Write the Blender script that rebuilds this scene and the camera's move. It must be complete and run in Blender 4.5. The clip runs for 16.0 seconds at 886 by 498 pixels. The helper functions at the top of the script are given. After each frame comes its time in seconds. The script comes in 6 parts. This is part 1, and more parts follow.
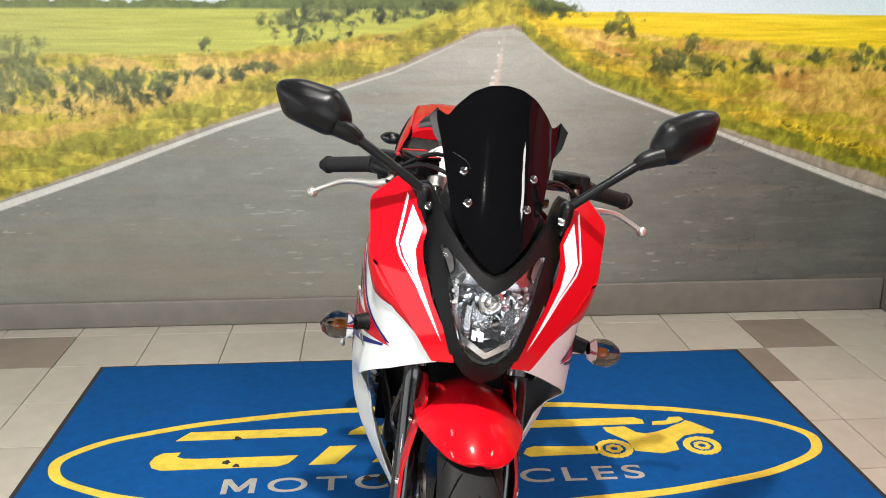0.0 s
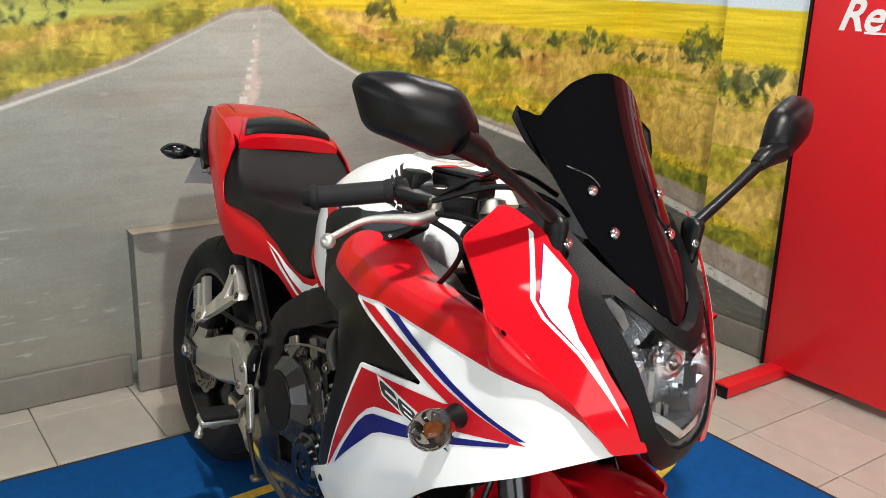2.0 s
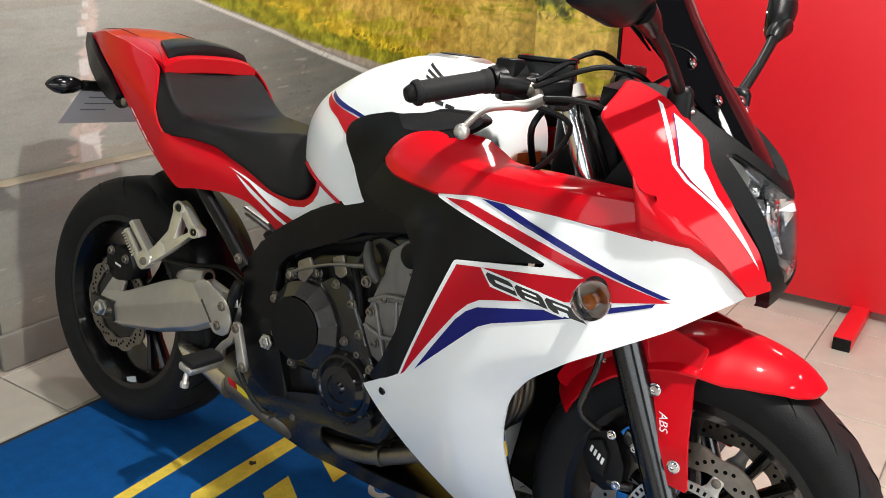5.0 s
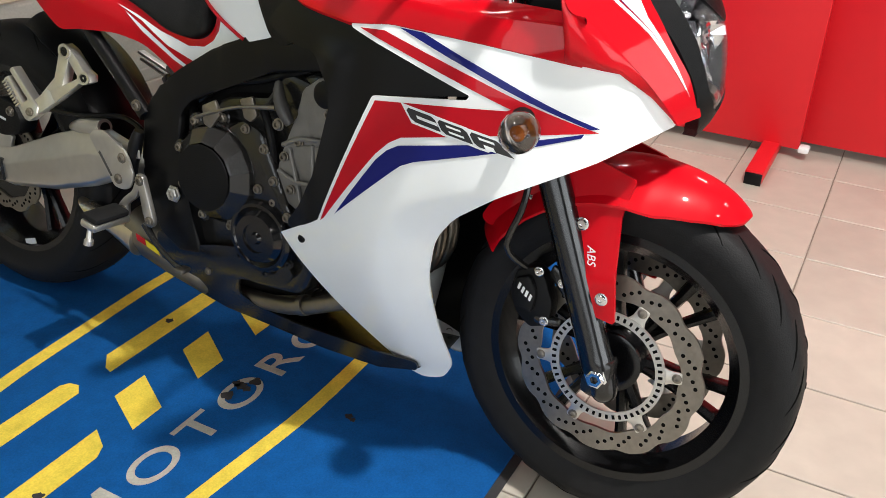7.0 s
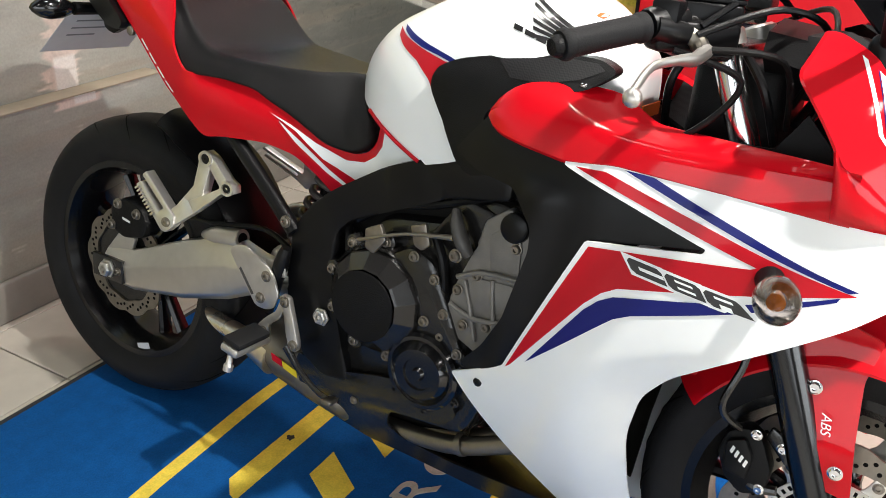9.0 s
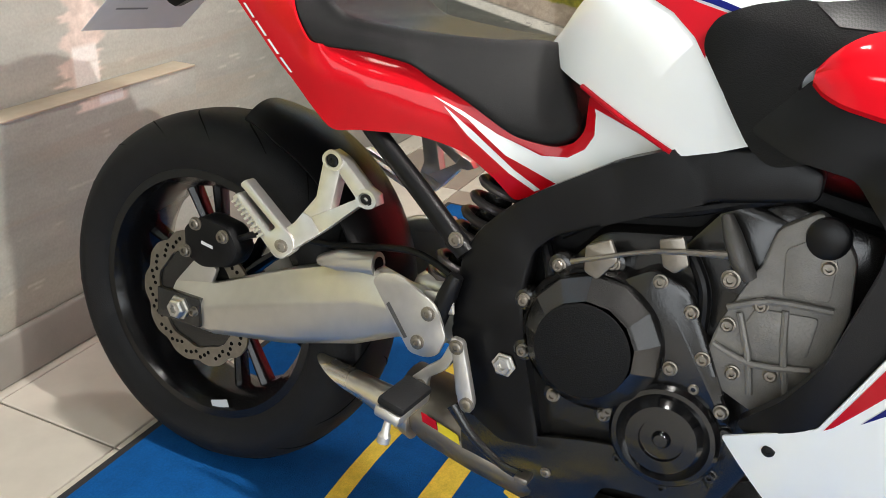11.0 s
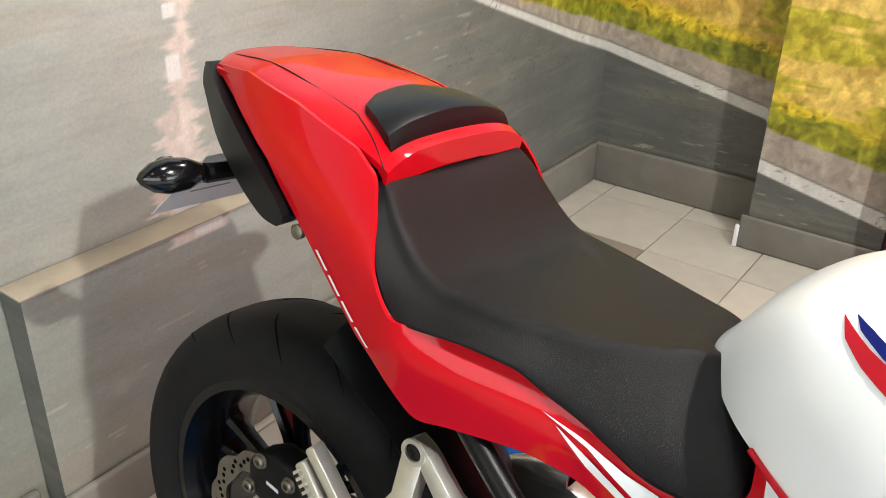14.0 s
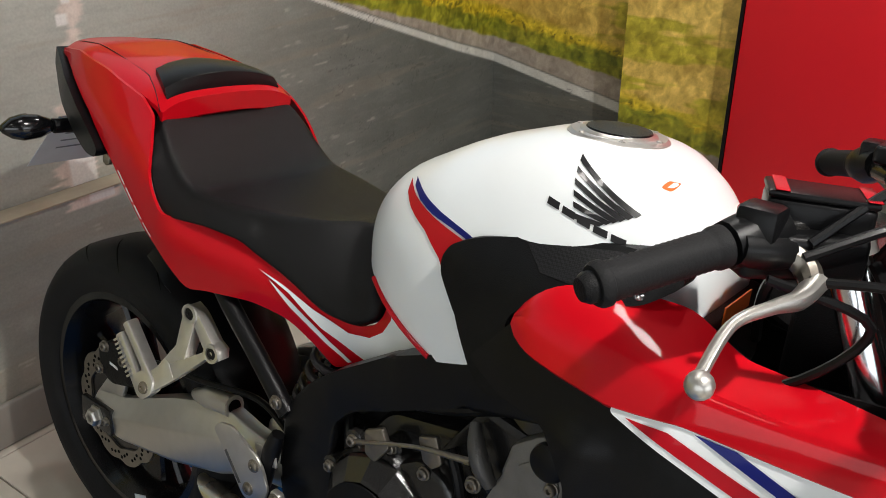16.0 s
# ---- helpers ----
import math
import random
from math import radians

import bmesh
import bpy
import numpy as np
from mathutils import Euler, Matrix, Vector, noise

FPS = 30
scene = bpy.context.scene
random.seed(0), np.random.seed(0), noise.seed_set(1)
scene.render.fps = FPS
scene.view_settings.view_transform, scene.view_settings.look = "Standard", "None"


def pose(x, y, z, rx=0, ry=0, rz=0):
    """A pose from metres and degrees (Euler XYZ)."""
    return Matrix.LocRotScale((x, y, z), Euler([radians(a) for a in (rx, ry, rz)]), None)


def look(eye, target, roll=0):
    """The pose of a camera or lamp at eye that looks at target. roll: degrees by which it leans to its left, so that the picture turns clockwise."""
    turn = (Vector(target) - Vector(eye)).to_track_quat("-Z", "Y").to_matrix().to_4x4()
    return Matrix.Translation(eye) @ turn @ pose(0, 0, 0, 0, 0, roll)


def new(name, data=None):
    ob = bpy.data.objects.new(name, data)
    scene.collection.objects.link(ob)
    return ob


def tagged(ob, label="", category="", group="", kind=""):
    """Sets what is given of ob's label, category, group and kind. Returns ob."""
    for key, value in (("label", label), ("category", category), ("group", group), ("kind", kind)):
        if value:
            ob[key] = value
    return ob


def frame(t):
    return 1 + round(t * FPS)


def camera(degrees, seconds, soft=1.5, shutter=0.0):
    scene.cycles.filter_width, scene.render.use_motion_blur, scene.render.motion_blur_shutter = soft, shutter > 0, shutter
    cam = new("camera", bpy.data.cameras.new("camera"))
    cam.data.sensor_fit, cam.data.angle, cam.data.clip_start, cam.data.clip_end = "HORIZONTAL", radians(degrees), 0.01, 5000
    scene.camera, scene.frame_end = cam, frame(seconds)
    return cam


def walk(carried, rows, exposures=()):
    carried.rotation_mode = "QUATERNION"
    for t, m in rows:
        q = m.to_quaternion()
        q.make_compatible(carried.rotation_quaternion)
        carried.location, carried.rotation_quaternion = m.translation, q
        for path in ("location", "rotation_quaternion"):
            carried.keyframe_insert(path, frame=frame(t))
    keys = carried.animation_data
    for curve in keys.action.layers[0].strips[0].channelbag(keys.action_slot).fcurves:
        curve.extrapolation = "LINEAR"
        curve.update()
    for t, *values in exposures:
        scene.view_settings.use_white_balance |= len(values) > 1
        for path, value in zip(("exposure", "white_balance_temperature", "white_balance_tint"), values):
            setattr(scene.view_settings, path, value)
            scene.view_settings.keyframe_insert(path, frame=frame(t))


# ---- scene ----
cam = camera(53.2, 16.0, soft=0.7)
PATH = [
    (0, (-0.098, -1.513, 1.363), (0.059, 0.399, 0.797), 0.3),
    (0.5, (-0.21, -1.293, 1.348), (0.07, 0.603, 0.777), 0.5),
    (1, (-0.407, -1.163, 1.334), (0.173, 0.665, 0.767), 1.1),
    (1.5, (-0.674, -1.005, 1.343), (0.253, 0.674, 0.776), 1.4),
    (2, (-0.783, -0.749, 1.298), (0.325, 0.816, 0.73), 1.7),
    (2.5, (-0.894, -0.571, 1.303), (0.43, 0.814, 0.73), 1.8),
    (3, (-1.18, -0.422, 1.342), (0.354, 0.726, 0.77), 2.3),
    (3.2, (-1.251, -0.374, 1.352), (0.312, 0.734, 0.777), 2.2),
    (5.3, (-1.239, -0.334, 1.167), (0.324, 0.691, 0.456), 1.1),
    (5.5, (-1.234, -0.342, 1.145), (0.316, 0.658, 0.371), 1.0),
    (6, (-1.213, -0.346, 1.126), (0.311, 0.583, 0.224), 0.8),
    (6.5, (-1.208, -0.337, 1.12), (0.345, 0.494, 0.174), 1.8),
    (7, (-1.207, -0.295, 1.155), (0.352, 0.511, 0.196), 1.9),
    (7.5, (-1.224, -0.23, 1.222), (0.331, 0.551, 0.236), 2.1),
    (8, (-1.259, -0.168, 1.275), (0.306, 0.599, 0.294), 2.5),
    (8.5, (-1.277, -0.098, 1.264), (0.313, 0.728, 0.376), 2.7),
    (9, (-1.162, 0.034, 1.224), (0.408, 0.905, 0.344), 2.4),
    (9.5, (-1.068, 0.173, 1.195), (0.483, 1.075, 0.312), 1.9),
    (9.7, (-1.046, 0.234, 1.159), (0.512, 1.122, 0.273), 1.9),
    (11.8, (-1.022, 0.639, 1.05), (0.652, 1.335, 0.205), 2.9),
    (12, (-1.016, 0.657, 1.092), (0.658, 1.341, 0.238), 3.1),
    (12.5, (-0.954, 0.69, 1.185), (0.709, 1.373, 0.309), 3.1),
    (13, (-0.769, 0.729, 1.221), (0.819, 1.555, 0.328), 2.4),
    (13.5, (-0.646, 0.748, 1.27), (0.845, 1.715, 0.353), 1.9),
    (14, (-0.636, 0.707, 1.29), (0.802, 1.737, 0.358), 1.5),
    (14.5, (-0.64, 0.612, 1.285), (0.787, 1.652, 0.347), 1.0),
    (15, (-0.64, 0.475, 1.291), (0.781, 1.522, 0.352), 0.4),
    (15.5, (-0.694, 0.329, 1.297), (0.723, 1.391, 0.368), -0.2),
    (16, (-0.768, 0.159, 1.315), (0.695, 1.216, 0.453), 0.2),
]
EXPOSURES = [(0,0),(.5,-.03),(1.5,-.05),(2.5,-.25),(3,-.2),(5.5,-.08),(7.5,-.10),(9,.12),(12,.62),(12.5,.6),(13,.42),(14.5,.28),(15.5,-.45),(16,-.55)]
walk(cam, [(t, look(eye, target, roll)) for t, eye, target, roll in PATH], EXPOSURES)

# ---- light ----
world = bpy.data.worlds.new("world")
scene.world = world
world.use_nodes = True
world.node_tree.nodes["Background"].inputs[0].default_value = (0.75, 0.8, 0.9, 1)
world.node_tree.nodes["Background"].inputs[1].default_value = 0.25

CEILING = 2.85
LAMPS = [(-0.2, -0.73, 104, 0.085), (-3.4, 1.0, 2, 0.30), (-1.8, 1.0, 3, 0.30), (-0.2, 1.0, 9, 0.30), (1.4, 1.0, 22, 0.30), (-3.4, -2.0, 4, 0.30), (-1.8, -2.0, 6, 0.30), (-0.2, -2.3, 7, 0.30), (1.4, -2.0, 10, 0.30),
         (-3.4, -0.5, 4, 0.30), (-1.8, -4.0, 7, 0.30), (0.6, -4.0, 8, 0.30), (2.6, -0.6, 9, 0.30)]
# powers of two unseen windows, added to light the bike's side and the mural
WEST_LIGHT, SOUTH_LIGHT = 118, 108


# ---- materials ----
def lin(r, g, b):
    """Linear colour from display values 0..255."""
    return tuple(((c / 255 + 0.055) / 1.055) ** 2.4 if c > 10 else c / 255 / 12.92 for c in (r, g, b))


def mat(name, col, rough=0.5, metal=0.0, vary=0.15, scale=40.0, bump=0.0, bscale=300.0, coat=0.0, rvary=0.1, spec=0.5, stretch=(1, 1, 1), island=0.0):
    """A surface with colour variation at two scales, uneven gloss and fine relief."""
    m = bpy.data.materials.new(name)
    m.use_nodes = True
    nt = m.node_tree
    n, l = nt.nodes, nt.links
    p = n["Principled BSDF"]
    p.inputs["Metallic"].default_value = metal
    p.inputs["Coat Weight"].default_value = coat
    p.inputs["Coat Roughness"].default_value = 0.04
    p.inputs["Specular IOR Level"].default_value = spec
    co = n.new("ShaderNodeTexCoord")
    mp = n.new("ShaderNodeMapping")
    mp.inputs["Scale"].default_value = stretch
    l.new(co.outputs["Object"], mp.inputs["Vector"])
    big = n.new("ShaderNodeTexNoise")
    big.inputs["Scale"].default_value = scale * 0.12
    big.inputs["Detail"].default_value = 3
    fine = n.new("ShaderNodeTexNoise")
    fine.inputs["Scale"].default_value = scale
    fine.inputs["Detail"].default_value = 5
    add = n.new("ShaderNodeMath")
    add.operation = "ADD"
    for s, k in ((big, 0), (fine, 1)):
        l.new(mp.outputs[0], s.inputs["Vector"])
        l.new(s.outputs["Fac"], add.inputs[k])
    ramp = n.new("ShaderNodeMapRange")
    ramp.inputs["From Min"].default_value, ramp.inputs["From Max"].default_value = 0.6, 1.4
    ramp.inputs["To Min"].default_value, ramp.inputs["To Max"].default_value = 1 - vary, 1 + vary
    l.new(add.outputs[0], ramp.inputs["Value"])
    hsv = n.new("ShaderNodeHueSaturation")
    hsv.inputs["Color"].default_value = (*col, 1)
    if island:
        info = n.new("ShaderNodeObjectInfo")
        r2 = n.new("ShaderNodeMapRange")
        r2.inputs["To Min"].default_value, r2.inputs["To Max"].default_value = 1 - island, 1 + island
        l.new(info.outputs["Random"], r2.inputs["Value"])
        mul = n.new("ShaderNodeMath")
        mul.operation = "MULTIPLY"
        l.new(ramp.outputs[0], mul.inputs[0])
        l.new(r2.outputs[0], mul.inputs[1])
        l.new(mul.outputs[0], hsv.inputs["Value"])
    else:
        l.new(ramp.outputs[0], hsv.inputs["Value"])
    l.new(hsv.outputs[0], p.inputs["Base Color"])
    rr = n.new("ShaderNodeMapRange")
    rr.inputs["To Min"].default_value, rr.inputs["To Max"].default_value = max(0.02, rough - rvary), min(1, rough + rvary)
    l.new(big.outputs["Fac"], rr.inputs["Value"])
    l.new(rr.outputs[0], p.inputs["Roughness"])
    if bump:
        bn = n.new("ShaderNodeTexNoise")
        bn.inputs["Scale"].default_value = bscale
        bn.inputs["Detail"].default_value = 4
        l.new(mp.outputs[0], bn.inputs["Vector"])
        b = n.new("ShaderNodeBump")
        b.inputs["Strength"].default_value = bump
        b.inputs["Distance"].default_value = 0.002
        l.new(bn.outputs["Fac"], b.inputs["Height"])
        l.new(b.outputs[0], p.inputs["Normal"])
    return m


RED = mat("red_paint", (0.54, 0.003, 0.010), 0.38, coat=0.48, spec=0.06, vary=0.03, scale=20, rvary=0.04)
DECAL_RED = mat("decal_red", (0.48, 0.005, 0.014), 0.45, coat=0.3, spec=0.1, vary=0.03, rvary=0.04)
WHITE = mat("white_paint", (0.86, 0.89, 0.89), 0.30, coat=0.45, vary=0.02, scale=20, rvary=0.05)
BLUE = mat("decal_blue", (0.006, 0.010, 0.14), 0.40, coat=0.18, spec=0.15, vary=0.03, rvary=0.04)
MATT = mat("matt_black_plastic", (0.004, 0.004, 0.0044), 0.34, spec=0.24, vary=0.15, bump=0.12, bscale=900, rvary=0.06)
GRAIN = mat("grained_black_plastic", (0.004, 0.004, 0.0043), 0.46, spec=0.18, vary=0.2, bump=0.35, bscale=600)
GLOSS = mat("gloss_black", (0.005, 0.005, 0.0055), 0.16, coat=0.3, vary=0.1, rvary=0.05)
DARK = mat("engine_black", (0.012, 0.0115, 0.011), 0.19, vary=0.2, bump=0.12, bscale=400, spec=0.60)
CASE = mat("engine_grey_cast", (0.085, 0.082, 0.078), 0.42, metal=0.4, vary=0.2, bump=0.35, bscale=450)
RUBBER = mat("tyre_rubber", (0.010, 0.010, 0.0105), 0.60, spec=0.20, vary=0.25, bump=0.3, bscale=400, rvary=0.1)
RIM = mat("black_wheel_paint", (0.0035, 0.0035, 0.004), 0.26, spec=0.35, coat=0.12, vary=0.12, rvary=0.05)
FORK = mat("gloss_black_fork", (0.004, 0.004, 0.0045), 0.20, coat=0.3, vary=0.1, rvary=0.05)
SILVER = mat("brushed_alloy", (0.62, 0.60, 0.56), 0.36, metal=0.9, vary=0.10, scale=60, bump=0.1, bscale=700)
SWING = mat("swingarm_alloy", (0.56, 0.54, 0.49), 0.34, metal=0.85, vary=0.08, scale=40, bump=0.08, bscale=500)
CHROME = mat("chrome", (0.75, 0.75, 0.76), 0.12, metal=1.0, vary=0.05)
STEEL = mat("disc_steel", (0.25, 0.225, 0.19), 0.36, metal=0.9, vary=0.2, scale=90, bump=0.1, bscale=900)
PIPE = mat("exhaust_steel", (0.24, 0.215, 0.18), 0.40, metal=1.0, vary=0.25, scale=30)
VINYL = mat("seat_vinyl", (0.0045, 0.0042, 0.0043), 0.33, spec=0.25, vary=0.12, bump=0.45, bscale=1300, rvary=0.06)
HEAD = mat("cylinder_head_grey", (0.20, 0.19, 0.175), 0.45, metal=0.3, vary=0.2, bump=0.35, bscale=450)
ROOF = mat("unseen_ceiling_dark", (0.045, 0.045, 0.047), 0.9, vary=0.1, scale=10, bump=0.1, bscale=100)
SPRING = mat("spring_grey", (0.10, 0.09, 0.09), 0.35, metal=0.6)
AMBER = mat("amber_bulb", (0.55, 0.16, 0.02), 0.25, coat=0.5)
PAPER = mat("white_paper", (0.62, 0.64, 0.66), 0.7, vary=0.05)
INK = mat("print_grey", (0.20, 0.22, 0.24), 0.7)
BLACKINK = mat("decal_black", (0.012, 0.012, 0.013), 0.35, coat=0.4)
YELLOW = mat("sticker_yellow", (0.70, 0.55, 0.02), 0.4)
ORANGE = mat("sticker_orange", (0.80, 0.16, 0.02), 0.4)
# near-black that paints the shade inside holes, slots and grooves
HOLE_SHADE = mat("hole_shade", (0.0025, 0.0025, 0.0025), 0.9, spec=0.1)
TAIL_RED = mat("tail_lens_red", (0.25, 0.01, 0.012), 0.15, coat=1.0)
REFLECTOR = mat("reflector_bowl", (0.88, 0.89, 0.91), 0.10, metal=1.0, vary=0.08)
BEZEL = mat("lamp_bezel", (0.36, 0.36, 0.37), 0.25, metal=0.9, vary=0.1)


def glass(name, col, rough=0.02, trans=1.0):
    m = bpy.data.materials.new(name)
    m.use_nodes = True
    p = m.node_tree.nodes["Principled BSDF"]
    p.inputs["Base Color"].default_value = (*col, 1)
    p.inputs["Roughness"].default_value = rough
    p.inputs["Transmission Weight"].default_value = trans
    p.inputs["IOR"].default_value = 1.1
    p.inputs["Coat Weight"].default_value = 0.6
    return m


def weave(name):
    """Black plastic printed with a fine diagonal carbon weave."""
    m = mat(name, (0.006, 0.006, 0.0065), 0.32, spec=0.35, vary=0.1, rvary=0.05)
    n, l = m.node_tree.nodes, m.node_tree.links
    p = n["Principled BSDF"]
    co = n.new("ShaderNodeTexCoord")
    ch = n.new("ShaderNodeTexChecker")
    ch.inputs["Scale"].default_value = 420
    ch.inputs["Color1"].default_value, ch.inputs["Color2"].default_value = (0.004, 0.004, 0.0045, 1), (0.018, 0.018, 0.019, 1)
    mp = n.new("ShaderNodeMapping")
    mp.inputs["Rotation"].default_value = (0.6, 0.5, 0.8)
    l.new(co.outputs["Object"], mp.inputs["Vector"])
    l.new(mp.outputs[0], ch.inputs["Vector"])
    l.new(ch.outputs["Color"], p.inputs["Base Color"])
    return m


LENS = glass("clear_lens", (0.97, 0.98, 1.0))
TIP = mat("outlet_steel", (0.62, 0.55, 0.45), 0.30, metal=0.9, vary=0.12)
SMOKE = glass("smoked_lens", (0.34, 0.29, 0.25), 0.05)
WEAVE = weave("carbon_weave")
SCREEN = mat("black_screen", (0.0025, 0.0025, 0.003), 0.02, coat=0.0, spec=0.22, vary=0.1, rvary=0.02)
CARPET = mat("blue_carpet", lin(16, 82, 146), 0.95, vary=0.22, scale=260, bump=1.0, bscale=700, spec=0.1)
CARPET_Y = mat("yellow_carpet", lin(232, 205, 80), 0.95, vary=0.2, scale=260, bump=1.0, bscale=700, spec=0.1)
CARPET_W = mat("grey_white_carpet", lin(178, 176, 166), 0.95, vary=0.2, scale=260, bump=1.0, bscale=700, spec=0.1)
MAT_EDGE = mat("mat_rubber", (0.02, 0.02, 0.022), 0.8, bump=0.3)
TILE = mat("cream_tile", lin(182, 175, 163), 0.33, vary=0.12, scale=14, bump=0.06, bscale=60, island=0.05, rvary=0.1)
TILE_D = mat("grey_brown_tile", lin(138, 126, 115), 0.35, vary=0.18, scale=14, bump=0.06, bscale=60, island=0.06)
GROUT = mat("tile_grout", lin(142, 132, 121), 0.9, vary=0.3, scale=60, bump=0.3)
PANEL = mat("red_panel", lin(214, 22, 34), 0.42, vary=0.03, scale=8, rvary=0.05)
LETTER = mat("white_letter", (0.8, 0.8, 0.8), 0.5, vary=0.02)
DIM = mat("unseen_wall_grey", (0.15, 0.145, 0.14), 0.85, vary=0.06, scale=12, bump=0.15, bscale=120)
PLASTER = mat("painted_plaster", lin(178, 176, 172), 0.85, vary=0.06, scale=12, bump=0.15, bscale=120)
LEDGE = mat("tan_ledge", lin(168, 156, 136), 0.6, vary=0.2, scale=16, bump=0.12, bscale=120)
SKIRT = mat("skirting_grey", lin(118, 114, 106), 0.6, vary=0.18, scale=16, bump=0.12, bscale=120)

# ---- building helpers ----
def link(name, bm, material, parent=None, label="", smooth=True, sharp=35):
    bmesh.ops.recalc_face_normals(bm, faces=bm.faces)
    me = bpy.data.meshes.new(name)
    bm.to_mesh(me)
    bm.free()
    me.materials.append(material)
    if smooth:
        me.polygons.foreach_set("use_smooth", [True] * len(me.polygons))
        me.set_sharp_from_angle(angle=radians(sharp))
    ob = new(name, me)
    if parent is not None:
        ob.parent = parent
    if label:
        ob["label"] = label
    return ob


def part(name, bm, material, parent, label="", smooth=True, sharp=35):
    """One mesh under a thing or under a part."""
    return link(name, bm, material, parent, label, smooth, sharp)


def box_bm(lo, hi, bevel=0.0, seg=2, bm=None, m=None):
    own = bmesh.new()
    bmesh.ops.create_cube(own, size=1)
    for v in own.verts:
        v.co = Vector([(lo[i] + hi[i]) / 2 + v.co[i] * (hi[i] - lo[i]) for i in range(3)])
    if bevel:
        bmesh.ops.bevel(own, geom=own.edges[:], offset=bevel, segments=seg, affect="EDGES", profile=0.5)
    return own if bm is None else join(bm, own, m)


def join(bm, other, m=None):
    """Adds another bmesh to bm."""
    if m is not None:
        bmesh.ops.transform(other, matrix=m, verts=other.verts)
    me = bpy.data.meshes.new("tmp")
    other.to_mesh(me)
    other.free()
    bm.from_mesh(me)
    bpy.data.meshes.remove(me)
    return bm


def thing(name, label, category, group="", kind="", m=None):
    ob = new(name)
    ob.empty_display_size = 0.1
    if m is not None:
        ob.matrix_world = m
    return tagged(ob, label, category, group, kind)


def prism(poly, depth, place, bevel=0.0, seg=2):
    """A flat outline given thickness: place(u, v, w) turns it into space, w runs 0..depth."""
    bm = bmesh.new()
    lo = [bm.verts.new((*p, 0)) for p in poly]
    f = bm.faces.new(lo)
    r = bmesh.ops.extrude_face_region(bm, geom=[f])
    for v in [g for g in r["geom"] if isinstance(g, bmesh.types.BMVert)]:
        v.co.z += depth
    if bevel:
        ed = [e for e in bm.edges if abs(e.verts[0].co.z - e.verts[1].co.z) < 1e-6]
        bmesh.ops.bevel(bm, geom=ed, offset=bevel, segments=seg, affect="EDGES", profile=0.5)
    bmesh.ops.triangulate(bm, faces=[f for f in bm.faces if len(f.verts) > 4])
    for v in bm.verts:
        v.co = Vector(place(*v.co))
    return bm


def floor_place(z):
    return lambda u, v, w: (u, v, z + w)


# ---- the room ----
X0, X1, Y0, Y1 = -5.2, 3.6, -5.4, 2.042
CORNER, PILLAR_X, PILLAR_Y = 2.176, 1.971, 1.397

floor = link("floor", box_bm((X0, Y0, -0.12), (X1, Y1 + 0.05, -0.006)), GROUT)
tagged(floor, "cream ceramic tile floor with dark joints and a few grey tiles", "floor", kind="structure")
# ceiling out of view, made dark to keep bounce and reflections low
ceiling = link("ceiling", box_bm((X0 - 0.1, Y0 - 0.1, CEILING), (X1 + 0.1, Y1 + 0.1, CEILING + 0.1)), ROOF)
tagged(ceiling, "unseen ceiling, assumed, dark grey to cut bounce light", "ceiling", kind="structure")
# wall out of view, added to close the room; its grey limits bounce
tagged(link("wall_east", box_bm((X1, Y0, -0.1), (X1 + 0.12, Y1, CEILING)), DIM), "unseen closing wall, assumed, grey to cut bounce light", "wall", kind="structure")


def assumed_window(wall, name, place, u0, u1, w0, w1, z0, z1, power, turn):
    """A wall along u with an unseen, assumed window from w0 to w1, added for its light; place(u, depth, z) gives space.
    """
    def slab(bm, a, b, bevel=0.0):
        p, q = place(*a), place(*b)
        return box_bm(tuple(map(min, p, q)), tuple(map(max, p, q)), bevel, 1, bm)
    bm = bmesh.new()
    slab(bm, (u0, 0, -0.1), (w0, 0.12, CEILING))
    slab(bm, (w1, 0, -0.1), (u1, 0.12, CEILING))
    slab(bm, (w0, 0, -0.1), (w1, 0.12, z0))
    slab(bm, (w0, 0, z1), (w1, 0.12, CEILING))
    tagged(link(wall, bm, DIM), "unseen grey wall, assumed, with a wide added window", "wall", kind="structure")
    fr = bmesh.new()
    for a, b in (((w0, .03, z0), (w1, .08, z0 + .05)), ((w0, .03, z1 - .05), (w1, .08, z1)), ((w0, .03, z0 + .05), (w0 + .05, .08, z1 - .05)), ((w1 - .05, .03, z0 + .05), (w1, .08, z1 - .05)),
                 (((w0 + w1) / 2 - .025, .03, z0 + .05), ((w0 + w1) / 2 + .025, .08, z1 - .05))):
        slab(fr, a, b, 0.004)
    win = tagged(link(name, fr, LETTER), "unseen white framed window, assumed, added to light the room from the side", "window", kind="structure")
    for a, b in ((w0 + .05, (w0 + w1) / 2 - .025), ((w0 + w1) / 2 + .025, w1 - .05)):
        pane = part("pane", slab(bmesh.new(), (a, .055, z0 + .05), (b, .061, z1 - .05)), LENS, win)
        pane.visible_shadow = False
    # area lamp in the assumed opening, standing in for light from outside
    li = bpy.data.lights.new("daylight", "AREA")
    li.shape, li.size, li.size_y, li.energy, li.color = "RECTANGLE", (w1 - w0) * .94, (z1 - z0) * .92, power, (0.92, 0.97, 1.0)
    lo = new("daylight", li)
    lo.matrix_world = Matrix.Translation(place((w0 + w1) / 2, .02, (z0 + z1) / 2)) @ turn


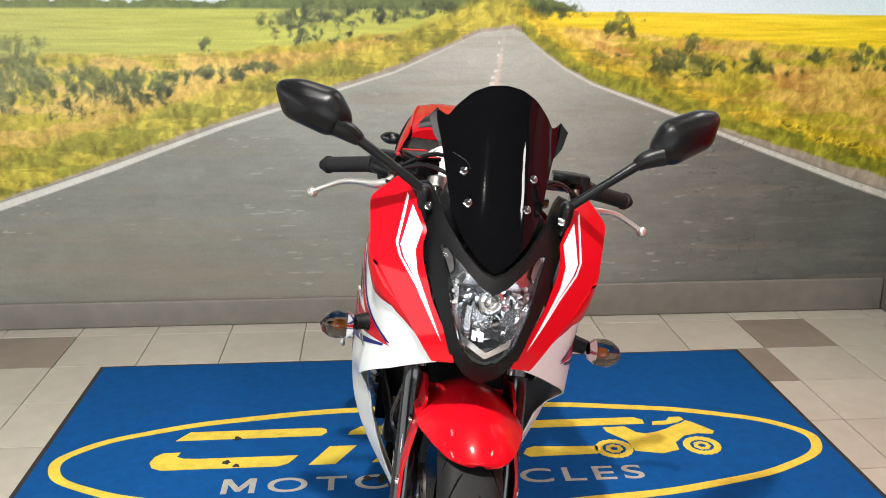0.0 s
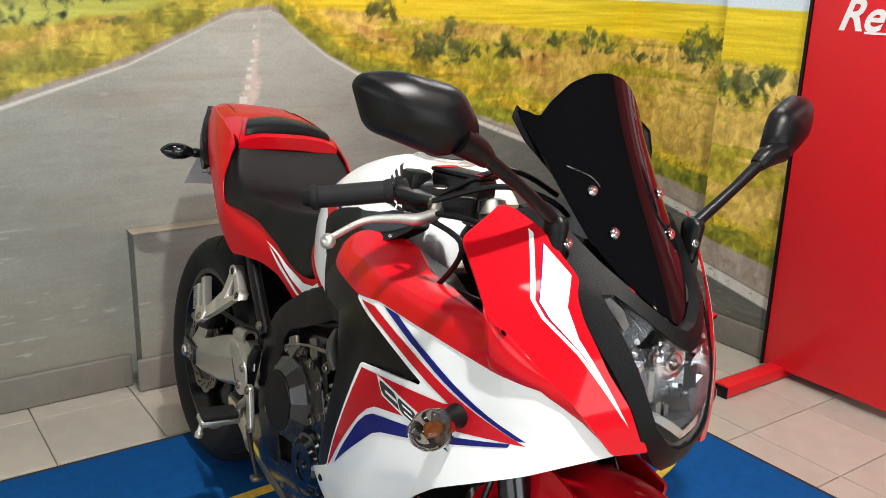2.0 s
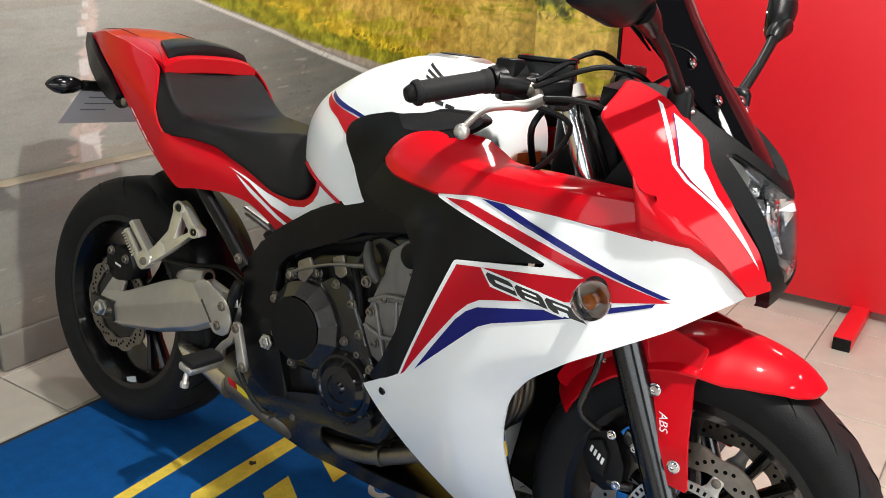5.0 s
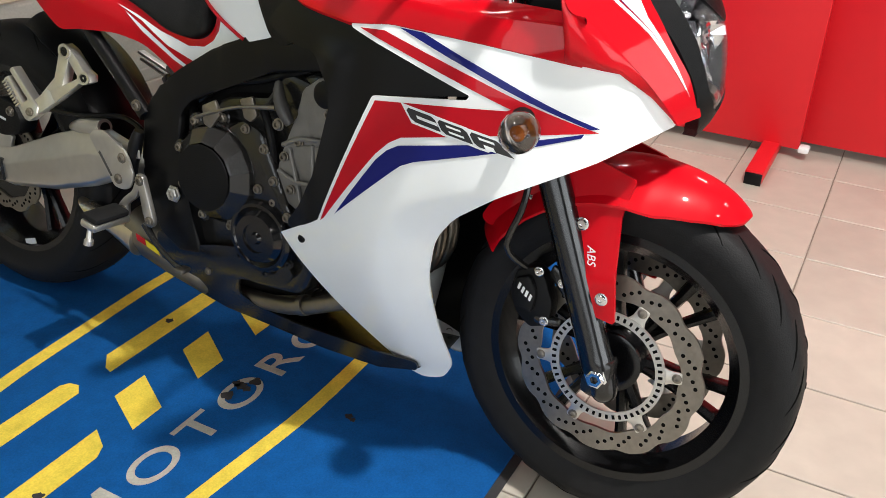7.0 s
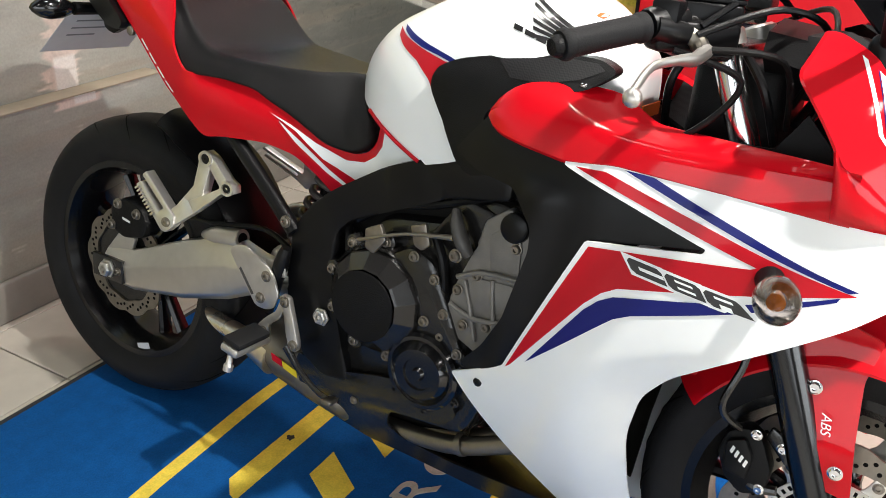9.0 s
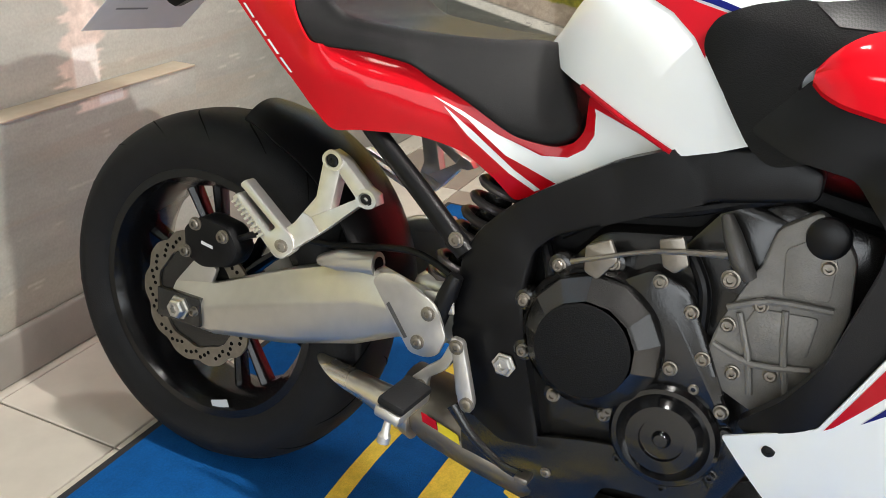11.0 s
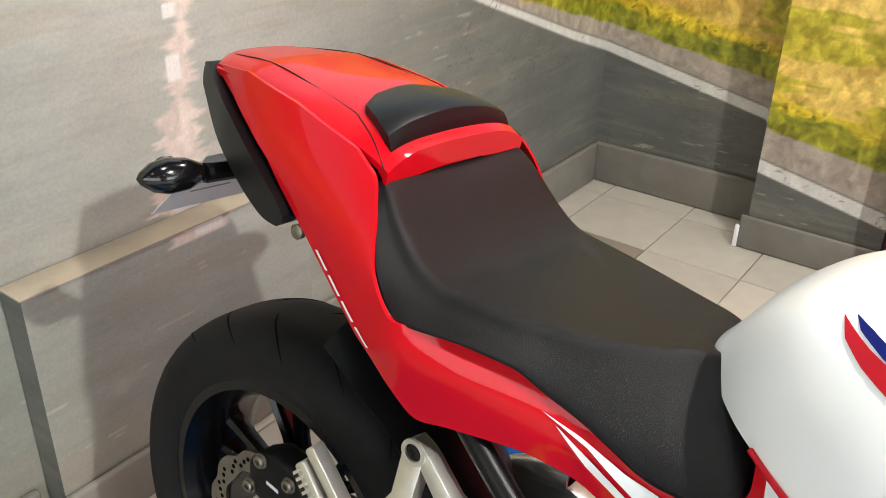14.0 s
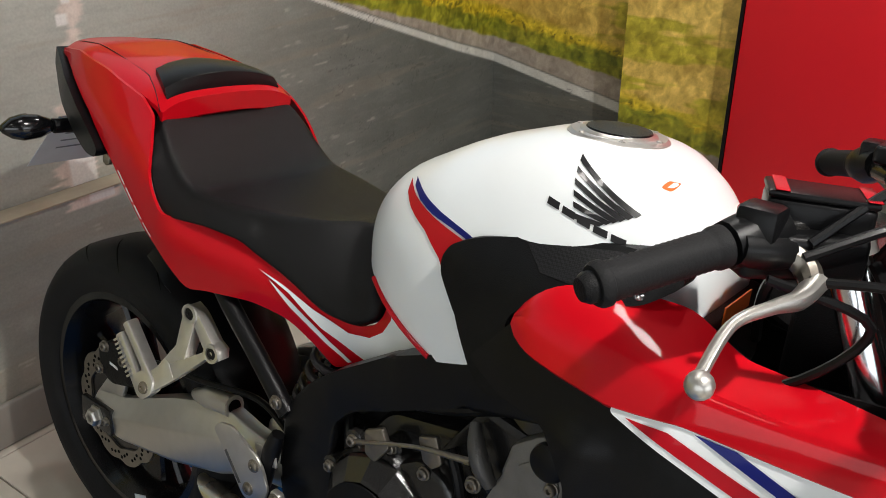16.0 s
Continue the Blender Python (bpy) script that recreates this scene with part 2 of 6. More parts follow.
# both windows are out of view; their place and size are assumed
assumed_window("wall_west", "assumed_window_1", lambda u, d, z: (X0 - d, u, z), Y0, Y1, -5.1, 1.7, 0.35, 2.6, WEST_LIGHT, pose(0, 0, 0, 90, 0, -90))
assumed_window("wall_south", "assumed_window_2", lambda u, d, z: (u, Y0 - d, z), X0, X1, -3.0, 1.2, 0.45, 2.45, SOUTH_LIGHT, pose(0, 0, 0, 90, 0, 0))


# ---- the mural: a road running through fields, printed on the walls ----
def value_noise(u, v, su, sv, seed):
    """Smooth noise 0..1 over arrays, with cells su by sv metres."""
    rng = np.random.RandomState(seed)
    g = rng.rand(257, 257)
    a, b = u / su, v / sv
    i, j = np.floor(a).astype(int), np.floor(b).astype(int)
    fa, fb = a - i, b - j
    fa, fb = fa * fa * (3 - 2 * fa), fb * fb * (3 - 2 * fb)
    i0, j0, i1, j1 = i % 257, j % 257, (i + 1) % 257, (j + 1) % 257
    return (g[i0, j0] * (1 - fa) + g[i1, j0] * fa) * (1 - fb) + (g[i0, j1] * (1 - fa) + g[i1, j1] * fa) * fb


def octaves(u, v, su, sv, seed, n=4):
    t, w, k = 0, 0, 1.0
    for o in range(n):
        t, w = t + k * value_noise(u, v, su / 2**o, sv / 2**o, seed + o), w + k
        k *= 0.65
    return t / w


def sm01(x):
    x = np.clip(x, 0, 1)
    return x * x * (3 - 2 * x)


ROAD_L = ([-3.4, -1.577, -1.124, -0.672, -0.196, 0.001, 0.188, 0.335, 0.413, 0.46], [-0.06, 0.548, 0.697, 0.858, 1.003, 1.062, 1.143, 1.208, 1.216, 1.22])
ROAD_R = ([0.485, 0.51, 0.55, 0.609, 0.679, 0.798, 0.917, 1.159, 1.383, 1.664, 1.926, 2.176, 2.759, 2.826, 3.18, 4.6], [1.215, 1.205, 1.168, 1.122, 1.073, 1.012, 0.970, 0.886, 0.800, 0.700, 0.606, 0.525, 0.410, 0.315, 0.245, 0.0])



def paint(s, z):
    """The picture's colours over the unfolded wall: s metres along it, z up."""
    col = np.zeros(s.shape + (3,))

    def lay(mask, c):
        nonlocal col
        c = np.asarray(c, float)
        col = col * (1 - mask[..., None]) + c * mask[..., None]

    wu, wv = s + 0.05 * (octaves(s, z, 0.07, 0.06, 201, 3) - 0.5), z + 0.05 * (octaves(s, z, 0.06, 0.07, 211, 3) - 0.5)
    n1, n2, n3 = octaves(s, z, 0.5, 0.22, 1), octaves(wu, wv, 0.10, 0.05, 11), octaves(wu, wv, 0.026, 0.032, 21, 3)
    n4, n5 = octaves(s, z, 0.9, 0.03, 31, 3), octaves(s, z, 0.25, 0.012, 41, 3)
    left = np.interp(s, *ROAD_L)
    right = np.interp(s, *ROAD_R)
    edge = np.where(s < 0.475, left, right)
    # sky, far woods and fields
    t = sm01((z - 1.26) / 0.9)[..., None]
    lay(np.ones_like(s), np.array([214, 229, 236]) * (1 - t) + np.array([120, 178, 226]) * t)
    horizon = np.where(s < 0.5, 1.287, 1.278 - 0.010 * np.clip(s - 1.0, 0, 3))
    wood = 1.20 + 0.17 * np.exp(-((s - 0.15) / 0.62) ** 4) + 0.125 * np.exp(-((s + 1.2) / 1.0) ** 4) + 0.06 * (n2 - 0.5) + 0.03 * (n3 - 0.5)
    lay(sm01((wood - z) / 0.008), np.stack([62 + 60 * n3, 78 + 60 * n3, 40 + 30 * n3], -1))
    field = sm01((horizon - z) / 0.006)
    k = (n5 - 0.5)[..., None]
    yel = np.array([236, 206, 40]) + k * np.array([60, 60, 50])
    grn = np.array([186, 190, 84]) + k * np.array([50, 50, 30])
    lay(field * (s >= 0.5), yel)
    lay(field * (s < 0.5), grn)
    # meadows below the fields
    meadow = np.where(s < 0.5, 1.12 + 0.10 * sm01((s + 0.9) / 1.2) + 0.03 * (n2 - 0.5), 1.20 - 0.065 * (s - 1.0) + 0.03 * (n2 - 0.5))
    g = n3[..., None] - 0.5
    dry = np.array([206, 172, 82]) + g * np.array([110, 105, 70]) + (n1[..., None] - 0.5) * np.array([60, 60, 50])
    lay(sm01((meadow - z) / 0.02), dry)
    lush = sm01((octaves(s, z, 0.35, 0.06, 51) - 0.50) / 0.10)
    lay(sm01((meadow - z) / 0.02) * lush * 0.8, np.array([168, 158, 40]) + g * np.array([130, 120, 50]))
    rust = sm01((octaves(s, z, 0.4, 0.07, 61) - 0.56) / 0.08)
    lay(sm01((meadow - z) / 0.02) * rust * 0.6 * (s > 0.8) * (s < 2.0), np.array([176, 124, 62]) + g * np.array([90, 80, 50]))
    # bushes
    rng = np.random.RandomState(5)
    spots = [(-1.55, 1.06, 0.26, 0.13), (-1.48, 0.97, 0.34, 0.11), (-1.15, 0.99, 0.28, 0.085), (-1.9, 1.0, 0.35, 0.19), (-0.95, 1.01, 0.20, 0.05), (-0.72, 1.04, 0.20, 0.035), (-0.53, 1.062, 0.10, 0.022), (-0.732, 1.150, 0.034, 0.032),
             (-0.36, 1.235, 0.20, 0.075), (-0.22, 1.27, 0.20, 0.06), (0.02, 1.285, 0.22, 0.045), (0.32, 1.285, 0.24, 0.045), (0.58, 1.285, 0.18, 0.04), (0.905, 1.226, 0.095, 0.05), (0.0, 1.172, 0.09, 0.012),
             (0.81, 1.118, 0.09, 0.024), (1.10, 1.085, 0.085, 0.06), (1.23, 1.07, 0.13, 0.05), (1.20, 1.16, 0.05, 0.05), (1.48, 1.055, 0.18, 0.032), (1.45, 1.09, 0.05, 0.035), (1.73, 1.10, 0.08, 0.035), (1.96, 1.105, 0.10, 0.045), (2.02, 1.06, 0.14, 0.03),
             (2.56, 1.10, 0.115, 0.075), (2.56, 1.05, 0.10, 0.05), (2.9, 0.99, 0.20, 0.07), (3.05, 1.02, 0.10, 0.06), (2.25, 1.03, 0.12, 0.03)]
    for bx, bz, rx, rz in spots:
        d = ((s - bx) / rx) ** 2 + ((z - bz) / rz) ** 2 + 2.4 * (n2 - 0.5) + 2.6 * (n3 - 0.5)
        up = 26 * np.clip((z - bz) / rz, -1, 1)
        lay(sm01((1 - d) / 1.0) * 0.80, np.stack([74 + up + 130 * (n3 - 0.42), 84 + up + 130 * (n3 - 0.42), 44 + 0.5 * up + 80 * (n3 - 0.42)], -1))
    # verge, kerb of dry earth, road
    below = edge - z
    verge = sm01((0.16 - below - 0.20 * np.clip(1.2 - z, 0, 1) + 0.1 * (n2 - 0.5)) / 0.05) * (below > -0.3)
    near = sm01((below + 0.14 + 0.12 * np.clip(1.1 - z, 0, 1)) / 0.06)
    lay(near * 0.85, np.array([206, 178, 44]) + g * np.array([140, 125, 60]) + (n2[..., None] - 0.5) * np.array([60, 60, 20]))
    lay(near * (s < 0.5) * 0.55, np.array([158, 156, 66]) + g * np.array([110, 105, 60]) + (n2[..., None] - 0.5) * np.array([50, 50, 20]))
    dark = sm01((octaves(s, z, 0.2, 0.05, 71) - 0.52) / 0.08) * near
    lay(dark * 0.55, np.array([112, 116, 34]) + g * np.array([100, 100, 40]))
    fringe = sm01((below + 0.06 + 0.20 * np.clip(1.05 - z, 0, 1) * (s > 0.5) + 0.10 * (n2 - 0.5)) / 0.03)
    lay(fringe * 0.65 * (s > 0.5), np.array([112, 122, 36]) + g * np.array([130, 125, 40]))
    leaf = octaves(wu, wv, 0.015, 0.017, 321, 2)[..., None] - 0.5
    lay(near * (1 - fringe) * (s > 1.6) * 0.85, np.array([212, 186, 44]) + leaf * np.array([150, 140, 70]) + (n2[..., None] - 0.5) * np.array([70, 60, 30]))
    specks = sm01((octaves(wu, wv, 0.018, 0.022, 301, 2) - 0.66) / 0.05) * near * (1 - fringe)
    lay(specks * 0.6 * (s > 1.6), np.array([66, 66, 24]))
    earth = sm01((below - 0.004 + 0.20 * np.clip(0.88 - z, 0, 1) * (s > 0.5) + 0.012 * (s < 0.5) + 0.03 * (n2 - 0.5)) / 0.012)
    lay(earth, np.array([164, 152, 138]) + g * np.array([60, 60, 55]))
    asphalt = sm01((below - 0.006) / 0.01)
    tone = 132.0 - 32 * sm01((s - 0.6) / 1.2) + 22 * (n1 - 0.5) + 16 * (n2 - 0.5) + 9 * (n4 - 0.5)
    tone = tone + 40 * np.exp(-((s - 0.30) / 0.66) ** 2) * (0.45 + 0.55 * sm01((z - 0.2) / 0.6)) + 14 * sm01((z - 0.7) / 0.5) - 6 * sm01((0.5 - z) / 0.5)
    lay(asphalt, np.stack([tone * 0.985, tone, tone * 0.945], -1))
    fl = octaves(s, z, 0.09, 0.012, 111, 3)
    lay(asphalt * sm01((fl - 0.60) / 0.05) * 0.07, np.array([176, 172, 166]))
    lay(asphalt * sm01((0.40 - fl) / 0.05) * 0.06, np.array([92, 90, 88]))
    warm = sm01((octaves(s, z, 0.7, 0.05, 81) - 0.55) / 0.1)
    lay(asphalt * warm * 0.22, np.array([150, 136, 116]))
    lay(asphalt * 0.35 * sm01((0.7 - z) / 0.5) * np.exp(-((s + 0.9) / 0.8) ** 2), np.array([140, 126, 106]))
    wl = 0.046 * np.clip(1.32 - z, 0.12, 1.2)
    line = sm01((wl / 2 - np.abs(below - 0.012 - wl / 2)) / 0.006)
    lay(line * (0.75 + 0.25 * n3), np.array([222, 220, 212]))
    # worn centre marks
    cx = 0.43 - 0.15 * (1.17 - z)
    half = 0.010 + 0.14 * np.clip(1.17 - z, 0, 1) - 0.05 * np.clip(0.85 - z, 0, 1)
    patch = sm01((half * (0.75 + 1.8 * (octaves(s, z, 0.3, 0.016, 91) - 0.5)) - np.abs(s - cx)) / 0.02) * (z < 1.19) * (z > 0.50)
    lay(patch * 0.95, np.array([214, 200, 188]) + g * np.array([50, 50, 50]))
    for z0, z1, w, xc in ((1.150, 1.165, 0.005, 0.413), (1.10, 1.115, 0.007, 0.410), (1.04, 1.055, 0.009, 0.401), (1.012, 1.030, 0.011, 0.392), (0.985, 1.005, 0.012, 0.388), (0.952, 0.972, 0.013, 0.382), (0.905, 0.933, 0.016, 0.366), (0.790, 0.842, 0.018, 0.363), (0.505, 0.618, 0.036, 0.352)):
        m = sm01((w - np.abs(s - xc)) / 0.004) * sm01(((z1 - z0) / 2 - np.abs(z - (z0 + z1) / 2)) / 0.004)
        lay(m, np.array([226, 224, 218]))
    # pale scuffs scratched along the print
    scuff = sm01((octaves(s + 0.4 * z, z, 0.10, 0.010, 131, 3) - 0.73) / 0.08) * sm01((octaves(s, z, 0.5, 0.3, 141, 2) - 0.42) / 0.1)
    lay(asphalt * scuff * 0.45, np.array([196, 190, 178]))
    # fine cracks in the tar
    cr = np.abs(octaves(s, z, 0.28, 0.10, 101) - 0.5)
    lay(asphalt * sm01((0.006 - cr) / 0.006) * (s > 1.2) * 0.5, np.array([70, 68, 66]))
    # pale haze over the upper left end, put into the print's colour
    pale = (0.30 * sm01((-0.2 - s) / 1.5) * sm01((z - 0.60) / 0.5))[..., None]
    col = col * (1 - pale) + np.array([206, 202, 168]) * pale
    return np.clip(col, 0, 255)


def mural_material():
    m = bpy.data.materials.new("printed_mural")
    m.use_nodes = True
    n, l = m.node_tree.nodes, m.node_tree.links
    p = n["Principled BSDF"]
    at = n.new("ShaderNodeAttribute")
    at.attribute_name = "Col"
    co = n.new("ShaderNodeTexCoord")
    nz = n.new("ShaderNodeTexNoise")
    nz.inputs["Scale"].default_value = 160
    nz.inputs["Detail"].default_value = 6
    l.new(co.outputs["Object"], nz.inputs["Vector"])
    mr = n.new("ShaderNodeMapRange")
    mr.inputs["From Min"].default_value, mr.inputs["From Max"].default_value = 0.3, 0.7
    mr.inputs["To Min"].default_value, mr.inputs["To Max"].default_value = 0.93, 1.07
    l.new(nz.outputs["Fac"], mr.inputs["Value"])
    hs = n.new("ShaderNodeHueSaturation")
    l.new(at.outputs["Color"], hs.inputs["Color"])
    l.new(mr.outputs[0], hs.inputs["Value"])
    l.new(hs.outputs[0], p.inputs["Base Color"])
    p.inputs["Roughness"].default_value = 0.42
    bp = n.new("ShaderNodeBump")
    bp.inputs["Strength"].default_value = 0.12
    bp.inputs["Distance"].default_value = 0.002
    nb = n.new("ShaderNodeTexNoise")
    nb.inputs["Scale"].default_value = 35
    l.new(co.outputs["Object"], nb.inputs["Vector"])
    l.new(nb.outputs["Fac"], bp.inputs["Height"])
    l.new(bp.outputs[0], p.inputs["Normal"])
    return m


MURAL = mural_material()


def mural_sheet(name, s0, s1, z0, z1, place, step=0.0052, parent=None, label=""):
    """A printed wall face: a fine grid whose colours are the picture's. place(s, z) gives x, y, z."""
    nu, nv = max(2, int((s1 - s0) / step)), max(2, int((z1 - z0) / step))
    u, v = np.meshgrid(np.linspace(s0, s1, nu), np.linspace(z0, z1, nv), indexing="ij")
    xyz = np.stack(place(u, v), -1).reshape(-1, 3)
    idx = np.arange(nu * nv).reshape(nu, nv)
    faces = np.stack([idx[:-1, :-1], idx[1:, :-1], idx[1:, 1:], idx[:-1, 1:]], -1).reshape(-1, 4)
    me = bpy.data.meshes.new(name)
    me.from_pydata(xyz, [], faces)
    c = paint(u, v).reshape(-1, 3) / 255
    c = np.where(c > 0.04045, ((c + 0.055) / 1.055) ** 2.4, c / 12.92)
    at = me.color_attributes.new("Col", "FLOAT_COLOR", "POINT")
    at.data.foreach_set("color", np.concatenate([c, np.ones((len(c), 1))], 1).ravel())
    me.materials.append(MURAL)
    ob = new(name, me)
    if parent is not None:
        ob.parent = parent
    if label:
        ob["label"] = label
    return ob


ZTOP = 1.9
BOX_L, BOX_R, BOX_Y, BOX_TOP = -0.040, 0.62, 1.976, 0.530
SK_H, SK_Y = 0.112, Y1 - 0.022

wall_north = link("wall_north", box_bm((X0, Y1 + 0.004, -0.1), (CORNER + 0.3, Y1 + 0.15, CEILING)), PLASTER)
tagged(wall_north, "back wall covered by a printed country road mural", "wall", kind="structure")
mural_sheet("mural", -2.4, CORNER, 0.0, ZTOP, lambda s, z: (s, np.full_like(s, Y1), z), parent=wall_north, label="printed mural of a road through yellow fields")
wall_return = link("wall_return", box_bm((CORNER + 0.004, 1.0, -0.1), (CORNER + 0.12, Y1 + 0.004, CEILING)), PLASTER)
tagged(wall_return, "short side wall of the alcove, mural running on", "wall", kind="structure")
mural_sheet("mural", CORNER, CORNER + 1.1, 0.0, ZTOP, lambda s, z: (np.full_like(s, CORNER), Y1 - (s - CORNER), z), 0.0042, parent=wall_return)
pillar = link("pillar", box_bm((PILLAR_X + 0.004, 0.7, -0.1), (CORNER - 0.006, PILLAR_Y, CEILING)), PLASTER)
tagged(pillar, "square wall pillar wrapped in the printed mural", "pillar", kind="structure")
mural_sheet("mural", CORNER + 0.65, CORNER + 1.4, 0.0, ZTOP, lambda s, z: (np.full_like(s, PILLAR_X), PILLAR_Y - (s - CORNER - 0.65), z), 0.0042, parent=pillar)

boxing = link("pipe_boxing", box_bm((BOX_L + 0.003, BOX_Y + 0.003, 0), (BOX_R, Y1 - 0.004, BOX_TOP - 0.003)), PLASTER)
tagged(boxing, "low boxed-in projection covered by the road mural", "boxing", kind="structure")
mural_sheet("mural", BOX_L, BOX_R, 0.0, BOX_TOP, lambda s, z: (s, np.full_like(s, BOX_Y), z), parent=boxing)
mural_sheet("mural", BOX_Y, Y1 - 0.003, 0.0, BOX_TOP, lambda s, z: (np.full_like(s, BOX_L), s, z), parent=boxing)
part("ledge", box_bm((BOX_L - 0.004, BOX_Y - 0.004, BOX_TOP - 0.002), (BOX_R, Y1 - 0.003, BOX_TOP + 0.002), 0.001), LEDGE, boxing, "scuffed tan ledge top")


def skirting(name, lo, hi):
    bm = box_bm(lo, hi, 0.008, 3)
    return tagged(link(name, bm, SKIRT), "grey-brown painted skirting plinth, scuffed", "skirting", kind="structure")


skirting("baseboard", (X0, SK_Y, 0), (BOX_L - 0.02, Y1 - 0.002, SK_H))
skirting("baseboard", (BOX_L - 0.02, BOX_Y - 0.02, 0), (BOX_R + 0.02, BOX_Y - 0.002, SK_H))
skirting("baseboard", (BOX_R + 0.02, SK_Y, 0), (CORNER - 0.03, Y1 - 0.002, SK_H + 0.035))
skirting("baseboard", (CORNER - 0.026, 1.0, 0), (CORNER - 0.002, Y1 - 0.004, SK_H + 0.035))
skirting("baseboard", (PILLAR_X - 0.016, 0.75, 0), (PILLAR_X - 0.002, PILLAR_Y + 0.02, SK_H))
tagged(link("trim", box_bm((PILLAR_X - 0.019, PILLAR_Y + 0.016, 0.0), (PILLAR_X - 0.004, PILLAR_Y + 0.03, 0.075), 0.002), LETTER),
       "white end strip of the pillar skirting", "trim", kind="structure")


# ---- ceiling lamps ----
def ceiling_lamp(x, y, power, size):
    lamp = thing("ceiling_light", "square white recessed LED ceiling panel, lit", "ceiling lamp", "ceiling panels", m=pose(x, y, CEILING))
    fr = bmesh.new()
    h = size / 2
    for a, b in (((-h - .03, -h - .03), (h + .03, -h)), ((-h - .03, h), (h + .03, h + .03)), ((-h - .03, -h), (-h, h)), ((h, -h), (h + .03, h))):
        box_bm((*a, -0.03), (*b, -0.001), 0.003, 1, fr)
    part("frame", fr, LETTER, lamp)
    m = bpy.data.materials.new("lit_diffuser")
    m.use_nodes = True
    p = m.node_tree.nodes["Principled BSDF"]
    p.inputs["Emission Color"].default_value = (1, 0.97, 0.93, 1)
    p.inputs["Emission Strength"].default_value = power / 6
    part("diffuser", box_bm((-h, -h, -0.014), (h, h, -0.006)), m, lamp)
    li = bpy.data.lights.new("panel_light", "AREA")
    li.energy, li.size, li.color = power, size * 0.9, (1, 0.965, 0.92)
    lo = new("panel_light", li)
    lo.location = (0, 0, -0.02)
    lo.parent = lamp


for lx, ly, pw, sz in LAMPS:
    ceiling_lamp(lx, ly, pw, sz)


# ---- red display panels ----
def display_panel(name, y0, y1, x, top, label, feet):
    pan = thing(name, label, "display panel", "red panels", m=pose(x, 0, 0))
    part("board", box_bm((0, y0, 0.035), (0.045, y1, top), 0.004), PANEL, pan)
    for fy in feet:
        part("foot", box_bm((-0.30, fy - 0.028, 0.004), (0.28, fy + 0.028, 0.046), 0.003), PANEL, pan)
        part("end_cap", box_bm((-0.306, fy - 0.027, 0.0), (-0.299, fy + 0.027, 0.04), 0.002), MATT, pan, "black plastic end cap")
    return pan


def text_bm(s, size, depth=0.001, shear=0.0, spacing=1.0, bold=0.0):
    cu = bpy.data.curves.new("t", "FONT")
    cu.body, cu.size, cu.extrude, cu.shear, cu.space_character = s, size, depth, shear, spacing
    cu.align_x, cu.offset = "LEFT", bold
    ob = new("t", cu)
    me = bpy.data.meshes.new_from_object(ob.evaluated_get(bpy.context.evaluated_depsgraph_get()))
    bm = bmesh.new()
    bm.from_mesh(me)
    bpy.data.objects.remove(ob)
    bpy.data.curves.remove(cu)
    bpy.data.meshes.remove(me)
    return bm


panel = display_panel("display_panel", -0.06, 0.985, 1.87, 2.1, "tall red free-standing panel with white slogan lettering", (0.93, 0.03))
part("edge_trim", box_bm((-0.006, 0.986, 0.03), (0.05, 0.996, 2.1), 0.002), MATT, panel, "dark edge strip of the board")
bm = text_bm("Revs Your Heart", 0.136, 0.0008, 0.32, 0.98, 0.0028)
bmesh.ops.transform(bm, matrix=Matrix(((0, 0, -1, -0.0016), (-0.98, 0, 0, 0.892), (0, 1, 0, 1.206), (0, 0, 0, 1))), verts=bm.verts)
slogan = part("slogan", bm, LETTER, panel, "white slanted slogan lettering", smooth=False)
part("underline", box_bm((-0.0016, -0.05, 1.178), (-0.0002, 0.60, 1.187)), LETTER, slogan)
part("underline", box_bm((-0.0016, 0.615, 1.196), (-0.0002, 0.80, 1.203)), LETTER, slogan)
for k in range(5):
    part("brand_bar", box_bm((-0.0016, 0.475 - 0.118 * k, 1.334), (-0.0002, 0.565 - 0.118 * k, 1.44)), LETTER, slogan, "plain white bar of a brand mark")
part("knob", box_bm((-0.02, -0.095, 0.03), (0.03, -0.06, 0.05), 0.006), LETTER, panel, "pale plastic coupling knob")
panel2 = display_panel("display_panel", -1.35, 0.02, 1.955, 2.1, "tall plain red panel standing beside the first", (-1.0,))


# ---- the carpet mat ----
MX0, MX1, MY0, MY1 = -1.117, 1.324, 0.15, 1.613
carpet = thing("logo_mat", "blue carpet mat with yellow ring and lettering, dark rubber edge", "mat")
part("rubber_edge", box_bm((MX0, MY0, 0.0), (MX1, MY1, 0.005), 0.002), MAT_EDGE, carpet, "thin black rubber edging")
part("carpet_top", box_bm((MX0 + 0.018, MY0 + 0.018, 0.004), (MX1 - 0.018, MY1 - 0.018, 0.009), 0.002), CARPET, carpet, "blue tufted pile")
TOPZ = 0.0088


def carpet_shape(name, poly, material=None, parent=None):
    return part(name, prism(poly, 0.0014, floor_place(TOPZ)), material or CARPET_Y, parent or carpet, smooth=False)


